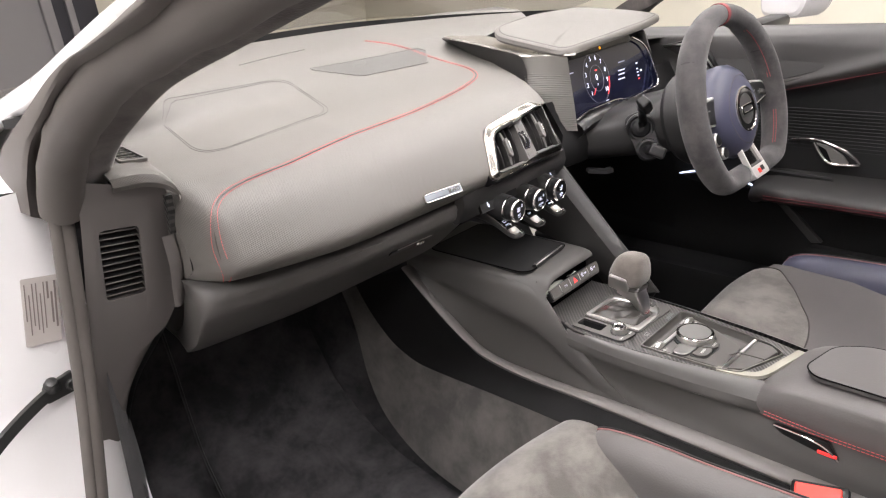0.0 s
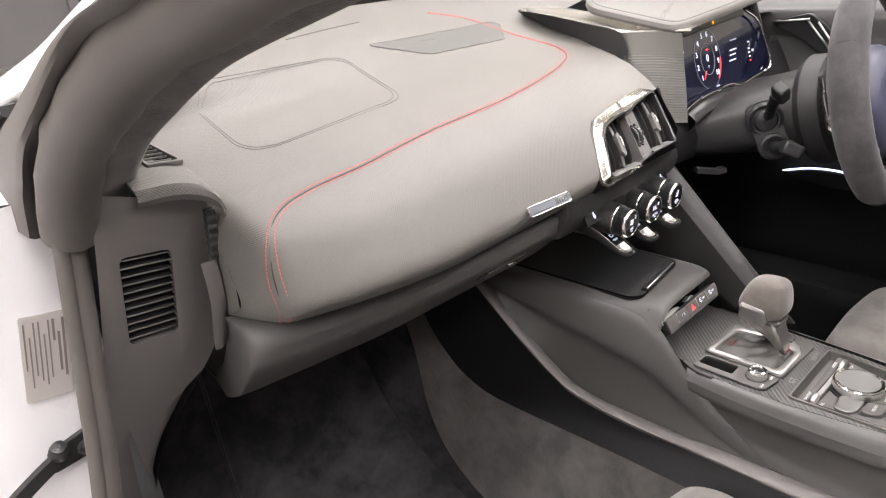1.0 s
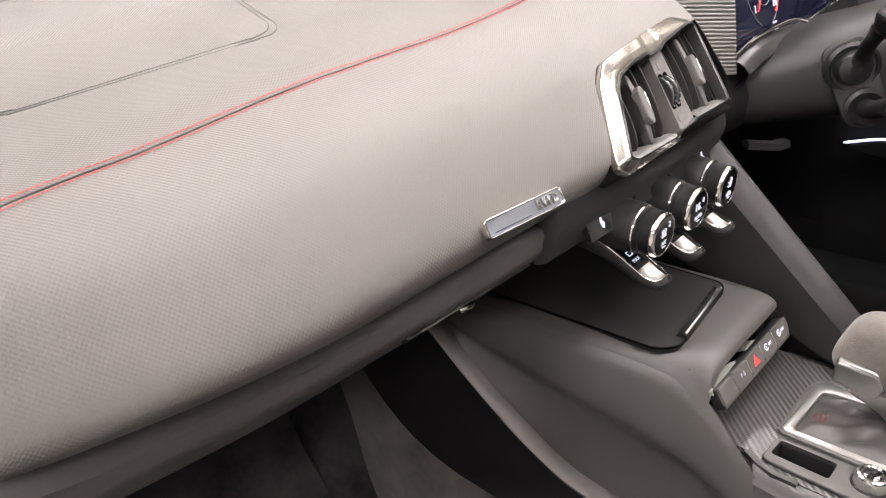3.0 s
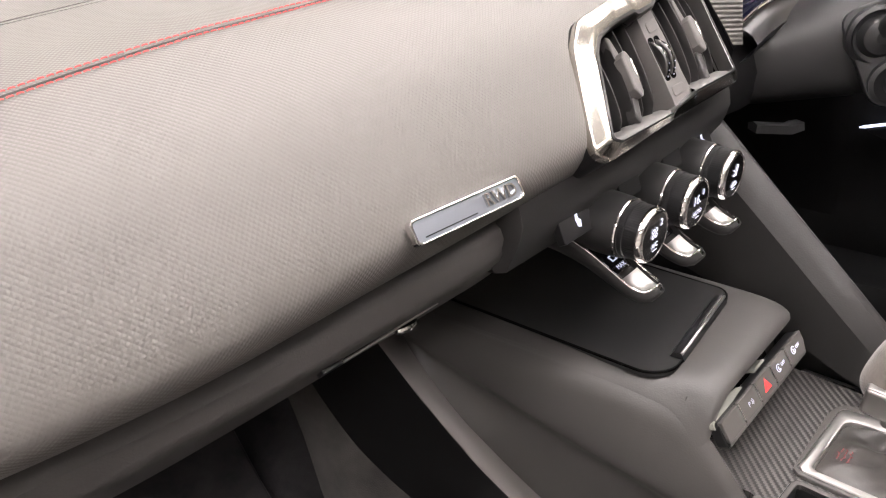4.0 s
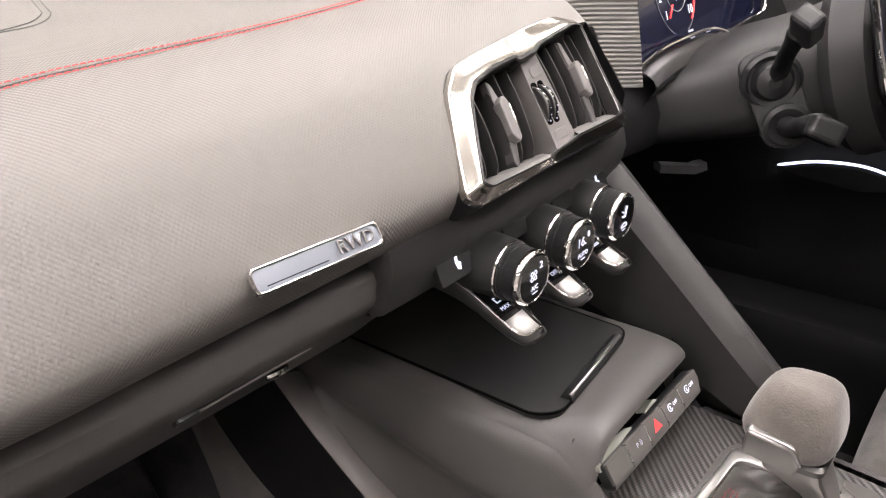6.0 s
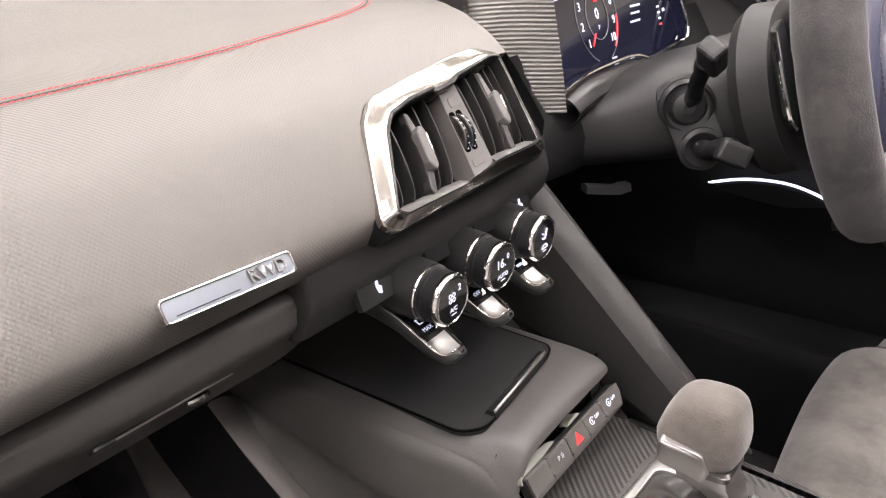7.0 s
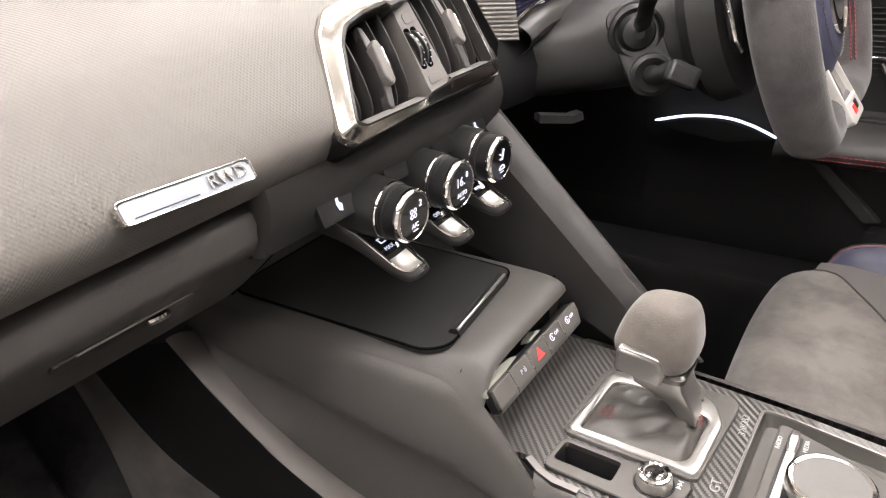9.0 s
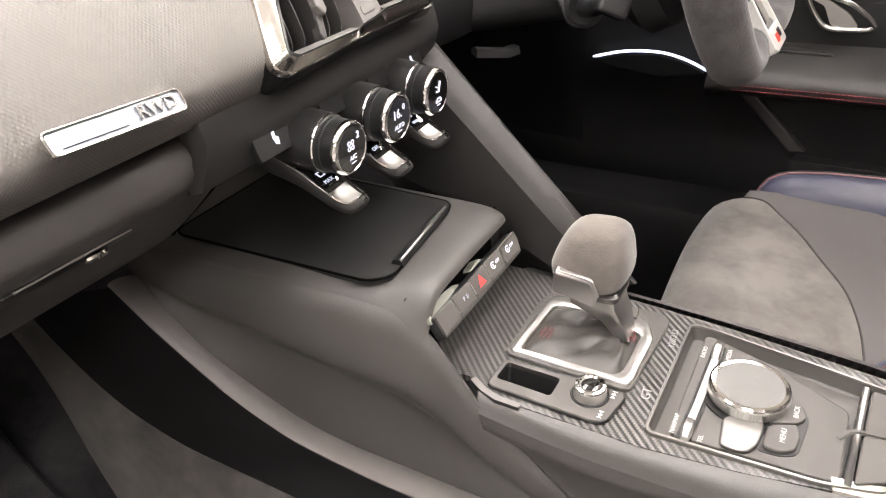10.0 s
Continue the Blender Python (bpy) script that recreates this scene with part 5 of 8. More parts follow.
SIDE_MID = [(-0.118, 0.39, 0.480), (-0.113, 0.34, 0.465), (-0.108, 0.28, 0.452), (-0.101, 0.23, 0.438), (-0.094, 0.19, 0.427), (-0.089, 0.165, 0.418), (-0.087, 0.147, 0.408), (-0.087, 0.127, 0.397), (-0.088, 0.105, 0.383), (-0.089, 0.075, 0.368), (-0.090, 0.04, 0.352), (-0.0915, 0.01, 0.344)]
SIDE_LOW = [(-0.119, 0.385, 0.477), (-0.113, 0.34, 0.455), (-0.106, 0.28, 0.436), (-0.097, 0.23, 0.417), (-0.088, 0.19, 0.403), (-0.084, 0.165, 0.394), (-0.083, 0.147, 0.387), (-0.084, 0.127, 0.379), (-0.086, 0.105, 0.370), (-0.088, 0.075, 0.358), (-0.090, 0.045, 0.348), (-0.0915, 0.015, 0.343)]
TRAY = [(q[0], q[1]) for q in rounded([(-0.0635, 0.0020), (-0.0600, -0.095), (-0.0520, -0.126), (0.0190, -0.155), (0.0330, -0.135), (0.0400, -0.100), (0.0540, -0.012), (0.0535, -0.001)], 0.006, 4)]
RIB_FRONT = RIB_IN[:9] + [(-0.092, 0.03, 0.342)]


def console():
    c = thing("centre_console", (0, 0.1, 0.1), "dark grey moulded centre console with a carbon fibre top", "console")
    part("front_side", thick(loft([TOP_EDGE, SHOULDER, SIDE_MID, SIDE_LOW, RIB_FRONT], 80, 44), 0.003), CONSOLE, c, "dark grey sculpted console flank")
    rib_top = [tuple((Vector(a) + Vector(b)) / 2 + Vector((-0.001, -0.001, 0.003))) for a, b in zip(RIB_IN, RIB_OUT)]
    part("rib", loft([shift(RIB_IN, 0.002, 0, -0.002), RIB_IN, rib_top, RIB_OUT, shift(RIB_OUT, 0.004, 0, -0.008)], 120, 14), RIB_GREY, c, "raised curved rib along the footwell")
    part("lower_side", loft([shift(RIB_OUT, 0.004, 0, -0.004), [tuple((Vector(a) + Vector(b)) / 2 + Vector((0.004, 0, 0))) for a, b in zip(RIB_OUT, CARPET_EDGE)], CARPET_EDGE], 90, 10), SOFT_DARK, c, "black lower console flank")
    low = [(-0.175, 0.60, 0.56), (-0.162, 0.53, 0.42), (-0.159, 0.503, 0.340), (-0.161, 0.484, 0.240), (-0.168, 0.44, 0.178), (-0.174, 0.36, 0.135), (-0.178, 0.25, 0.115), (-0.18, 0.0, 0.102), (-0.18, -0.3, 0.10), (-0.18, -0.6, 0.10)]
    top = [(-0.165, 0.54, 0.56)] + shift(CARPET_EDGE, 0.002, 0, 0.002)
    midc = [(a * 0.5 + b * 0.5) + Vector((-0.004, 0.0, 0.0)) for a, b in zip(catmull(low, 24), catmull(top, 24))]
    single("tunnel_carpet", loft([top, midc, low], 70, 24), TUNNEL, "grey carpet over the transmission tunnel", "carpet", "structure")
    # storage bin lid and the box-like nose round it: a flat top that turns down over a lip
    left = TOP_EDGE[:5] + [(-0.0720, 0.166, 0.4725), (-0.0712, 0.1555, 0.466), (-0.0710, 0.1490, 0.461), (-0.0708, 0.1465, 0.4585), (-0.0706, 0.1460, 0.4565), (-0.0700, 0.1500, 0.4550), (-0.0690, 0.1640, 0.4540)]
    tops = [(0.40, 0.4905), (0.34, 0.4905), (0.28, 0.4905), (0.23, 0.4905), (0.19, 0.4905), (0.168, 0.4900), (0.1565, 0.4885), (0.1500, 0.4860), (0.1466, 0.4828), (0.1460, 0.4798), (0.1490, 0.4780), (0.1640, 0.4770)]

    def across(x, dz=0.0, dy=0.0):
        return [(x, y + dy * min(1.0, max(0.0, (0.20 - y) / 0.03)), z + dz) for y, z in tops]

    inl = [(a[0] + 0.0085, a[1] * 0.6 + t[0] * 0.4, a[2] * 0.35 + t[1] * 0.65) for a, t in zip(left, tops)]
    inl2 = [(a[0] + 0.021, a[1] * 0.2 + t[0] * 0.8, a[2] * 0.06 + t[1] * 0.94) for a, t in zip(left, tops)]
    nose = [shift(left, -0.005, 0.003, -0.006), shift(left, -0.001, 0.0005, -0.0005), inl, inl2, across(-0.02), across(0.02), across(0.046, -0.0004), across(0.057, -0.0022, 0.002), across(0.0635, -0.008, 0.007), across(0.0655, -0.018, 0.012), across(0.066, -0.060, 0.014)]
    part("nose", loft(nose, 90, 60), CONSOLE, c, "soft rounded console nose")
    # near-black sheet that paints the shade in the hollow under the nose
    part("hollow", grid([[(x, 0.1640, 0.480), (x, 0.1660, 0.46), (x, 0.1660, 0.44), (x, 0.1600, 0.4240)] for x in (-0.0685, -0.03, 0.03, 0.072)]), VOID, c, "near-black sheet giving the shade of the hollow under the nose")
    lid = rounded([(-0.0745, 0.188), (-0.062, 0.1755), (0.030, 0.184), (0.045, 0.190), (0.050, 0.37), (-0.081, 0.37)], 0.014, 5)
    lm = Matrix.Translation((0, 0, 0.4915))
    # darker than the nose because its shade is in the colour
    part("storage_lid", slab([(q[0], q[1]) for q in lid], -0.004, 0.0008, lm, 0.0006), LID_JOINT_DARK, c, "storage bin lid, shade under the dashboard put into its dark colour")
    groove = [lm @ Vector((q[0], q[1], 0.0003)) for q in lid]
    part("lid_gap", tube(groove + [groove[0]], 0.0010, 6), VOID, c, "dark gap round the lid")
    part("lid_handle", sweep([(-0.050, 0.1800, 0.4915), (0.027, 0.1870, 0.4930)], [(-0.006, -0.001), (-0.0025, 0.0045), (0.0025, 0.005), (0.005, 0.0), (0.003, -0.003)], (0, 0, 1)), SMOOTH, c, "satin black lid handle")
    # thin metal rod added as the highlight along the lid handle
    part("handle_glint", tube([(-0.0495, 0.1772, 0.4963), (0.0270, 0.1842, 0.4978)], 0.0011, 8), SATIN, c)
    # upright brace on the driver's side
    t1 = [(0.100, 0.30, 0.66), (0.104, 0.245, 0.611), (0.104, 0.227, 0.594), (0.095, 0.169, 0.541), (0.086, 0.112, 0.490), (0.081, 0.078, 0.459), (0.078, 0.045, 0.428)]
    t0 = [(0.078, 0.32, 0.655), (0.082, 0.265, 0.606), (0.083, 0.247, 0.590), (0.079, 0.189, 0.538), (0.073, 0.132, 0.487), (0.071, 0.098, 0.456), (0.0705, 0.062, 0.424)]
    low_ = [(0.080, 0.40, 0.56), (0.082, 0.37, 0.52), (0.083, 0.34, 0.50), (0.081, 0.24, 0.48), (0.078, 0.16, 0.45), (0.0735, 0.11, 0.43), (0.071, 0.065, 0.421)]
    t0, t1 = shift(t0, 0, 0, 0.0035), shift(t1, 0, 0, 0.0035)
    far = shift(t1, 0.012, 0.012, -0.010)
    far2 = [(x + 0.02, y + 0.05, z - 0.08) for x, y, z in t1]
    part("brace_web", loft([low_, [tuple((Vector(a) + Vector(b)) / 2) for a, b in zip(low_, t0)], t0], 50, 12), BRACE_GREY, c)
    part("brace", thick(loft([t0, [tuple((Vector(a) * 0.5 + Vector(b) * 0.5) + Vector((-0.001, -0.002, 0.003))) for a, b in zip(t0, t1)], t1, far, far2], 60, 16), 0.002), BRACE_GREY, c, "dark grey diagonal brace down from the dashboard")
    # rear flank and the rolled top edge
    Z = 0.422
    roll = [(-0.083, 0.105, 0.413), (-0.086, 0.05, 0.411), (-0.086, 0.0, 0.410), (-0.082, -0.06, 0.408), (-0.076, -0.12, 0.407), (-0.074, -0.20, 0.411), (-0.074, -0.5, 0.43)]
    under = [(-0.085, 0.10, 0.401), (-0.088, 0.05, 0.399), (-0.088, 0.0, 0.398), (-0.084, -0.06, 0.396), (-0.080, -0.12, 0.395), (-0.076, -0.20, 0.398), (-0.078, -0.5, 0.41)]
    groove_in = shift(under, 0.0045, 0, -0.004)
    wall = [(-0.083, 0.085, 0.375), (-0.083, 0.04, 0.37), (-0.083, 0.0, 0.366), (-0.083, -0.06, 0.364), (-0.083, -0.12, 0.364), (-0.084, -0.20, 0.364), (-0.085, -0.5, 0.364)]
    base = [(-0.0895, 0.03, 0.346), (-0.090, 0.01, 0.3455), (-0.0905, -0.02, 0.345), (-0.0905, -0.06, 0.345), (-0.0905, -0.12, 0.345), (-0.0905, -0.20, 0.345), (-0.0905, -0.5, 0.345)]
    inner = [(-0.066, 0.112, 0.4232), (-0.0735, 0.05, 0.4232), (-0.0730, 0.0, 0.4232), (-0.0670, -0.06, 0.4232), (-0.0585, -0.12, 0.4232), (-0.052, -0.155, 0.424), (-0.05, -0.20, 0.425)]
    part("rear_side", loft([roll, under, groove_in, wall, base], 60, 30), CONSOLE, c, "dark grey console flank beside the seat")
    part("top_roll", loft([roll[:6], [tuple((Vector(a) + Vector(b)) / 2 + Vector((-0.001, 0, 0.004))) for a, b in zip(roll[:6], inner[:6])], inner[:6]], 50, 10), CONSOLE, c, "rolled soft edge of the console")
    rr = [(0.074, 0.14, 0.4235), (0.072, 0.05, 0.4235), (0.066, -0.03, 0.4235), (0.056, -0.12, 0.4235), (0.045, -0.17, 0.424)]
    part("right_side", loft([rr, [(x + 0.012, y, z - 0.006) for x, y, z in rr], [(x + 0.018, y, z - 0.05) for x, y, z in rr], [(x + 0.03, y, 0.25) for x, y, z in rr]], 30, 14), CARBON, c, "carbon side turning down by the driver seat")
    # carbon top with the openings that the gate and the tray cover
    plate = rounded([(-0.0620, 0.122), (-0.0745, 0.100), (-0.0745, 0.0), (-0.0685, -0.055), (-0.0595, -0.105), (-0.043, -0.145), (0.0, -0.158), (0.036, -0.168), (0.047, -0.125), (0.0605, -0.03), (0.0675, 0.05), (0.0735, 0.14), (0.0745, 0.17), (-0.072, 0.17), (-0.068, 0.14)], 0.004, 3)
    outline = [(q[0], q[1]) for q in plate]

    def pierced(keep, hole, centre, n=96):
        """One half of the top plate, with an opening: rays from the opening's centre meet both outlines."""
        def meet(poly, w):
            best = None
            for (x1, y1), (x2, y2) in zip(poly, poly[1:] + poly[:1]):
                dx, dy = x2 - x1, y2 - y1
                det = math.cos(w) * -dy + math.sin(w) * dx
                if abs(det) > 1e-12:
                    r = ((x1 - centre[0]) * -dy + (y1 - centre[1]) * dx) / det
                    u = (math.cos(w) * (y1 - centre[1]) - math.sin(w) * (x1 - centre[0])) / det
                    if r > 0 and -1e-9 <= u <= 1 + 1e-9 and (best is None or r < best):
                        best = r
            return (centre[0] + best * math.cos(w), centre[1] + best * math.sin(w))

        corners = [math.atan2(y - centre[1], x - centre[0]) for x, y in keep]
        ways = sorted(corners + [-math.pi + 2 * math.pi * (k + 0.5) / n for k in range(n)])
        return slab([meet(keep, w) for w in ways], -0.004, 0.0015, Matrix.Translation((0, 0, Z)), 0, [[meet(hole, w) for w in ways]])

    def clip(poly, cut, front):
        out = []
        for (x1, y1), (x2, y2) in zip(poly, poly[1:] + poly[:1]):
            in1, in2 = (y1 >= cut) == front, (y2 >= cut) == front
            if in1:
                out.append((x1, y1))
            if in1 != in2:
                f = (cut - y1) / (y2 - y1)
                out.append((x1 + (x2 - x1) * f, cut))
        return out

    slot = [(-0.0600, 0.0620), (-0.0410, 0.0615), (-0.0405, 0.1030), (-0.0600, 0.1035)]
    part("carbon_top", pierced(clip(outline, 0.009, True), slot, (-0.0505, 0.083)), CARBON, c, "glossy woven carbon fibre top plate")
    part("carbon_top", pierced(clip(outline, 0.009, False), TRAY, (-0.003, -0.068)), CARBON, c, "glossy woven carbon fibre top plate")
    end = [(-0.057, -0.100), (-0.0525, -0.125), (-0.040, -0.1475), (0.0, -0.160), (0.037, -0.170)]
    part("end_trim", sweep([(x, y, Z + 0.001) for x, y in [(p[0], p[1]) for p in catmull([(a, b, 0) for a, b in end], 30)]], [(-0.007, -0.002), (-0.006, 0.0015), (0.004, 0.002), (0.005, -0.002)], (0, 0, 1)), PALE_TRIM, c, "pale glossy trim at the end of the tray")
    # added metal strip in place of the gloss reflection along the carbon edge
    part("edge_reflection", sweep([(-0.0635, 0.117, Z + 0.0008), (-0.0700, 0.106, Z + 0.0006), (-0.0735, 0.095, Z + 0.0006), (-0.0738, 0.078, Z + 0.0006)], [(-0.0025, -0.003), (-0.0015, 0.0015), (0.0035, 0.002), (0.004, -0.002)], (0, 0, 1)), SATIN_DARK, c, "satin strip standing in for the reflection on the carbon edge")
    part("engraved_words", words("320/333", 0.0066, Matrix.Translation((0.033, 0.0060, Z + 0.0016)) @ pose(0, 0, 0, 0, 0, 4), 0.0001), PRINT_GREY, c, "grey printed serial numbers")
    part("engraved_words", words("GT", 0.0085, Matrix.Translation((-0.029, 0.0085, Z + 0.0016)) @ pose(0, 0, 0, 0, 0, 4), 0.0001), PRINT_GREY, c, "grey printed capitals")
    return c


def switch_bar():
    b = thing("switch_bar", (0, 0.14, 0.46), "row of dark grey console switches with a red hazard triangle", "switch panel")
    m = basis((-0.004, 0.1375, 0.4625), (1, -0.01, 0), (0, 0.5, 0.866))
    xs = [-0.0635, -0.0405, -0.0165, 0.0075, 0.0310, 0.0575]
    part("housing", slab(rounded([(-0.064, -0.0085), (0.057, -0.0085), (0.0605, -0.004), (0.0595, 0.0088), (-0.0635, 0.0088)], 0.003), -0.009, -0.0008, m, 0.001), SMOOTH, b)
    # strips whose pale colour stands in for what the gloss reflects
    part("gloss_strip", slab(rounded([(-0.0655, 0.0045), (-0.030, 0.0094), (-0.020, 0.0100), (-0.028, 0.0135), (-0.040, 0.0150), (-0.054, 0.0135), (-0.0645, 0.0090)], 0.003), -0.012, -0.004, m, 0.0005), REFLECTION_GREEN, b, "gloss strip behind the switches, pale green reflection put into its colour")
    part("gloss_strip", slab(rounded([(-0.004, 0.0100), (0.014, 0.0105), (0.010, 0.0130), (-0.001, 0.0118)], 0.001), -0.012, -0.004, m, 0.0005), REFLECTION_GREEN, b, "gloss strip behind the switches, pale green reflection put into its colour")
    for k in range(5):
        lo, hi = xs[k] + 0.0004, xs[k + 1] - 0.0004
        top = [(lo, -0.0052), (hi, -0.0052), (hi, 0.0088), (lo, 0.0088)]
        if k == 4:
            top = [(lo, -0.0052), (hi - 0.0015, -0.0052), (hi + 0.002, 0.0020), (hi + 0.002, 0.0088), (lo, 0.0088)]
        sw = part("switch", slab(rounded(top, 0.0008), -0.002, 0.0012, m, 0.0005), TRAY_GREY, b, "grey push switch")
        lip = [[m @ Vector((x2, y, z)) for x2 in (lo, hi - (0.001 if k == 4 else 0))] for y, z in ((-0.0050, 0.0010), (-0.0072, 0.0004), (-0.0088, -0.0012), (-0.0092, -0.0030), (-0.0090, -0.0080))]
        part("lower_lip", grid(lip), TRAY_GREY, sw, "rounded lower lip of the switch")
        if k < 4:
            part("divider", box(xs[k + 1], 0.0026, 0.0011, 0.0005, 0.0110, 0.0006, 0, m), SATIN, sw, "thin bright divider")
        c = (lo + hi) / 2
        if k == 2:
            part("hazard_triangle", slab([(c - 0.0048, -0.0018), (c + 0.0048, -0.0018), (c, 0.0062)], 0.0012, 0.0014, m, 0, [[(c - 0.0030, -0.0008), (c + 0.0030, -0.0008), (c, 0.0042)]]), LIT_RED, sw, "lit red hazard triangle")
            part("hazard_triangle", slab([(c - 0.0019, -0.0002), (c + 0.0019, -0.0002), (c, 0.0030)], 0.0012, 0.0014, m, 0, [[(c - 0.0009, 0.0003), (c + 0.0009, 0.0003), (c, 0.0018)]]), LIT_RED, sw)
        elif k == 1:
            part("symbol", words("P", 0.0046, m @ pose(c - 0.0015, 0.002, 0.0013), 0.0001), LIT_DIM, sw)
            part("symbol", tube([m @ Vector((c + 0.0014, 0.0006, 0.0013)), m @ Vector((c + 0.0024, 0.0018, 0.0013)), m @ Vector((c + 0.0014, 0.0034, 0.0013))], 0.0003, 5), LIT_DIM, sw)
            part("symbol", tube([m @ Vector((c + 0.0026, 0.0000, 0.0013)), m @ Vector((c + 0.0038, 0.0018, 0.0013)), m @ Vector((c + 0.0026, 0.0040, 0.0013))], 0.0003, 5), LIT_DIM, sw)
        elif k > 2:
            arc = [m @ Vector((c - 0.0035 + 0.0026 * math.cos(a / 10 * 6.283), 0.0026 + 0.0026 * math.sin(a / 10 * 6.283), 0.0013)) for a in range(1, 10 if k == 3 else 11)]
            part("symbol", tube(arc, 0.00036, 5), LIT, sw)
            part("symbol", box(c - 0.0035, 0.0024, 0.0013, 0.0008, 0.0024, 0.0003, 0, m), LIT, sw)
            part("words", words("OFF", 0.0034, m @ pose(c + 0.0036, 0.0026, 0.0013), 0.0001), LIT, sw)


def shifter(Z=0.4235):
    g = thing("gear_selector", (0.01, 0.06, Z), "suede and satin metal gear selector on a silver gate", "gear selector")
    I = Matrix.Translation((0, 0, Z))
    n = 64
    out = same_count(rounded([(-0.0335, 0.1085), (0.0360, 0.1085), (0.0500, 0.1030), (0.0560, 0.0180), (0.0475, 0.0120), (-0.0345, 0.0185)], 0.004, 3), n)
    hole = same_count(rounded([(-0.0255, 0.0985), (0.0290, 0.0965), (0.0330, 0.0910), (0.0345, 0.0540), (0.0225, 0.0270), (-0.0195, 0.0285), (-0.0250, 0.0340)], 0.003, 3), n)
    rim = same_count(rounded([(-0.0305, 0.1065), (0.0440, 0.1030), (0.0508, 0.0399), (0.0409, 0.0265), (0.0222, 0.0178), (-0.0305, 0.0198)], 0.003, 3), n)
    part("gate_base", slab(out, 0.0, 0.0030, I, 0.0008, [rim]), TRAY_GREY, g, "grey edge of the gate")
    part("gate_bezel", grid([[(q[0], q[1], Z + z) for q in [(a[0] * (1 - w) + b[0] * w, a[1] * (1 - w) + b[1] * w) for a, b in zip(rim, hole)]] for w, z in ((0.0, 0.0024), (0.06, 0.0038), (0.12, 0.0041), (0.80, 0.0043), (0.92, 0.0037), (1.0, 0.0012), (1.0, -0.0020))], close=True), SATIN, g, "satin silver gate surround")
    # gathered boot, drawn up from the gate to the neck
    b = Vector((0.0165, 0.0590, Z + 0.0120))
    rows = []
    for k in range(15):
        f = k / 14
        ringp = []
        for a, q in enumerate(hole):
            w = 2 * math.pi * a / n
            s = 1 - f
            edge = Vector((q[0], q[1]))
            core = Vector((b.x - 0.001, b.y - 0.010)) + (edge - Vector((0.006, 0.062))).normalized() * 0.0100
            fold = 0.0030 * math.sin(3 * w + 0.6) * math.sin(math.pi * f) + 0.0014 * math.sin(7 * w + 2.0 + 2 * f) * math.sin(math.pi * f)
            xy = edge * s + core * f
            ringp.append((xy.x, xy.y, Z + 0.0008 + 0.0075 * f ** 1.5 + 0.004 * math.sin(math.pi * min(1.0, f * 1.6)) + fold))
        rows.append(ringp)
    rows.append([(b.x - 0.001, b.y - 0.010, Z + 0.0085)] * n)
    part("boot", grid(rows, close=True), LEATHER_BOOT, g, "gathered grey leather boot")
    random.seed(11)
    for x0, y0, dx, dy in ((-0.0135, 0.0895, 0.0085, -0.0010), (0.0080, 0.0345, 0.0095, 0.0012)):
        for k in range(3):
            for j in range(5):
                a = Vector((x0 + dx * j / 4 + 0.0004, y0 - 0.0028 * k + dy * j / 4, Z + 0.0085 + (0.0012 * j / 4 if x0 < 0 else 0.0)))
                e = a + Vector((0.0012, random.uniform(-0.0016, 0.0016), 0.0004))
                part("red_stitch", tube([a, (a + e) / 2 + Vector((0, 0, 0.0005)), e], 0.0004, 5), RED_DIM, g, "red thread on the boot")
    m = basis(b, (1, 0, -0.10), (0, 1, -0.05))

    def section(w, d, z, r=0.35, cx=0.0, cy=0.0):
        pts = rounded([(-w + cx, -d + cy), (w + cx, -d + cy), (w + cx, d + cy), (-w + cx, d + cy)], min(w, d) * r, 5)
        return [m @ Vector((q[0], q[1], z)) for q in same_count([(q[0], q[1]) for q in pts], 48)]

    def section_tilted(w, d, z, r, cy, drop):
        """A section whose front edge sits higher than its back edge."""
        return [q + Vector((0, 0, 1)) * (drop * ((q - b).y - cy) / max(d, 1e-4)) for q in section(w, d, z, r, 0.0, cy)]

    stem = [section(0.0045, 0.0045, -0.0080, 0.3, -0.0030, -0.0225), section_tilted(0.0100, 0.0105, 0.0020, 0.25, -0.0165, 0.0050), section_tilted(0.0145, 0.0150, 0.0135, 0.22, -0.0075, 0.0025), section(0.0156, 0.0165, 0.0205, 0.22, -0.0015, -0.0025), section(0.0158, 0.0168, 0.0255, 0.22, -0.0015, -0.0015)]
    part("stem", grid(stem, close=True), BUTTON_METAL, g, "polished metal neck")
    part("collar", grid([section(0.0150, 0.0160, 0.0252, 0.3, -0.001, -0.001), section(0.0178, 0.0196, 0.0262, 0.35, -0.001, 0.0), section(0.0182, 0.0200, 0.0300, 0.35, -0.001, 0.0), section(0.0158, 0.0186, 0.0318, 0.35, 0.0, 0.0)], close=True), SATIN_DARK, g, "dark metal collar under the knob")
    prof = [(0.0140, 0.0160, 0.0300), (0.0192, 0.0215, 0.0330), (0.0212, 0.0262, 0.0400), (0.0220, 0.0278, 0.0480), (0.0218, 0.0262, 0.0580), (0.0205, 0.0230, 0.0680), (0.0182, 0.0195, 0.0740), (0.0135, 0.0142, 0.0776), (0.0065, 0.0068, 0.0790), (0.0008, 0.0008, 0.0793)]
    sm = catmull([Vector(q) for q in prof], 26)
    rows = []
    for k, q in enumerate(sm):
        lean = 0.0030 - 0.0040 * max(0.0, (q.z - 0.048) / 0.031)
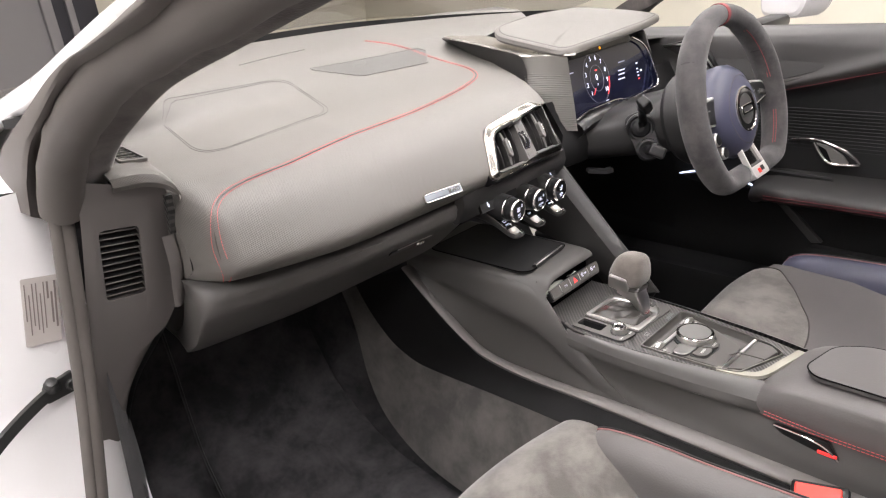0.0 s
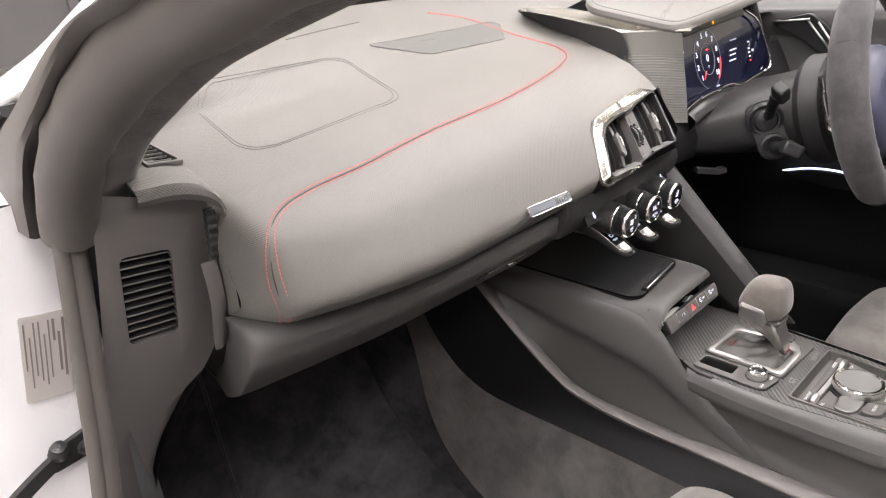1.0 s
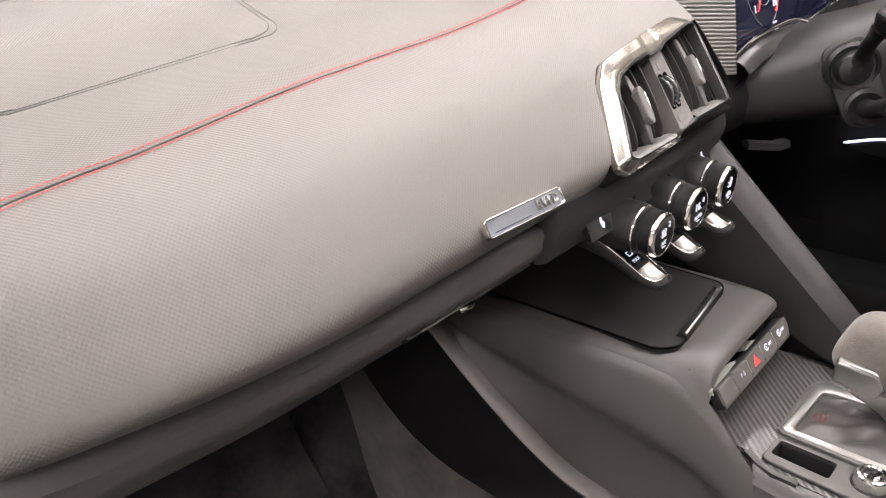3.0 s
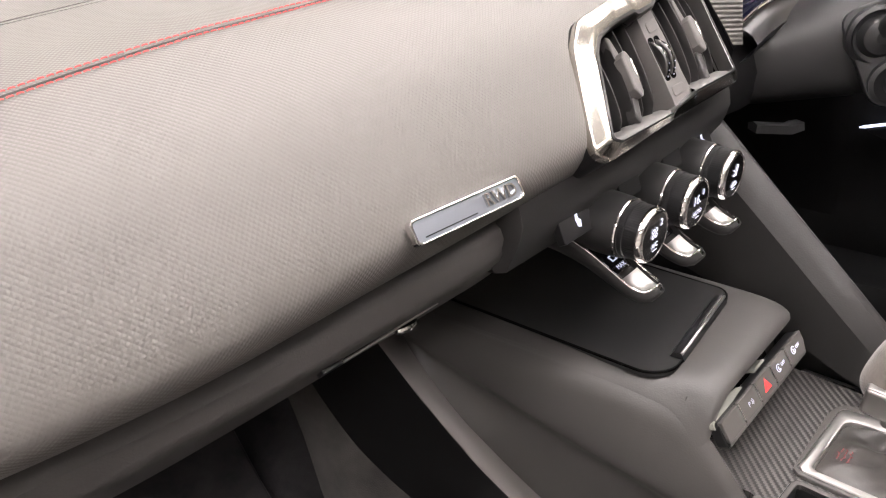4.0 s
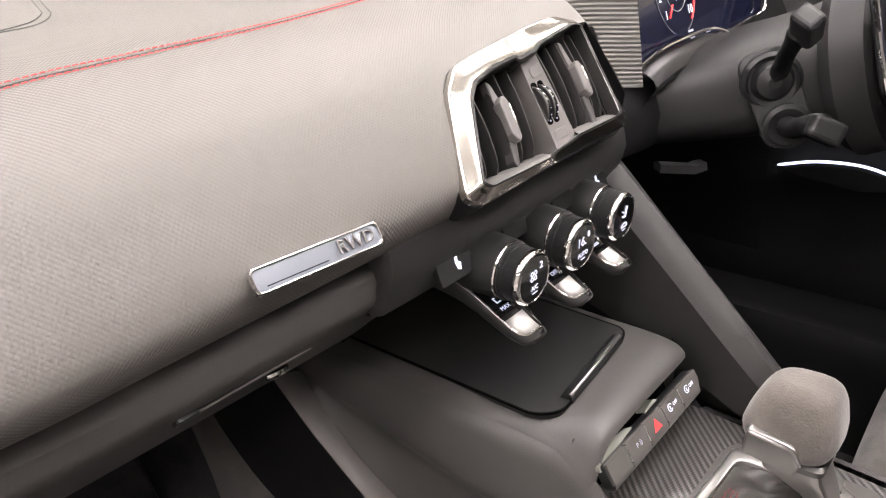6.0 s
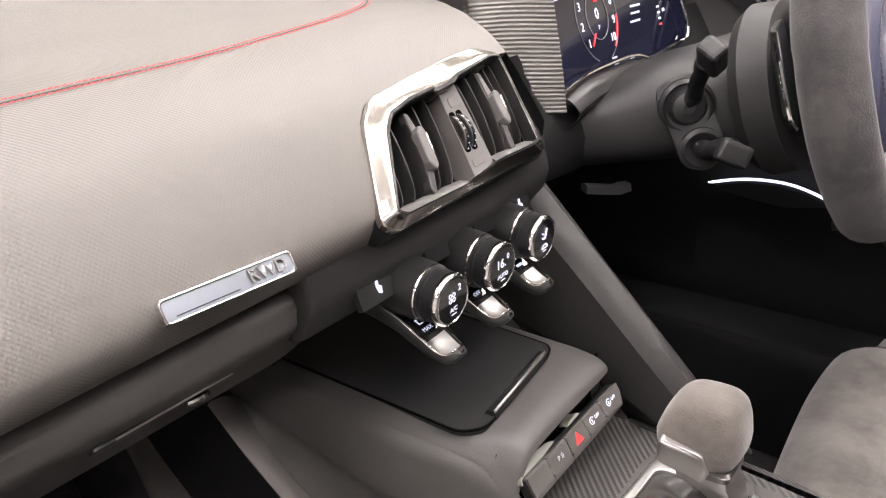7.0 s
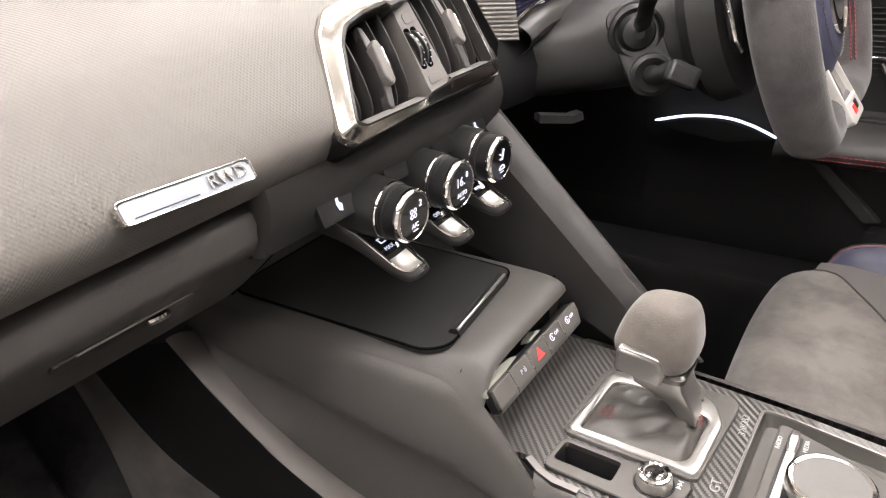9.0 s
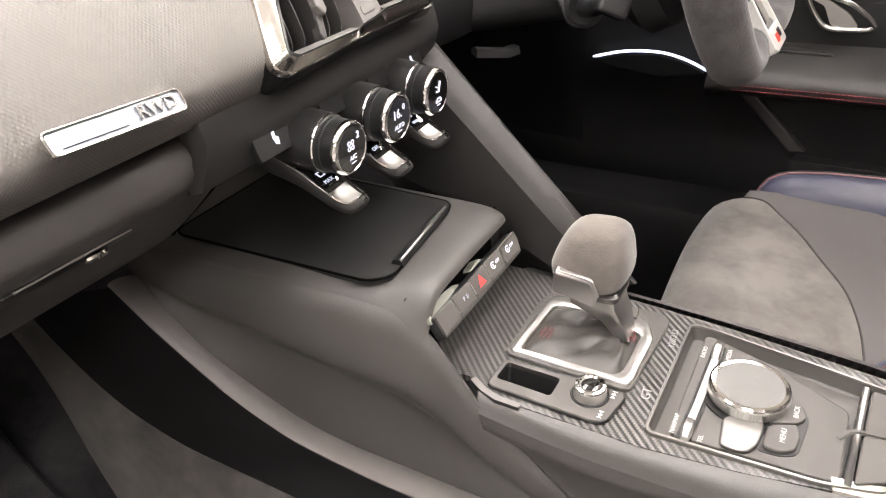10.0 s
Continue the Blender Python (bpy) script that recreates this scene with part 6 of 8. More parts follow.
        rows.append(section(max(q.x * 0.97, 0.0008), max(q.y * 0.97, 0.0008), q.z * 0.975, 0.62 + 0.25 * k / 25, 0.0005 + 0.0036 * max(0.0, (q.z - 0.042) / 0.037), lean))
    bm = grid(rows, close=True)
    bm.verts.ensure_lookup_table()
    bm.faces.new(bm.verts[-48:])
    part("knob", bm, SUEDE_KNOB, g, "grey-brown suede knob")
    bp = basis(m @ Vector((-0.0190, 0.0100, 0.0385)), (0.06, -1, -0.10), (-0.12, 0, 1))
    part("release_button", slab(rounded([(-0.0140, -0.0105), (0.0170, -0.0145), (0.0182, -0.0040), (0.0125, 0.0080), (-0.0140, 0.0085)], 0.003, 4), -0.010, 0.0046, bp, 0.0018), BUTTON_METAL, g, "satin silver release button")
    part("button_brow", tube(catmull([bp @ Vector((-0.0122, 0.0068, 0.0026)), bp @ Vector((-0.0112, 0.0084, 0.0026)), bp @ Vector((0.0098, 0.0086, 0.0034)), bp @ Vector((0.0138, 0.0050, 0.0034)), bp @ Vector((0.0182, -0.0045, 0.0026))], 24), 0.0009, 8), BUTTON_METAL, g, "bright brow over the button")
    park = part("park_button", slab(rounded([(-0.0060, -0.0085), (0.0060, -0.0075), (0.0060, 0.0085), (-0.0050, 0.0085)], 0.002), 0.001, 0.0062, I @ pose(0.0440, 0.0430, 0, 0, 0, 0), 0.0008), TRAY_GREY, g, "small grey push button")
    part("park_mark", slab([(-0.0016, -0.0012), (0.0016, -0.0012), (0, 0.0016)], 0.0062, 0.0064, I @ pose(0.0445, 0.0410, 0), 0, [[(-0.0008, -0.0007), (0.0008, -0.0007), (0, 0.0007)]]), PRINT, park)


def start_plate(Z=0.4235):
    s = thing("control_plate", (-0.052, 0.065, Z), "grey control plate with an open slot and ribbed volume knob", "control panel")
    I = Matrix.Translation((0, 0, Z))
    n = 56
    o = same_count(rounded([(-0.0672, 0.1060), (-0.0385, 0.1045), (-0.0375, 0.0220), (-0.0410, 0.0195), (-0.0660, 0.0245), (-0.0690, 0.0320)], 0.005, 4), n)
    i = same_count(rounded([(-0.0590, 0.1025), (-0.0415, 0.1015), (-0.0420, 0.0628), (-0.0600, 0.0632)], 0.0025, 4), n)
    part("plate", slab(o, -0.0015, 0.0028, I, 0.0008, [i]), TRAY_GREY, s)
    part("plate_edge", tube([(q[0], q[1], Z + 0.0014) for q in o] + [(o[0][0], o[0][1], Z + 0.0014)], 0.0011, 6), SMOOTH, s, "black gap round the plate")
    part("slot_wall", grid([[(q[0] + (q2[0] - q[0]) * 0.0, q[1], Z + z) for q, q2 in zip(i, o)] for z in (0.0026, -0.0060, -0.0170)], close=True), SMOOTH, s, "dark wall of the slot")
    part("slot_floor", slab([(q[0], q[1]) for q in i], -0.0185, -0.0165, I), SMOOTH, s, "dark inside of the slot")
    c = (-0.0480, 0.0405, Z + 0.0025)
    part("knob_seat", lathe([(0.006, 0), (0.0128, 0), (0.0122, 0.0008), (0.006, 0.0008)], c, (0, 0, 1), 48), SMOOTH, s)
    k = part("volume_knob", lathe([(0.004, 0), (0.0108, 0), (0.0110, 0.0006), (0.0104, 0.0070), (0.0098, 0.0080), (0.004, 0.0080)], c, (0, 0, 1), 100, 1, 0.0003), SATIN, s, "finely ribbed silver volume knob")
    part("knob_top", lathe([(0.002, 0.0082), (0.0072, 0.0082), (0.0055, 0.0090), (0.001, 0.0092)], c, (0, 0, 1), 40), GLOSS, k, "gloss black knob top")
    part("knob_rim", lathe([(0.0070, 0.0078), (0.0099, 0.0078), (0.0096, 0.0092), (0.0080, 0.0096), (0.0070, 0.0088)], c, (0, 0, 1), 48), CHROME, k)
    for x, y, f in ((-0.0425, 0.0265, 1), (-0.0615, 0.0290, -1)):
        for dx in (-0.0016, 0.0014):
            part("skip_mark", slab([(x + dx - 0.0012 * f, y - 0.0016), (x + dx + 0.0014 * f, y), (x + dx - 0.0012 * f, y + 0.0016)][::f], 0.0028, 0.0030, I), PRINT, s, "small white skip arrow")
        part("skip_mark", box(x + 0.0034 * f, y, 0.0029, 0.0004, 0.0032, 0.0002, 0, I), PRINT, s)


def media_tray(Z=0.4235):
    t = thing("media_controller", (0, -0.06, Z), "silver rotary media control knob in a grey console tray", "control panel")
    I = Matrix.Translation((0, 0, Z))
    n = len(TRAY)
    cen = Vector((-0.003, -0.068))
    inner = [(cen.x + (q[0] - cen.x) * 0.955, cen.y + (q[1] - cen.y) * 0.965) for q in TRAY]
    part("rim", grid([[(q[0], q[1], Z + z) for q in [(a[0] * (1 - w) + b[0] * w, a[1] * (1 - w) + b[1] * w) for a, b in zip(TRAY, inner)]] for w, z in ((-0.08, -0.001), (-0.08, 0.0012), (0.1, 0.0024), (0.75, 0.0024), (1.0, 0.0010), (1.0, -0.002))], close=True), RIM_METAL, t, "thin bright tray rim")
    wall = grid([[(cen.x + (q[0] - cen.x) * s, cen.y + (q[1] - cen.y) * s, Z + z) for q in inner] for s, z in ((1.0, 0.0012), (0.985, -0.004), (0.965, -0.0085), (0.93, -0.0098), (0.4, -0.0098), (0.01, -0.0098))], close=True)
    part("floor", wall, TRAY_GREY, t, "matt grey tray floor")
    panel = rounded([(-0.0575, -0.0125), (0.0440, -0.0140), (0.0450, -0.0185), (0.0300, -0.0620), (0.0060, -0.1060), (-0.0545, -0.1035)], 0.005, 4)
    part("raised_panel", slab([(q[0], q[1]) for q in panel], -0.0098, 0.0010, I, 0.0012), TRAY_GREY, t, "grey raised control panel")
    # rocker bar with two toggles
    bar = catmull([(-0.0600, -0.0205, 0), (-0.030, -0.0228, 0), (0.0, -0.0238, 0), (0.036, -0.0250, 0)], 20)
    part("toggle_well", sweep([q + Vector((0, 0, Z + 0.0010)) for q in bar], [(-0.0048, -0.001), (-0.0044, 0.0007), (0.0044, 0.0007), (0.0048, -0.001)], (0, 0, 1)), SMOOTH, t, "dark base of the toggle bar")
    part("toggle_bar", sweep([q + Vector((0, 0, Z + 0.0020)) for q in bar[2:-1]], [(-0.0028, -0.001), (-0.0022, 0.0012), (0.0022, 0.0012), (0.0028, -0.001)], (0, 0, 1)), SATIN, t, "bright bar between the toggles")
    for x1, x2, y in ((-0.0610, -0.0440, -0.0218), (0.0180, 0.0370, -0.0245)):
        rows = []
        for k in range(9):
            f = k / 8
            h = 0.0028 + 0.0042 * math.sin(math.pi * (0.15 + 0.7 * (f if x1 > 0 else 1 - f)))
            w = 0.0034 * (0.55 + 0.45 * math.sin(math.pi * (0.08 + 0.84 * f)))
            rows.append([(x1 + (x2 - x1) * f, y + a * w, Z + 0.001 + b * h) for a, b in ((-1, 0), (-0.95, 0.7), (-0.6, 1), (0.6, 1), (0.95, 0.7), (1, 0))])
        bm = grid(rows)
        bm.verts.ensure_lookup_table()
        bm.faces.new(bm.verts[:6][::-1])
        bm.faces.new(bm.verts[-6:])
        part("toggle", bm, SATIN, t, "small silver toggle switch")
    c = (-0.0070, -0.0490, Z + 0.0010)
    part("knob_base", lathe([(0.01, -0.002), (0.0285, -0.002), (0.0275, 0.0012), (0.01, 0.0012)], c, (0, 0, 1), 64), SMOOTH, t)
    k = part("rotary_knob", lathe([(0.018, 0.0010), (0.0228, 0.0010), (0.0240, 0.0026), (0.0243, 0.0085), (0.0238, 0.0096), (0.018, 0.0096)], c, (0, 0, 1), 200, 1, 0.00022), SATIN, t, "ribbed silver rotary knob")
    part("top_ring", lathe([(0.018, 0.0096), (0.0240, 0.0094), (0.0238, 0.0108), (0.0226, 0.0116), (0.0212, 0.0114), (0.018, 0.0110)], c, (0, 0, 1), 72), CHROME, k, "polished ring")
    part("touch_top", lathe([(0.002, 0.0108), (0.0213, 0.0108), (0.0208, 0.0113), (0.002, 0.0115)], c, (0, 0, 1), 72), PALE_TOP, k, "pale touch-sensitive top")
    sc = rounded([(-0.0330, -0.0385), (-0.0560, -0.0405), (-0.0565, -0.0500), (-0.0548, -0.0560), (-0.0480, -0.0605), (-0.0270, -0.0625), (-0.0240, -0.0500)], 0.004, 4)
    part("menu_scoop", slab([(q[0], q[1]) for q in sc], 0.0005, 0.0038, I, 0.0012), SCOOP, t, "satin metal scoop key")
    part("menu_key", slab(rounded([(-0.0465, -0.0625), (-0.0275, -0.0640), (-0.0210, -0.0790), (-0.0300, -0.0815), (-0.0425, -0.0800), (-0.0475, -0.0720)], 0.003, 4), 0.0005, 0.0040, I, 0.0010), TRAY_GREY, t, "grey key")
    part("back_key", slab(rounded([(-0.0265, -0.0640), (-0.0060, -0.0670), (0.0010, -0.0725), (-0.0020, -0.0790), (-0.0130, -0.0835), (-0.0200, -0.0795)], 0.003, 4), 0.0005, 0.0040, I, 0.0010), TRAY_GREY, t, "grey key")
    part("key_gap", slab(rounded([(-0.0495, -0.0600), (-0.0050, -0.0640), (0.0030, -0.0725), (-0.0010, -0.0805), (-0.0130, -0.0852), (-0.0310, -0.0832), (-0.0440, -0.0815), (-0.0490, -0.0730)], 0.004, 4), 0.0004, 0.0016, I, 0.0003), SMOOTH, t, "dark gap round the keys")
    part("far_key", slab(rounded([(0.0215, -0.0360), (0.0250, -0.0400), (0.0220, -0.0580), (0.0170, -0.0640), (0.0150, -0.0600)], 0.002, 4), 0.0005, 0.0036, I, 0.0010), SCOOP, t, "satin metal key behind the knob")
    for text, x, y, z in (("NAV/MAP", -0.0480, -0.0135, 0.0011), ("TEL", -0.0540, -0.0300, 0.0011), ("RADIO", 0.0260, -0.0165, 0.0011), ("MEDIA", 0.0300, -0.0320, 0.0011)):
        part("key_words", words(text, 0.0040, I @ pose(x, y, z, 0, 0, 0), 0.0001), PRINT, t, "white printed key words")
    part("key_words", words("MENU", 0.0044, I @ pose(-0.0340, -0.0725, 0.0041, 0, 0, 0), 0.0001), PRINT, t)
    part("key_words", words("BACK", 0.0042, I @ pose(-0.0110, -0.0775, 0.0041, 0, 0, 0), 0.0001), PRINT, t)
    arrow = [(-0.0070, -0.0690), (-0.0025, -0.0690), (-0.0015, -0.0705), (-0.0025, -0.0722), (-0.0060, -0.0722)]
    part("key_mark", tube([(x, y, Z + 0.0042) for x, y in arrow], 0.0003, 5), PRINT, t, "white printed back arrow")
    # bright strip and smooth keys at the end of the tray
    part("end_strip", sweep([(-0.0560, -0.1070, Z + 0.0015), (0.0310, -0.1140, Z + 0.0015)], [(-0.0022, -0.006), (-0.0018, 0.0016), (0.0018, 0.0016), (0.0022, -0.006)], (0, 0, 1)), SATIN, t, "satin silver strip across the tray")
    part("end_key", slab(rounded([(-0.0530, -0.1100), (-0.0120, -0.1135), (-0.0100, -0.1400), (-0.0420, -0.1290)], 0.003), -0.006, 0.0026, I, 0.0012), TRAY_GREY, t, "smooth grey key")
    part("end_key", slab(rounded([(-0.0100, -0.1137), (0.0300, -0.1170), (0.0270, -0.1360), (0.0180, -0.1470), (-0.0080, -0.1405)], 0.003), -0.006, 0.0026, I, 0.0012), TRAY_GREY, t, "smooth grey key")
    part("key_seam", sweep(catmull([(-0.0200, -0.1010, Z + 0.0012), (-0.0130, -0.1075, Z + 0.0034), (-0.0105, -0.1200, Z + 0.0030), (-0.0090, -0.1400, Z + 0.0030)], 12), [(-0.0016, -0.001), (-0.0010, 0.0008), (0.0010, 0.0008), (0.0016, -0.001)], (0, 0, 1)), TRAY_GREY, t, "raised rib between the end keys")


def armrest():
    a = thing("armrest", (0, -0.35, 0.40), "dark grey padded console armrest with red stitching", "armrest")
    curves = []
    for y, zt, w in ((-0.148, 0.4225, 0.066), (-0.163, 0.430, 0.0765), (-0.19, 0.437, 0.080), (-0.24, 0.440, 0.081), (-0.35, 0.443, 0.083), (-0.6, 0.446, 0.086)):
        curves.append([(-w - 0.001, y, 0.395), (-w - 0.002, y, 0.408), (-w + 0.003, y - 0.002, zt - 0.008), (-w + 0.016, y - 0.006, zt), (0, y - 0.018, zt + 0.001), (w - 0.03, y - 0.022, zt), (w - 0.018, y - 0.022, zt - 0.010), (w - 0.015, y - 0.02, 0.38)])
    part("pad", loft(curves, 60, 40), LEATHER_GREY, a)
    lid = rounded([(-0.047, -0.205), (-0.030, -0.192), (0.030, -0.206), (0.050, -0.24), (0.055, -0.55), (-0.062, -0.55)], 0.014, 5)
    m = basis((0, 0, 0.4440), (1, 0, 0), (0, 1, -0.02))
    part("lid", slab([(q[0], q[1]) for q in lid], -0.006, 0.0005, m, 0.0008), LEATHER_GREY, a, "flush grey leather lid")
    gap = [m @ Vector((q[0], q[1], -0.0002)) for q in lid]
    part("lid_gap", tube(gap + [gap[0]], 0.0010, 6), VOID, a, "dark gap round the lid")
    for dz in (0.0, 0.004):
        part("red_stitching", stitches([(-0.0835 - dz * 0.1, -0.168, 0.4055 - dz), (-0.0845, -0.23, 0.402 - dz), (-0.0865, -0.40, 0.402 - dz)], (-1, 0, 0.1), 0.0030, 0.0014, 0.0004, 0.0006), RED, a, "row of red thread stitches")
    part("pull_recess", slab(rounded([(-0.0, 0.002), (0.060, 0.004), (0.072, -0.016), (0.045, -0.012), (0.012, -0.006)], 0.003), -0.004, 0.001, basis((-0.0845, -0.178, 0.390), (0, -1, 0), (0, 0, 1)), 0.0006), SMOOTH, a, "dark pull recess")
    part("pull_edge", tube(catmull([(-0.0850, -0.180, 0.3925), (-0.086, -0.215, 0.391), (-0.086, -0.235, 0.386), (-0.086, -0.25, 0.375)], 20), 0.0011, 8), CHROME, a, "bright edge of the pull")
    part("red_lamp", box(-0.086, -0.238, 0.3790, 0.002, 0.020, 0.004, 0.0008), LIT_RED, a, "small red reflector")


console()
switch_bar()
shifter()
start_plate()
media_tray()
armrest()


# ---- the driver's side ----
def driver_dash(d):
    n = 97
    right = right_border(n)
    edge = [Vector((right[j], dash_line(round(right[j], 3), n)[j].y, dash_line(round(right[j], 3), n)[j].z)) for j in range(8, 78, 2)]
    part("right_edge", grid([[q, q + Vector((0.004, 0.002, -0.003)), q + Vector((0.006, 0.006, -0.02)), q + Vector((0.004, 0.02, -0.10))] for q in edge]), SOFT_DARK, d, "dark turned-down edge of the padding")
    a = [(0.20, 0.36, 0.742), (0.20, 0.42, 0.750), (0.215, 0.50, 0.760), (0.25, 0.60, 0.772), (0.30, 0.68, 0.782), (0.33, 0.76, 0.787)]
    c = [(0.45, 0.33, 0.742), (0.45, 0.40, 0.748), (0.45, 0.48, 0.756), (0.45, 0.54, 0.765), (0.45, 0.60, 0.772), (0.45, 0.66, 0.78)]
    e = [(0.60, 0.30, 0.735), (0.60, 0.36, 0.742), (0.60, 0.42, 0.75), (0.60, 0.48, 0.76), (0.60, 0.54, 0.775), (0.60, 0.60, 0.785)]
    part("driver_top", loft([a, c, e], 30, 24), SOFT_DARK, d, "black upper dashboard by the wheel")
    # lower driver's panel, under the instruments
    rows = []
    for x in [0.098 + 0.48 * k / 20 for k in range(21)]:
        dip = 0.03 * max(0.0, (0.18 - x) / 0.08)
        rows.append(catmull([(x, 0.285, 0.690), (x, 0.262 + dip, 0.655), (x, 0.245 + dip, 0.62), (x, 0.245 + dip, 0.595), (x, 0.262 + dip, 0.575), (x, 0.34, 0.565), (x, 0.5, 0.56)], 22))
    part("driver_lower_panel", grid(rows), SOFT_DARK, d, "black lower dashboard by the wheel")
    part("bonnet_lever", sweep([(0.185, 0.235, 0.5690), (0.208, 0.214, 0.5640), (0.220, 0.210, 0.5645)], [(-0.010, -0.004), (-0.012, 0.001), (-0.004, 0.004), (0.004, 0.003), (0.005, -0.004)], (0, 0, 1)), SMOOTH, d, "small black pull lever under the dashboard")
    # outer air vent
    m = basis((0.560, 0.25, 0.70), (0, -1, 0), (0, 0, 1))
    o = rounded([(-0.045, 0.022), (0.02, 0.036), (0.052, 0.012), (0.083, -0.038), (0.05, -0.036), (0.01, -0.004)], 0.008, 4)
    v = part("side_vent", slab(o, -0.012, 0.001, m, 0.001), SMOOTH, d, "black side air vent beside the door")
    for k, (a, b) in enumerate((((-0.040, 0.022), (0.02, 0.027)), ((0.018, 0.024), (0.064, -0.030)), ((0.034, 0.022), (0.074, -0.030)))):
        part("vane", tube([m @ Vector((a[0], a[1], 0.002)), m @ Vector((b[0], b[1], 0.002))], 0.0018, 8), SATIN, v, "bright vane edge")


def binnacle():
    b = thing("instrument_cluster", (0.30, 0.28, 0.66), "digital instrument display under a hooded carbon fibre surround", "instrument cluster")
    m = basis((0.27, 0.268, 0.70), (1, 0, 0), (0, 0.25, 0.968))
    out = rounded([(-0.0965, -0.047), (-0.060, -0.043), (0.024, -0.041), (0.065, -0.047), (0.150, -0.047), (0.195, -0.044), (0.214, -0.02), (0.207, 0.020), (0.175, 0.052), (0.130, 0.066), (-0.070, 0.062), (-0.086, 0.04)], 0.006, 3)
    part("display", slab([(q[0], q[1]) for q in out], -0.004, 0.0, m), SCREEN, b, "dark blue lit display")
    # rev counter: ring, scale and needle
    cx, cy, r = 0.002, 0.0090, 0.0405

    def arc(radius, a0, a1, n=40):
        return [m @ Vector((cx + radius * 0.98 * math.cos(radians(a0 + (a1 - a0) * k / (n - 1))), cy + radius * 1.08 * math.sin(radians(a0 + (a1 - a0) * k / (n - 1))), 0.0006)) for k in range(n)]

    part("dial_ring", tube(arc(r, 250, -70), 0.0003, 5), PRINT_GREY, b, "thin lit gauge ring")
    part("dial_ring", tube(arc(r * 0.52, 0, 360), 0.0004, 5), PRINT_GREY, b)
    part("red_zone", tube(arc(r * 0.97, -5, -50, 14), 0.0009, 5), LIT_RED, b, "red end of the scale")
    part("needle", tube([m @ Vector((cx - 0.010, cy - 0.016, 0.0008)), m @ Vector((cx - 0.019, cy - 0.0265, 0.0008))], 0.0007, 5), LIT_RED, b, "lit red needle")
    for k in range(1, 11):
        w = radians(222 - 264 * (k - 1) / 9)
        part("numeral", words(str(k), 0.0112, m @ pose(cx + r * 0.80 * math.cos(w), cy + r * 0.88 * math.sin(w), 0.0005), 0.0001), LIT_BRIGHT, b)
    part("numeral", words("0", 0.0145, m @ pose(cx, cy + 0.001, 0.0005), 0.0001), LIT_BRIGHT, b)
    part("numeral", words("P", 0.006, m @ pose(cx, cy - 0.0115, 0.0005), 0.0001), LIT, b)
    part("red_mark", box(cx + 0.002, cy + 0.0135, 0.0005, 0.007, 0.0022, 0.0004, 0, m), LIT_RED, b)
    for x, y, w, mat in ((0.092, 0.0273, 0.030, LIT), (0.0865, 0.0129, 0.032, LIT_BRIGHT), (0.0835, 0.0060, 0.028, LIT_BRIGHT), (0.0805, -0.0020, 0.032, LIT_BRIGHT), (0.058, -0.036, 0.014, LIT), (-0.088, -0.036, 0.004, LIT), (-0.032, -0.036, 0.014, LIT), (0.020, -0.030, 0.014, LIT), (-0.070, 0.034, 0.020, LIT), (-0.030, -0.042, 0.016, LIT), (0.022, -0.037, 0.012, LIT)):
        part("text_bar", box(x, y - 0.004, 0.0004, w * 0.72, 0.0020, 0.0004, 0, m), LIT if mat is LIT_BRIGHT else LIT_DIM, b, "small line of lit text, as a bar")
    for k in range(5):
        part("level_mark", box(0.141 + 0.002 * (k == 0), 0.012 - 0.0062 * k - 0.004 * (k > 0), 0.0004, 0.0060, 0.0022, 0.0004, 0, m), LIT if k < 4 else LIT_RED, b)
    part("level_mark", box(0.154, -0.0030, 0.0004, 0.006, 0.0035, 0.0004, 0, m), LIT, b)
    ringl = [m @ Vector((-0.094 + 0.012 * math.cos(radians(w)), 0.008 + 0.028 * math.sin(radians(w)), 0.0006)) for w in range(-80, 81, 10)]
    part("dial_ring", tube(ringl, 0.0004, 5), LIT_DIM, b)
    part("warning_lamp", lathe([(0.0005, 0), (0.0026, 0), (0.0026, 0.0006), (0.0005, 0.0008)], m @ Vector((0.016, 0.0575, 0.0102)), m.to_3x3() @ Vector((0, 0, 1)), 16), LIT_AMBER, b, "small lit amber warning lamp")
    part("brow", slab(rounded([(-0.075, 0.050), (0.125, 0.0545), (0.120, 0.074), (-0.075, 0.072)], 0.003), 0.001, 0.010, m, 0.002), SMOOTH, b, "black brow over the display")
    low = [(-0.094, -0.050, 0.003), (-0.062, -0.043, 0.006), (-0.02, -0.0405, 0.008), (0.028, -0.0405, 0.010), (0.050, -0.046, 0.014), (0.066, -0.058, 0.020)]
    part("chrome_edge", tube(catmull([m @ (Vector(p) + Vector((0, 0.0035, 0.004))) for p in low], 30), 0.0016, 8), CHROME, b, "bright lower edge")
    part("chrome_edge", tube(catmull([m @ Vector(p) for p in [(0.068, -0.048, 0.010), (0.1165, -0.0447, 0.007), (0.1611, -0.0425, 0.006), (0.190, -0.0405, 0.006), (0.2000, -0.030, 0.006), (0.1927, 0.0045, 0.006), (0.1746, 0.0399, 0.006), (0.1362, 0.0604, 0.006)]], 40), 0.0018, 8), CHROME, b, "bright edge round the display")
    lo2 = [m @ Vector(p) for p in low]
    part("lower_hood", loft([lo2, [q + Vector((0, -0.012, -0.006)) for q in lo2], [q + Vector((0, -0.014, -0.02)) for q in lo2], [q + Vector((0, 0.03, -0.05)) for q in lo2]], 24, 12), SMOOTH, b, "black arched lip under the display")
    # carbon side wall, ribbed lengthwise, its shoulder and the dark panel before it
    rows = []
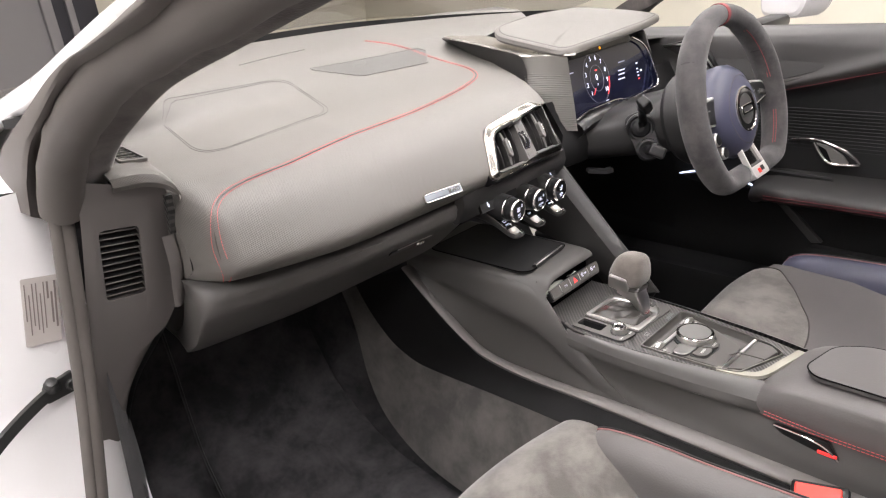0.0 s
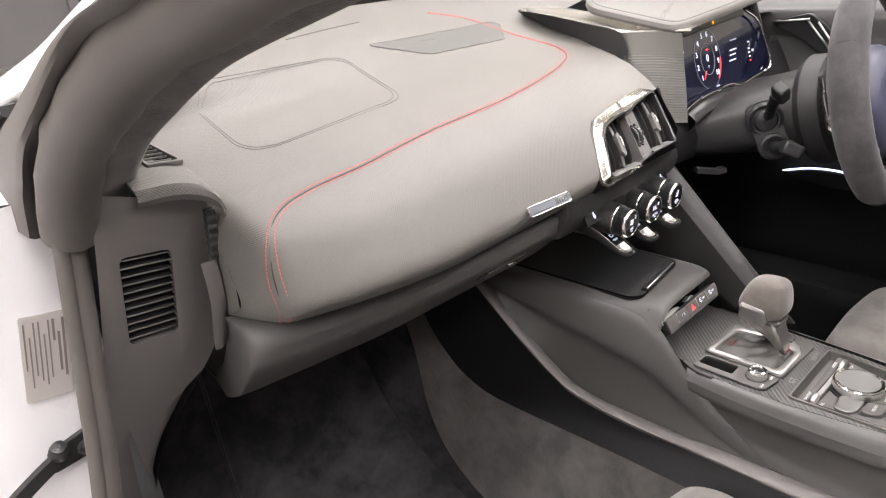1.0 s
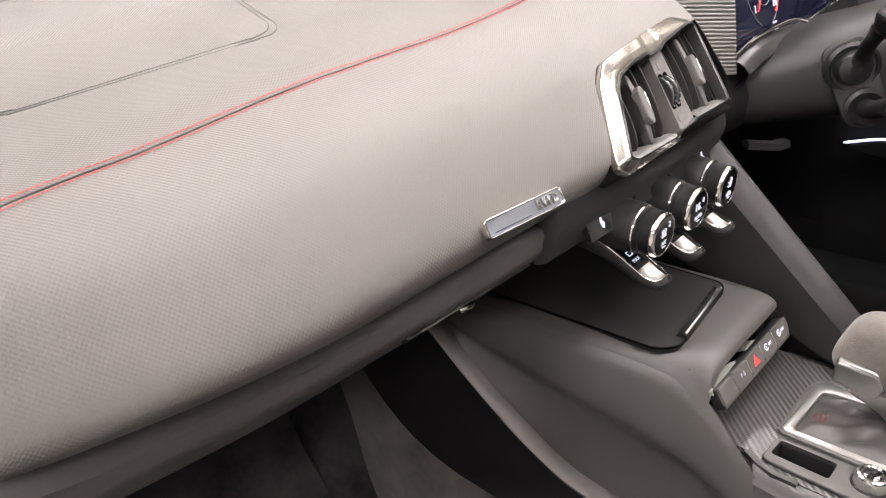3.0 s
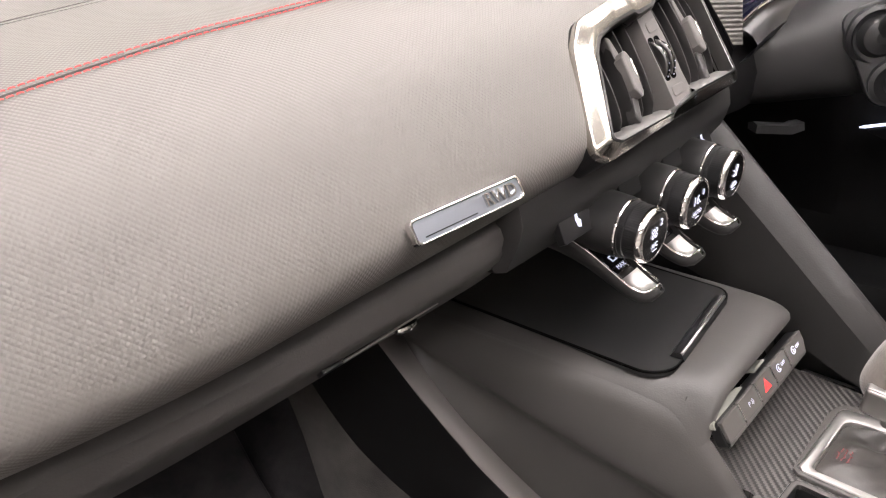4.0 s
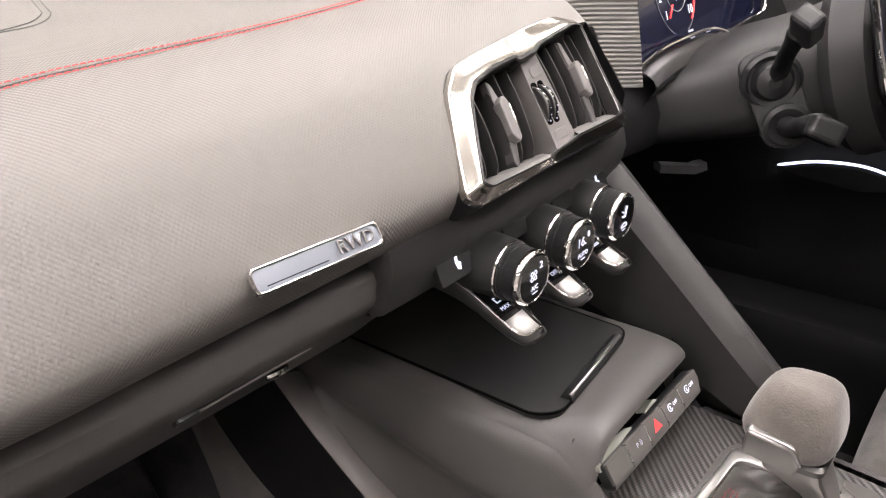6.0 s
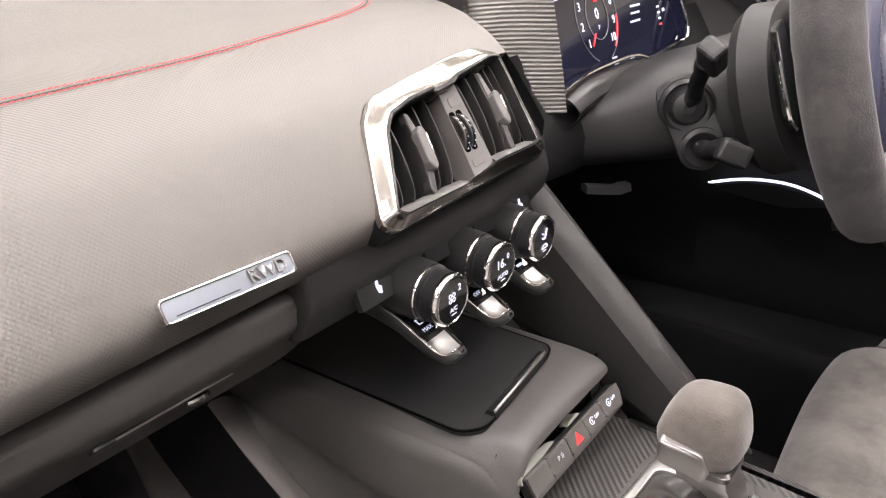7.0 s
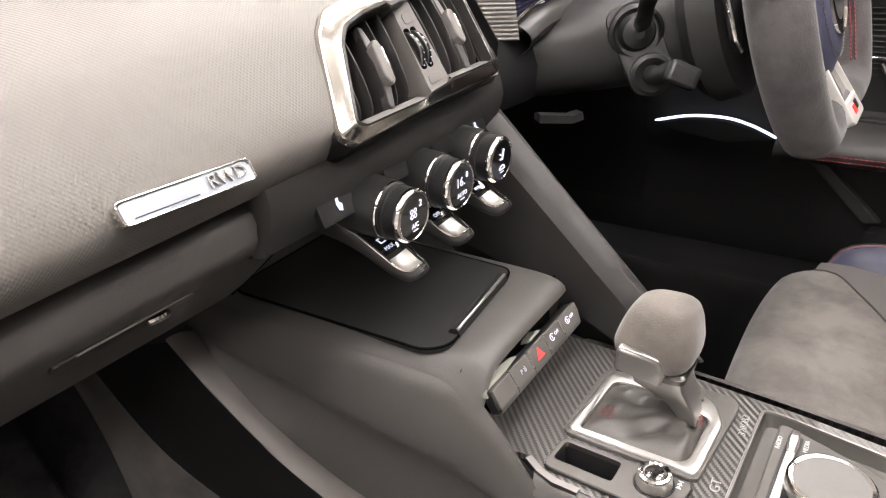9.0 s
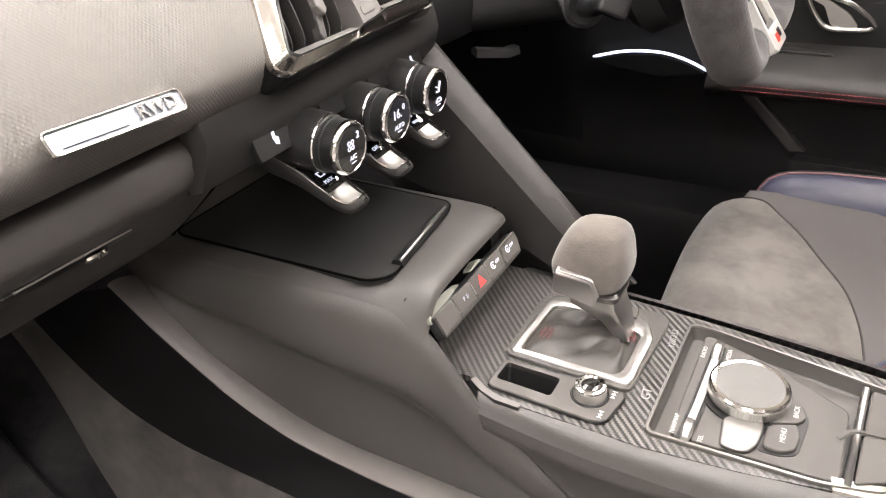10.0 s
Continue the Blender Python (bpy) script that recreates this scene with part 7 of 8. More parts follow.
    for k in range(272):
        f = k / 271
        z = 0.640 + 0.122 * f
        rib = 0.00026 * math.sin(f * 2 * math.pi * 34) * max(0.0, min(1.0, (0.80 - f) / 0.06))
        back = Vector((0.172 - 0.010 * f, 0.246 + 0.010 * f, z))
        mid = Vector((0.150 + 0.014 * f, 0.285 + 0.010 * f, z + 0.001))
        front = Vector((0.138 + 0.020 * f, 0.314 + 0.028 * f * f, z))
        turn = front + Vector((0.006, 0.014, -0.002))
        rows.append([p + Vector((-rib, -rib * 0.4, 0)) for p in catmull([back + Vector((0.004, 0.004, 0)), back, mid, front, turn], 18)])
    part("carbon_wall", grid(rows), CARBON_RIB, b, "ribbed carbon side of the hood")
    ridge = [(0.179, 0.252, 0.764), (0.166, 0.30, 0.764), (0.154, 0.343, 0.765), (0.160, 0.40, 0.774), (0.168, 0.50, 0.788), (0.176, 0.545, 0.791)]
    part("shoulder", loft([shift(ridge, 0.001, 0.001, -0.002), ridge, shift(ridge, 0.02, 0.004, 0.001), shift(ridge, 0.09, 0.01, -0.004)], 50, 12), HOOD_REFLECTION, b, "smooth glossy shoulder of the hood, ceiling reflection put into its colour")
    skirt = [(0.150, 0.330, 0.740), (0.153, 0.345, 0.763), (0.159, 0.40, 0.773), (0.167, 0.50, 0.787), (0.174, 0.545, 0.790)]
    foot = [(0.146, 0.325, 0.66), (0.160, 0.36, 0.70), (0.185, 0.42, 0.72), (0.215, 0.50, 0.74), (0.24, 0.56, 0.755)]
    part("inner_panel", loft([skirt, [tuple((Vector(p) + Vector(q)) / 2 + Vector((0.006, 0.004, 0))) for p, q in zip(skirt, foot)], foot], 30, 14), SOFT, b, "dark grey inner side of the hood")
    rw = [[Vector((0.476 - 0.045 * f * f, 0.270 + 0.012 * f, 0.64 + 0.125 * f)), Vector((0.496 - 0.045 * f * f, 0.262 + 0.016 * f, 0.64 + 0.125 * f)), Vector((0.505 - 0.03 * f, 0.30, 0.64 + 0.125 * f)), Vector((0.51 - 0.02 * f, 0.42, 0.64 + 0.125 * f))] for f in (0, 0.3, 0.6, 0.9, 1.0)]
    part("right_wall", grid([catmull(r, 12) for r in rw]), SMOOTH, b)
    # padded visor
    o = rounded([(0.168, 0.268), (0.30, 0.255), (0.42, 0.252), (0.495, 0.262), (0.480, 0.31), (0.42, 0.40), (0.30, 0.43), (0.19, 0.43), (0.160, 0.40)], 0.02, 5)
    o = same_count([(q[0], q[1]) for q in o], 80)
    cen = Vector((0.32, 0.34))

    def vz(x, y):
        return 0.770 + 0.023 * (x - 0.168) / 0.33 + 0.003 * math.sin(math.pi * min(1, max(0, (x - 0.16) / 0.34))) + (y - 0.268) * 0.21

    rows = []
    for s, dz in ((0.93, -0.0135), (0.985, -0.012), (1.0, -0.0075), (0.992, -0.002), (0.97, 0.0), (0.90, 0.0008), (0.5, 0.001), (0.02, 0.001)):
        rows.append([(cen.x + (q[0] - cen.x) * s, cen.y + (q[1] - cen.y) * s, vz(cen.x + (q[0] - cen.x) * s, cen.y + (q[1] - cen.y) * s) + dz) for q in o])
    bm = grid(rows, close=True)
    bm.verts.ensure_lookup_table()
    bm.faces.new(list(reversed(bm.verts[:80])))
    bm.faces.new(bm.verts[-80:])
    part("visor", bm, DASH, b, "grey leather padded visor")
    seam = [Vector((cen.x + (q[0] - cen.x) * 0.94, cen.y + (q[1] - cen.y) * 0.94, vz(cen.x + (q[0] - cen.x) * 0.94, cen.y + (q[1] - cen.y) * 0.94) + 0.0003)) for q in o]
    part("visor_seam", tube(seam + [seam[0]], 0.0006, 5), DARK_THREAD, b)


WC = Vector((0.3164, 0.0421, 0.6657))
WM = basis(WC, (1, -0.0136, 0), (0, 0.2628, 0.9649))


def wheel_path(n=120, r=0.1457, flat=-0.1091):
    pts = []
    for k in range(n + 1):
        a = math.pi / 2 + 2 * math.pi * k / n
        x, y = r * math.cos(a), r * math.sin(a) * 0.985
        if y < flat + 0.012:
            over = flat + 0.012 - y
            y = flat + 0.012 - 0.012 * (1 - math.exp(-over / 0.012))
            x *= 1.0 + 0.05 * min(1, over / 0.03)
        pts.append(Vector((x, y, 0)))
    return pts


def steering_wheel():
    w = thing("steering_wheel", WC, "flat-bottomed dark suede steering wheel with red stitching and top mark", "steering wheel")
    p = wheel_path()
    n = len(p) - 1
    rows = []
    for k in range(n):
        d = (p[(k + 1) % n] - p[k - 1]).normalized()
        out = Vector((d.y, -d.x, 0))
        ang = math.degrees(math.atan2(p[k].y, p[k].x))
        grip = 0.0015 if min(abs(ang - 35), abs(ang - 145)) < 22 else 0.0
        flat = 0.22 * max(0.0, min(1.0, (0.055 - abs(p[k].x)) / 0.03)) if p[k].y < -0.09 else 0.0
        rows.append([WM @ (p[k] + out * (math.cos(t) * (0.0165 + grip)) + Vector((0, 0, 1)) * (math.sin(t) * (0.0178 + 0.0042 * abs(p[k].x) / 0.1457 + grip * 0.5) * (1 - flat * (math.sin(t) > 0)))) for t in (2 * math.pi * j / 18 for j in range(18))])
    rows.append(rows[0])
    part("rim", grid(rows, close=True), SUEDE_WHEEL, w)
    across = WM.to_3x3() @ Vector((0, 0, 1))

    def band(angle, width, lift, mat, label):
        c = [Vector((math.cos(radians(angle + d)), math.sin(radians(angle + d)) * 0.985, 0)) * 0.1457 for d in (-width, 0, width)]
        part("rim_band", tube([WM @ q for q in c], 0.0173 + lift, 20, up=across, squash=1.17 if abs(angle - 90) > 20 else 1.05), mat, w, label)

    band(90, 1.9, 0.0004, RED_DIM, "red band at the top of the rim")
    for angle in (146, 34):
        band(angle, 0.25, 0.0008, LID_JOINT_DARK, "dark joint in the rim cover")
    for s in (-1, 1):
        for z in (0.0055, 0.0095):
            inner = [WM @ Vector((s * abs(math.cos(radians(g))) * 0.1296, math.sin(radians(g)) * 0.1276, z)) for g in range(-42, 62, 2)]
            ups = [(WC - q).normalized() for q in inner]
            for lo, hi in ((0, 15), (26, 52)):
                part("red_stitching", stitches(inner[lo:hi], ups[lo:hi], 0.0034, 0.0012, 0.0007, 0.0004), RED_DIM, w, "dark red stitching inside the rim")
    # hub
    HM = WM @ pose(0.0, -0.016, -0.010)
    up = WM.to_3x3() @ Vector((0, 0, 1))
    hub = HM @ Vector((0, 0.008, 0))
    sq = []
    for r, z in ((0.062, -0.03), (0.064, -0.008), (0.0625, 0.004), (0.056, 0.0145), (0.046, 0.0205), (0.032, 0.0235), (0.012, 0.0245), (0.001, 0.0247)):
        sq.append([HM @ Vector((r * 1.08 * math.cos(t) * (1 + 0.06 * math.cos(2 * t)), 0.008 + r * 1.15 * math.sin(t) * (1 - 0.03 * math.cos(2 * t)), z)) for t in (2 * math.pi * j / 48 for j in range(48))])
    part("airbag_cover", grid(sq, close=True), LEATHER_BLUE, w, "blue-black leather hub cover")
    sr = [r + up * 0.0006 for r in sq[4]]
    part("hub_stitching", stitches(sr + [sr[0]], up, 0.0030, 0.0016, 0.0005, 0.0006), GREY_THREAD, w, "row of grey stitches")
    e = hub + up * 0.0246
    part("emblem_ring", lathe([(0.0315, -0.006), (0.0365, -0.006), (0.0360, 0.0012), (0.0340, 0.0020), (0.0322, 0.0006)], e, up, 48), CHROME, w, "chrome ring round the emblem")
    part("emblem_disc", lathe([(0.001, -0.006), (0.0325, -0.006), (0.0322, 0.0004), (0.001, 0.0012)], e, up, 40), SOFT, w)
    part("emblem", slab(rounded([(-0.021, -0.0075), (0.021, -0.0075), (0.021, 0.0075), (-0.021, 0.0075)], 0.007, 4), 0.0255, 0.0275, HM @ pose(0, 0.008, 0), 0.0008, [rounded([(-0.0165, -0.004), (0.0165, -0.004), (0.0165, 0.004), (-0.0165, 0.004)], 0.0035, 4)]), CHROME, w, "plain bright emblem shape")
    # spokes with keys
    for s in (-1, 1):
        sp = [(s * 0.048, 0.027), (s * 0.086, 0.0270), (s * 0.126, 0.0200), (s * 0.143, 0.003), (s * 0.136, -0.0085), (s * 0.092, -0.0150), (s * 0.048, -0.0210)]
        sp = sp if s < 0 else list(reversed(sp))
        spoke = part("spoke", slab(rounded(sp, 0.005), -0.010, 0.003, WM @ pose(0, 0, -0.008), 0.002), LIGHT_SATIN, w, "satin silver spoke frame")
        kp = [(s * 0.060, 0.0235), (s * 0.086, 0.0232), (s * 0.122, 0.0172), (s * 0.1375, 0.0030), (s * 0.133, -0.0055), (s * 0.092, -0.0115), (s * 0.060, -0.0160)]
        kp = kp if s < 0 else list(reversed(kp))
        k = part("key_panel", slab(rounded(kp, 0.004), 0.000, 0.0042, WM @ pose(0, 0, -0.008), 0.001), SMOOTH, spoke, "black key panel on the spoke")
        for j in range(3):
            part("key_mark", box(s * (0.085 + 0.016 * j), 0.009 - 0.004 * j, -0.0037, 0.0055, 0.0022, 0.0006, 0, WM), PRINT_GREY, spoke, "pale key symbol, as a bar")
        part("roller", lathe([(0.001, -0.008), (0.0048, -0.008), (0.0052, 0.0), (0.0048, 0.008), (0.001, 0.008)], WM @ Vector((s * 0.113, 0.002, -0.005)), WM.to_3x3() @ Vector((1, -0.25 * s, 0)), 18, 1, 0.0003), BUTTON_METAL, spoke, "ribbed metal roller key")
    # lower spoke: a silver frame round a polished plate, sinking towards the hub
    FM = basis(WM @ Vector((0.001, -0.089, 0.0085)), WM.to_3x3() @ Vector((1, 0, 0)), WM.to_3x3() @ Vector((0, 0.057, -0.019)))
    outer = rounded([(-0.0275, -0.032), (0.0275, -0.032), (0.0225, 0.036), (-0.0225, 0.036)], 0.006, 4)
    hole = rounded([(-0.0235, -0.0125), (0.0235, -0.0125), (0.0190, 0.034), (-0.0190, 0.034)], 0.002, 4)
    lower = part("lower_spoke", slab(outer, -0.007, 0.003, FM, 0.0015, [hole]), LIGHT_SATIN, w, "silver frame of the lower spoke")
    part("polished_plate", slab(hole, -0.006, -0.0015, FM), NECK, lower, "dark polished plate inside the frame")
    part("plate_mark", box(-0.0045, -0.0225, 0.0032, 0.010, 0.0075, 0.0006, 0, FM), RED_PLASTIC, lower, "small red mark")
    part("plate_mark", box(0.0075, -0.0205, 0.0032, 0.011, 0.0080, 0.0006, 0, FM), SMOOTH, lower, "small dark mark")
    for x, y, r in ((-0.066, -0.028, 0.0115), (-0.052, -0.050, 0.0105), (0.050, -0.032, 0.0100), (0.04, -0.052, 0.0100)):
        c = HM @ Vector((x, y * 1.12 + 0.008, -0.008))
        k = part("mode_button", lathe([(0.004, -0.012), (r, -0.012), (r, 0.009), (r * 0.9, 0.011), (0.002, 0.0115)], c, up, 48, 1, 0.0004), SATIN, w, "ribbed silver mode button")
        part("button_cap", lathe([(0.001, 0.0105), (r * 0.78, 0.0108), (r * 0.7, 0.0122), (0.001, 0.0125)], c, up, 24), SMOOTH, k)
    for s in (-1, 1):
        pa = [(s * 0.062, 0.056), (s * 0.085, 0.050), (s * 0.084, -0.020), (s * 0.071, -0.032), (s * 0.050, 0.0)]
        pa = pa if s < 0 else list(reversed(pa))
        q = part("shift_paddle", slab(rounded(pa, 0.004), -0.052, -0.046, WM, 0.0015), SMOOTH, w, "black shift paddle with a bright edge")
        part("paddle_edge", tube([WM @ Vector((s * 0.0845, 0.048, -0.0475)), WM @ Vector((s * 0.0850, 0.012, -0.0475)), WM @ Vector((s * 0.0835, -0.020, -0.0475)), WM @ Vector((s * 0.072, -0.031, -0.0475))], 0.0022, 8), CHROME, q, "chrome edge")
    part("hub_back", lathe([(0.03, -0.056), (0.066, -0.056), (0.074, -0.062), (0.077, -0.085), (0.07, -0.095), (0.03, -0.095)], WM @ Vector((0, -0.006, 0)), up, 56), COLUMN_BLACK, w, "round cover behind the hub")


def column():
    c = thing("steering_column", (0.34, 0.2, 0.6), "black steering column cover with two control stalks", "steering column")

    def sec(y, cx, cz, rx, rz, p=0.65):
        out = []
        for j in range(44):
            t = 2 * math.pi * j / 44
            a, b = math.cos(t), math.sin(t)
            out.append((cx + rx * math.copysign(abs(a) ** p, a), y - (b * rz) * -0.25, cz + rz * math.copysign(abs(b) ** p, b)))
        return out

    rows = [sec(0.300, 0.335, 0.605, 0.165, 0.036), sec(0.255, 0.338, 0.612, 0.145, 0.042), sec(0.20, 0.343, 0.622, 0.115, 0.047), sec(0.165, 0.346, 0.630, 0.100, 0.050), sec(0.125, 0.350, 0.642, 0.094, 0.055), sec(0.108, 0.350, 0.646, 0.088, 0.052), sec(0.106, 0.350, 0.646, 0.05, 0.03)]
    part("shroud", grid(rows, close=True), COLUMN_BLACK, c)
    n = Vector((-0.86, -0.5, 0.08)).normalized()
    a = Vector((0.2390, 0.1670, 0.6370))
    axis = (Vector((0.2350, 0.150, 0.6020)) - a).normalized()
    plate = basis(a - n * 0.004, axis, n.cross(axis))
    part("stalk_plate", slab(rounded([(-0.026, -0.022), (0.056, -0.019), (0.056, 0.019), (-0.026, 0.022)], 0.016, 6), -0.006, 0.004, plate, 0.0015), SMOOTH, c, "black plate round both stalks")
    part("stalk_ring", lathe([(0.010, -0.015), (0.0235, -0.015), (0.0235, 0.002), (0.0205, 0.0045), (0.0185, 0.002), (0.010, 0.001)], a, n, 36), SMOOTH, c, "ring round the upper stalk")
    part("stalk_ball", lathe([(0.002, -0.01), (0.0165, -0.01), (0.0165, 0.003), (0.013, 0.010), (0.005, 0.013)], a, n, 30), SMOOTH, c)
    s = part("indicator_stalk", tube(catmull([a + n * 0.004, a + n * 0.010 + Vector((0.0, -0.004, 0.012)), Vector((0.2120, 0.150, 0.664)), Vector((0.1890, 0.1355, 0.684))], 16), [0.0085, 0.0085, 0.008, 0.0075] + [0.0068] * 8 + [0.0075, 0.0085, 0.0095, 0.0095], 14, squash=0.85), SMOOTH, c, "black upper stalk")
    part("stalk_head", box(0, 0, 0, 0.030, 0.020, 0.016, 0.004, basis((0.1835, 0.1310, 0.6885), (0.75, 0.20, -0.62), (0.2, 0.85, 0.5)), 3), SMOOTH, s)
    b = Vector((0.2350, 0.150, 0.6020))
    part("stalk_ring", lathe([(0.008, -0.012), (0.0185, -0.012), (0.0185, 0.002), (0.0150, 0.004), (0.008, 0.001)], b, n, 32), SMOOTH, c, "ring round the lower stalk")
    s = part("wiper_stalk", tube(catmull([b, b + n * 0.012 + Vector((0, -0.004, 0.001)), Vector((0.2080, 0.126, 0.612)), Vector((0.1960, 0.1140, 0.6155))], 14), [0.0085] * 10 + [0.0095] * 4, 14), SMOOTH, c, "black lower stalk")
    part("stalk_head", box(0, 0, 0, 0.026, 0.018, 0.014, 0.004, basis((0.1885, 0.1105, 0.6150), (0.35, -0.85, -0.40), (0.3, 0.1, 0.9)), 3), SMOOTH, s)


def driver_door():
    d = thing("driver_door", (0.6, 0, 0.3), "black leather door panel with red stitching, closed", "car door")
    ys = (0.62, 0.35, 0.15, 0.0, -0.2, -0.5, -0.95)

    def line(x, z, bow=0.0):
        return [(x + bow * ((y + 0.1) ** 2), y, z) for y in ys]

    def sloped(x, z):
        return [(x, y, z - 0.24 * max(-0.25, min(0.22, y))) for y in ys]

    part("upper_panel", loft([line(0.66, 0.748), line(0.62, 0.751), line(0.595, 0.742), line(0.580, 0.725), sloped(0.575, 0.684), sloped(0.566, 0.665), sloped(0.575, 0.652)], 50, 34), SOFT, d, "dark grey soft upper door panel")
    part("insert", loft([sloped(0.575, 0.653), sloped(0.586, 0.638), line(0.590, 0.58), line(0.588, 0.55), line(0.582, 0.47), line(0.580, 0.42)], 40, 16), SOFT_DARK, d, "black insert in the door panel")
    for k in range(18):
        z = 0.50 + 0.0062 * k
        part("insert_rib", tube([(0.5872, 0.10, z), (0.5876, -0.2, z), (0.5874, -0.6, z)], 0.0012, 6), SOFT_DARK, d)
    part("red_stitching", stitches([(0.5725, y, 0.654 - 0.24 * y) for y in (0.20, 0.1, 0, -0.1, -0.24)], (-1, 0, 0), 0.0040, 0.0014, 0.0006, 0.0006), RED_DIM, d, "red thread below the upper panel")
    lean = basis((0.5715, 0, 0.660), (0, 1, 0), (0.022, 0, 0.077))
    cup = rounded([(0.30, 0.074), (0.155, 0.078), (0.052, 0.068), (-0.024, 0.056), (-0.053, 0.037), (-0.041, 0.027), (0.046, 0.003), (0.116, -0.016), (0.30, -0.03)], 0.012, 5)
    # raised slab whose darker colour gives the shade of a hollow
    part("recess_shade_slab", slab([(q[0], q[1]) for q in cup], -0.004, 0.002, lean, 0.002), SOFT_MID, d, "long darker slab giving the shade of a recess in the upper panel")
    part("recess_ridge", tube(catmull([lean @ Vector(q) for q in ((-0.060, 0.036, 0.0), (-0.044, 0.024, 0.001), (0.046, -0.001, 0.001), (0.116, -0.020, 0.001), (0.2, -0.04, 0.0))], 24), 0.005, 10), SOFT, d, "raised ridge under the recess")
    ya = (0.085, 0.07, 0.04, -0.05, -0.2, -0.5, -0.95)

    def arm(x, z):
        return [(x + (0.02 if k == 0 else 0.006 if k == 1 else 0.0) * (x < 0.57), y, z - (0.012 if k == 0 else 0.003 if k == 1 else 0)) for k, y in enumerate(ya)]

    part("armrest", loft([arm(0.582, 0.488), arm(0.560, 0.482), arm(0.525, 0.472), arm(0.507, 0.463), arm(0.503, 0.450), arm(0.522, 0.436), arm(0.575, 0.424)], 40, 30), SOFT_MID, d, "dark grey door armrest")
    part("red_stitching", stitches([(0.5015, y, 0.4545) for y in (0.05, 0.0, -0.15, -0.35)], (-1, 0, 0), 0.0040, 0.0014, 0.0006, 0.0010), RED_DIM, d, "red thread along the armrest")
    part("red_stitching", stitches([(0.5025, y, 0.4485) for y in (0.05, 0.0, -0.15, -0.35)], (-1, 0, 0), 0.0040, 0.0014, 0.0006, 0.0010), RED_DIM, d)
    part("pull_well", slab(rounded([(-0.10, 0.474), (0.06, 0.470), (0.05, 0.484), (-0.09, 0.488)], 0.005), -0.03, -0.014, basis((0.542, 0, 0), (0, -1, 0), (0, 0, 1)), 0.002), SMOOTH, d)
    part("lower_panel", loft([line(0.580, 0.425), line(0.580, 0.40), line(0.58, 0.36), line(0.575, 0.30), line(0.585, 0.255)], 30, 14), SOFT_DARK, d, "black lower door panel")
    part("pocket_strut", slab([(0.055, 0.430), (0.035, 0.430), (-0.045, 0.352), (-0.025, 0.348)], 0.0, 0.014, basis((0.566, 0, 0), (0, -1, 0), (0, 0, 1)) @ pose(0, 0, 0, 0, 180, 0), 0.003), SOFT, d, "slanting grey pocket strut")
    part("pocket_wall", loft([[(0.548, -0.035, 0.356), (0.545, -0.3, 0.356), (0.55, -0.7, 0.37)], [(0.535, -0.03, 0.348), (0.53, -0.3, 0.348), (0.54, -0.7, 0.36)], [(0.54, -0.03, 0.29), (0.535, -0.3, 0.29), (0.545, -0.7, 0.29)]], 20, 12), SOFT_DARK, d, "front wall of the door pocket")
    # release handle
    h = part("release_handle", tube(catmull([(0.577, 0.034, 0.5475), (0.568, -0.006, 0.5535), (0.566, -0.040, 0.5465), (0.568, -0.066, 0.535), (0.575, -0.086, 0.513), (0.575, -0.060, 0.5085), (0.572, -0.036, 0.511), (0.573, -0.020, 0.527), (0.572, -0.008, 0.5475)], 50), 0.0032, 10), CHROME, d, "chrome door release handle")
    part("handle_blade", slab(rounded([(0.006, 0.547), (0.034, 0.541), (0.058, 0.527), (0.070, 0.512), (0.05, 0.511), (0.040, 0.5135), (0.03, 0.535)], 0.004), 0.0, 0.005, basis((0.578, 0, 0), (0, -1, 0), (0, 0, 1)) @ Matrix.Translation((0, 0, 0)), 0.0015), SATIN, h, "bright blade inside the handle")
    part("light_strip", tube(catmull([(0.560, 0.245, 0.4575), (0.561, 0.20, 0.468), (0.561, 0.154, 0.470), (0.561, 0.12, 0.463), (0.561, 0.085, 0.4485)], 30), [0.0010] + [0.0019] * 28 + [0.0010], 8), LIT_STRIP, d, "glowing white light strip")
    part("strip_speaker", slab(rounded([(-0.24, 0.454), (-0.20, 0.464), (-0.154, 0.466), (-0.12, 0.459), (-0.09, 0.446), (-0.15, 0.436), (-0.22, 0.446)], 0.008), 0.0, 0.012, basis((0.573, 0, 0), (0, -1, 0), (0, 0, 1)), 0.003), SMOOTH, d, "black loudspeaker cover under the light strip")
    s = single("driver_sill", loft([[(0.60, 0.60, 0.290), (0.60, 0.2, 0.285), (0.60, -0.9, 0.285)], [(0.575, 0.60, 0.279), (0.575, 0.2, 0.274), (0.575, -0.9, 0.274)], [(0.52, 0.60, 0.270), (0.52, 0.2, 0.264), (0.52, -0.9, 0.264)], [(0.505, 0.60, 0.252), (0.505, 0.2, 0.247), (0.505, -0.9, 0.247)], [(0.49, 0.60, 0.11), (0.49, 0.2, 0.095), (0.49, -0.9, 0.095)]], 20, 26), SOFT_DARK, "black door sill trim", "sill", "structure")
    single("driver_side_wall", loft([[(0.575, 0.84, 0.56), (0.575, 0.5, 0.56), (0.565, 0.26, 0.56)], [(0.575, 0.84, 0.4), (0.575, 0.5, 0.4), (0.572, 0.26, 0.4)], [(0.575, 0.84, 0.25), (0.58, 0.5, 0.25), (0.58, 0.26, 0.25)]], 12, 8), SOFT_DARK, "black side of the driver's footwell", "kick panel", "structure")


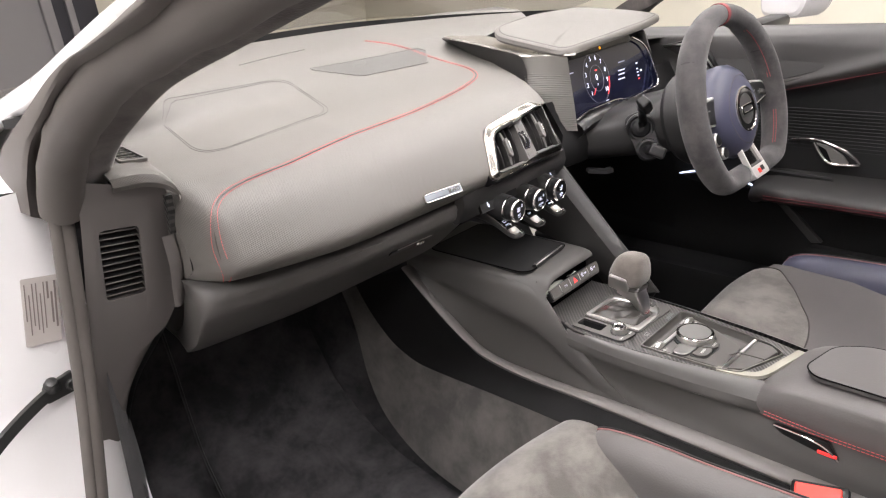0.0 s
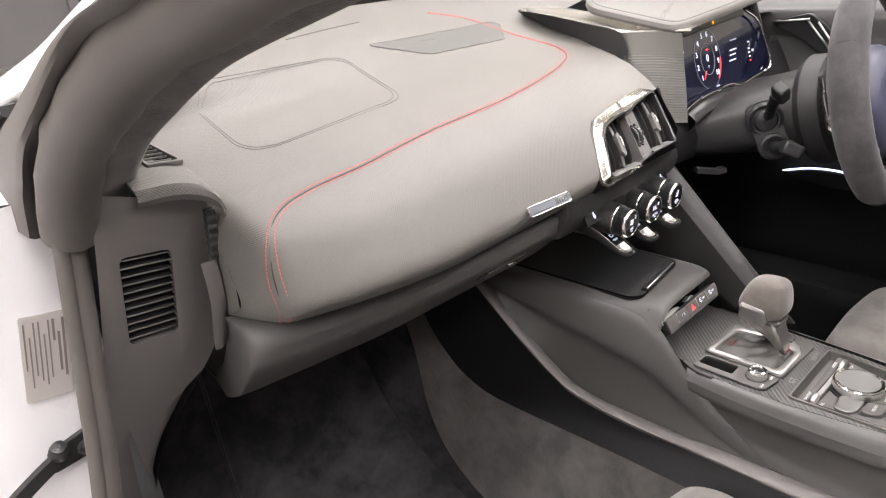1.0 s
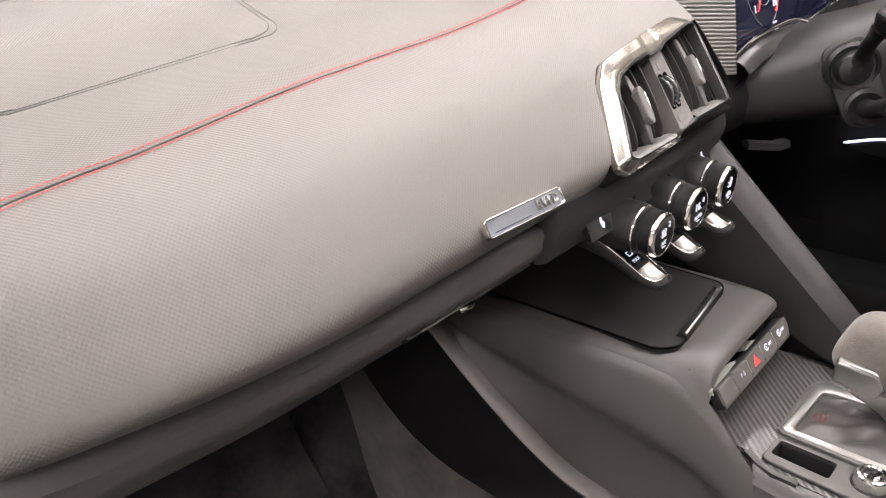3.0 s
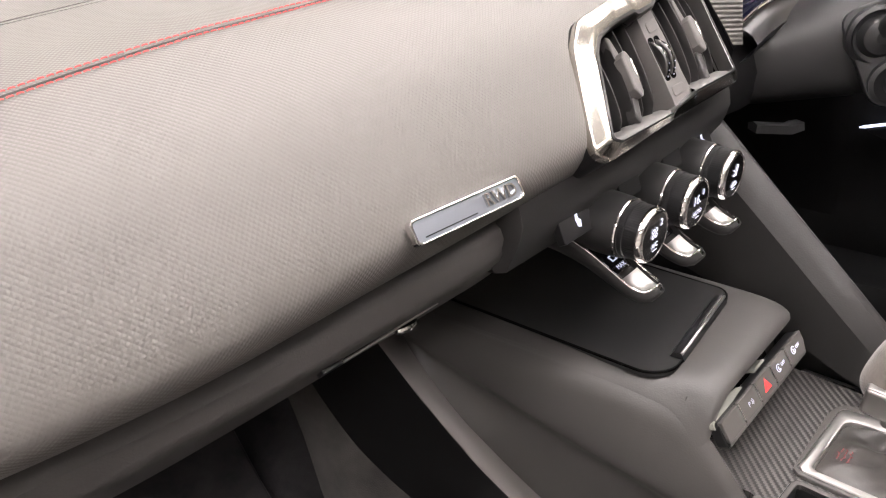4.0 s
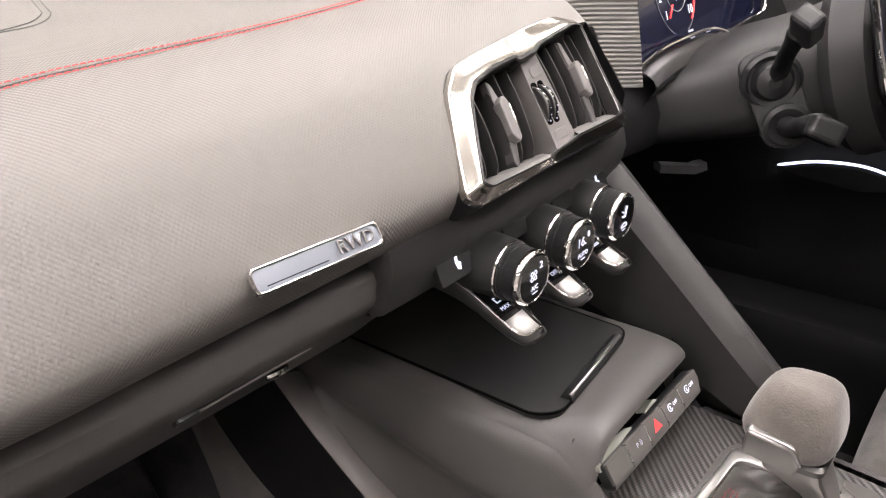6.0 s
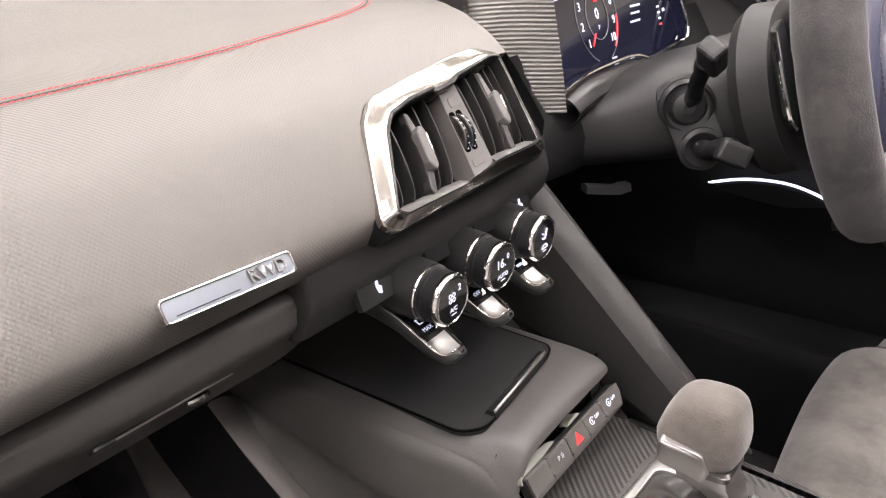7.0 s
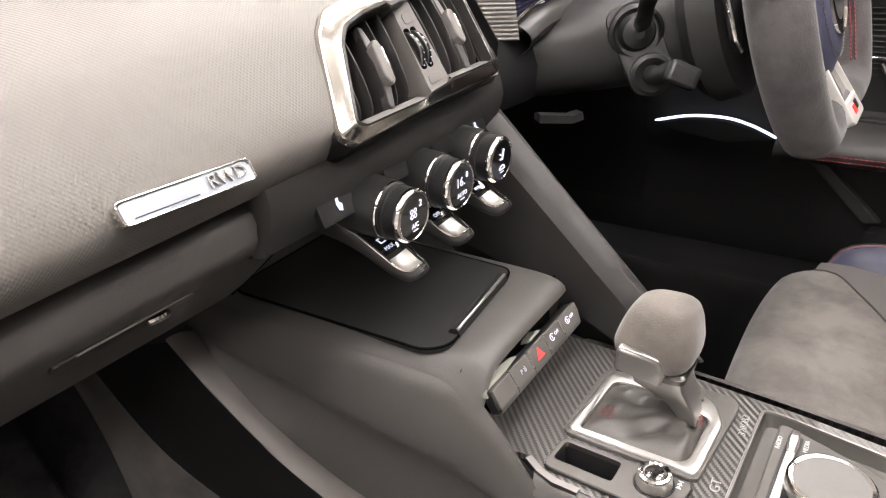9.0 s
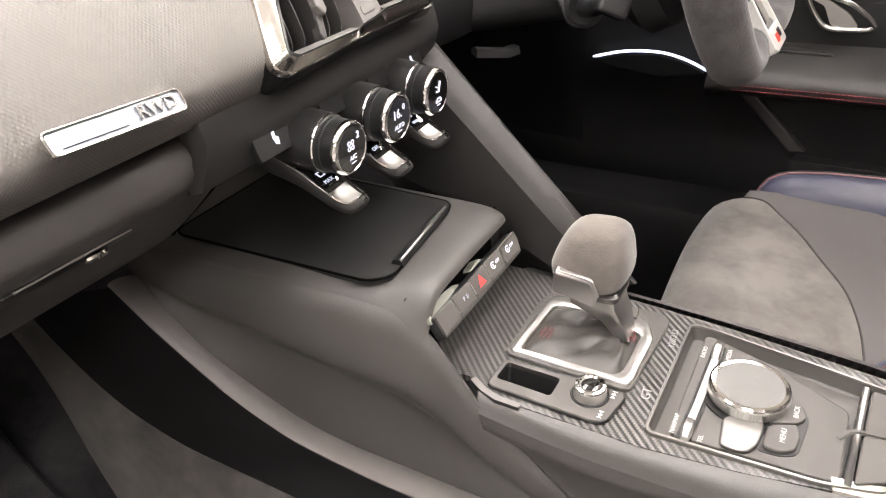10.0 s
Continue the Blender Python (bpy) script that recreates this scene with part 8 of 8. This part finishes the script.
def window_mirror():
    m = thing("door_mirror", (0.86, 0.16, 0.76), "silver and white exterior door mirror seen through the glass", "car mirror")
    M = basis((0.86, 0.17, 0.79), (0.55, 0.83, 0), (0, 0, 1))
    o = rounded([(-0.07, -0.055), (0.06, -0.05), (0.085, 0.0), (0.07, 0.06), (-0.05, 0.06), (-0.08, 0.02)], 0.03, 6)
    part("housing", slab([(q[0], q[1]) for q in o], -0.07, 0.0, M @ pose(0, 0, 0, 0, 180, 0), 0.012), PAINT, m)
    i = [(q[0] * 0.88, q[1] * 0.86) for q in o]
    part("glass", slab(i, -0.075, -0.0705, M @ pose(0, 0, 0, 0, 180, 0)), MIRROR, m, "mirror glass")
    part("stalk", box(0.78, 0.17, 0.735, 0.16, 0.05, 0.025, 0.008), SMOOTH, m, "black mirror foot")


def driver_pillar():
    p = thing("pillar_trim", (0.54, 0.36, 0.73), "dark suede windscreen pillar trim beside the wheel", "pillar trim")
    q = lambda c: [(-x - 0.02, y + 0.03, z) for x, y, z in c]
    mid = [tuple((Vector(a) + Vector(b)) / 2 + Vector((0, -0.012, 0.006))) for a, b in zip(PILLAR_IN, PILLAR_OUT)]
    part("cover", loft([shift(q(PILLAR_IN), -0.004, 0.03, 0.02), q(PILLAR_IN), q(mid), q(PILLAR_OUT), shift(q(PILLAR_OUT), 0, 0.02, 0.0)], 50, 14), SUEDE_DARK, p)


def seat(cx, cat_label):
    s = thing("sports_seat", (cx, -0.25, 0.10), cat_label, "car seat", "sports seats")
    us = [k / 16 - 0.5 for k in range(17)]
    flip, dy, dz = (1, 0.0, 0.0) if cx > 0 else (-1, 0.034, 0.015)
    # (y, height, half width of the suede panel) from the front edge back
    spine = [(0.020, 0.17, 0.118), (0.052, 0.24, 0.120), (0.059, 0.285, 0.120), (0.051, 0.320, 0.118), (0.031, 0.341, 0.114), (0.000, 0.349, 0.105), (-0.030, 0.346, 0.088), (-0.060, 0.336, 0.066), (-0.090, 0.320, 0.042), (-0.115, 0.303, 0.020), (-0.132, 0.292, 0.004)]
    if cx > 0:
        spine = [(0.020, 0.17, 0.105), (0.050, 0.24, 0.105), (0.057, 0.288, 0.103), (0.054, 0.322, 0.100), (0.042, 0.341, 0.102), (0.020, 0.350, 0.108), (-0.008, 0.350, 0.106), (-0.036, 0.347, 0.076), (-0.062, 0.344, 0.044), (-0.085, 0.341, 0.006), (-0.109, 0.338, -0.036), (-0.124, 0.336, -0.090), (-0.131, 0.335, -0.150)]
    fine = catmull(spine, 46)

    def surface(x, q):
        side = (x / 0.12) ** 2 * (0.45 if cx > 0 else 1.0) if x > 0 else (0.12 if cx > 0 else 0.35) * (x / 0.12) ** 2
        back = min(1.0, max(0.0, (0.03 - q.x) / 0.16))
        return Vector((cx + flip * x, dy + q.x - 0.022 * side * (1 - back), dz + q.y - 0.008 - 0.010 * side * (1 - back) + (0.022 * back * min(side, 2.0) if x > 0 else 0.0)))

    part("thigh_pad", grid([[surface(-0.165 + (max(q.z, 0.002 if cx < 0 else -0.155) + 0.165) * (u + 0.5), q) for u in us] for q in fine]), SUEDE, s, "grey suede front of the cushion")
    tail = catmull([(-0.132, 0.292, 0.004), (-0.20, 0.270, 0.004), (-0.35, 0.25, 0.004), (-0.5, 0.26, 0.004)] if cx < 0 else [(-0.131, 0.335, -0.150), (-0.20, 0.322, -0.150), (-0.35, 0.30, -0.150), (-0.5, 0.30, -0.150)], 16)
    rows = [[surface(q.z + (0.134 - q.z) * k / 10, q) for k in range(11)] for q in [p for p in fine if p.x < 0.02 and p.y > 0.26] + tail[1:]]
    part("cushion_side", grid(rows), LEATHER if cx < 0 else LEATHER_GREY, s, "dark leather panel beside the suede")
    part("cushion_rear", grid([[surface(-0.165 + (tail[0].z + 0.165) * k / 10, q) for k in range(11)] for q in tail]), LEATHER_GREY, s, "dark leather rear of the cushion")
    edge = [surface(q.z, q) + Vector((0, 0, 0.0006)) for q in fine[18:]]
    part("cushion_seam", tube(edge, 0.0011, 6), DARK_THREAD, s)
    for hand in (-1, 1):
        side = hand * flip
        a = cx + side * 0.120
        crv = []
        lag = (0.0 if hand > 0 else -0.13) + dy
        rise = dz if cx < 0 else 0.045
        if hand < 0 and flip < 0:
            lag, rise = 0.022, 0.046
        for y, zt in ((lag, 0.275), (lag - 0.010, 0.297), (lag - 0.03, 0.310), (lag - 0.07, 0.317), (lag - 0.12, 0.320), (lag - 0.20, 0.324), (-0.5, 0.35)):
            zt += rise
            crv.append([(a, y - 0.010, zt - 0.050), (a + side * 0.010, y - 0.006, zt - 0.016), (a + side * 0.026, y, zt - 0.003), (a + side * 0.040, y, zt), (a + side * 0.054, y - 0.004, zt - 0.010), (a + side * 0.066, y - 0.012, zt - 0.05), (a + side * 0.066, y - 0.02, 0.18)])
        part("bolster", loft(crv, 40, 34), LEATHER_BLUE if cx > 0 else LEATHER_GREY, s, "smooth black leather side bolster")
        pip = [Vector(c[3]) + Vector((0, 0, 0.001)) for c in crv]
        part("piping", tube(catmull(pip, 40), 0.0009, 6), RED_PIPING, s, "dull red piping")
        part("piping", tube([q + Vector((side * 0.004, 0, -0.0005)) for q in catmull(pip, 40)], 0.0015, 6), SMOOTH, s)
        part("bolster_front", loft([[crv[0][k] for k in range(7)], [(x, y + 0.004, z - 0.03) for x, y, z in crv[0]], [(x, y - 0.02, 0.15) for x, y, z in crv[0]]], 20, 10), LEATHER_GREY, s)
    rows = []
    for z, y, w in ((0.33, -0.47, 0.20), (0.45, -0.53, 0.22), (0.65, -0.60, 0.23), (0.85, -0.66, 0.19), (0.98, -0.70, 0.11)):
        rows.append([Vector((cx + 2 * u * w, y + 0.09 * abs(2 * u) ** 2.5, z)) for u in us])
    part("backrest", thick(grid([catmull([rows[i][j] for i in range(5)], 24) for j in range(17)]), 0.07), LEATHER_GREY, s, "black leather backrest")
    part("base", box(cx, -0.25, 0.15, 0.30, 0.42, 0.12, 0.02), SMOOTH, s)


def buckle():
    b = thing("belt_buckle", (-0.12, -0.25, 0.33), "black seat belt buckle with a red release button", "belt buckle")
    m = basis((-0.125, -0.243, 0.348), (0.25, -1, 0.1), (-0.5, -0.05, 1))
    part("housing", slab(rounded([(-0.026, -0.022), (0.030, -0.022), (0.032, 0.008), (-0.026, 0.008)], 0.006), -0.016, 0.006, m, 0.004), SMOOTH, b)
    part("release_button", slab(rounded([(-0.022, -0.008), (0.024, -0.008), (0.024, 0.0095), (-0.022, 0.0095)], 0.003), -0.012, 0.0085, m, 0.002), RED_PLASTIC, b, "bright red release button")
    part("strap", slab([(-0.012, -0.12), (0.014, -0.12), (0.014, -0.02), (-0.012, -0.02)], -0.008, -0.004, m, 0.001), SMOOTH, b)


driver_dash(DASHBOARD)
binnacle()
steering_wheel()
column()
driver_door()
window_mirror()
driver_pillar()
seat(0.325, "grey suede and black leather sports seat behind the wheel")
seat(-0.325, "grey suede and black leather passenger sports seat")
buckle()
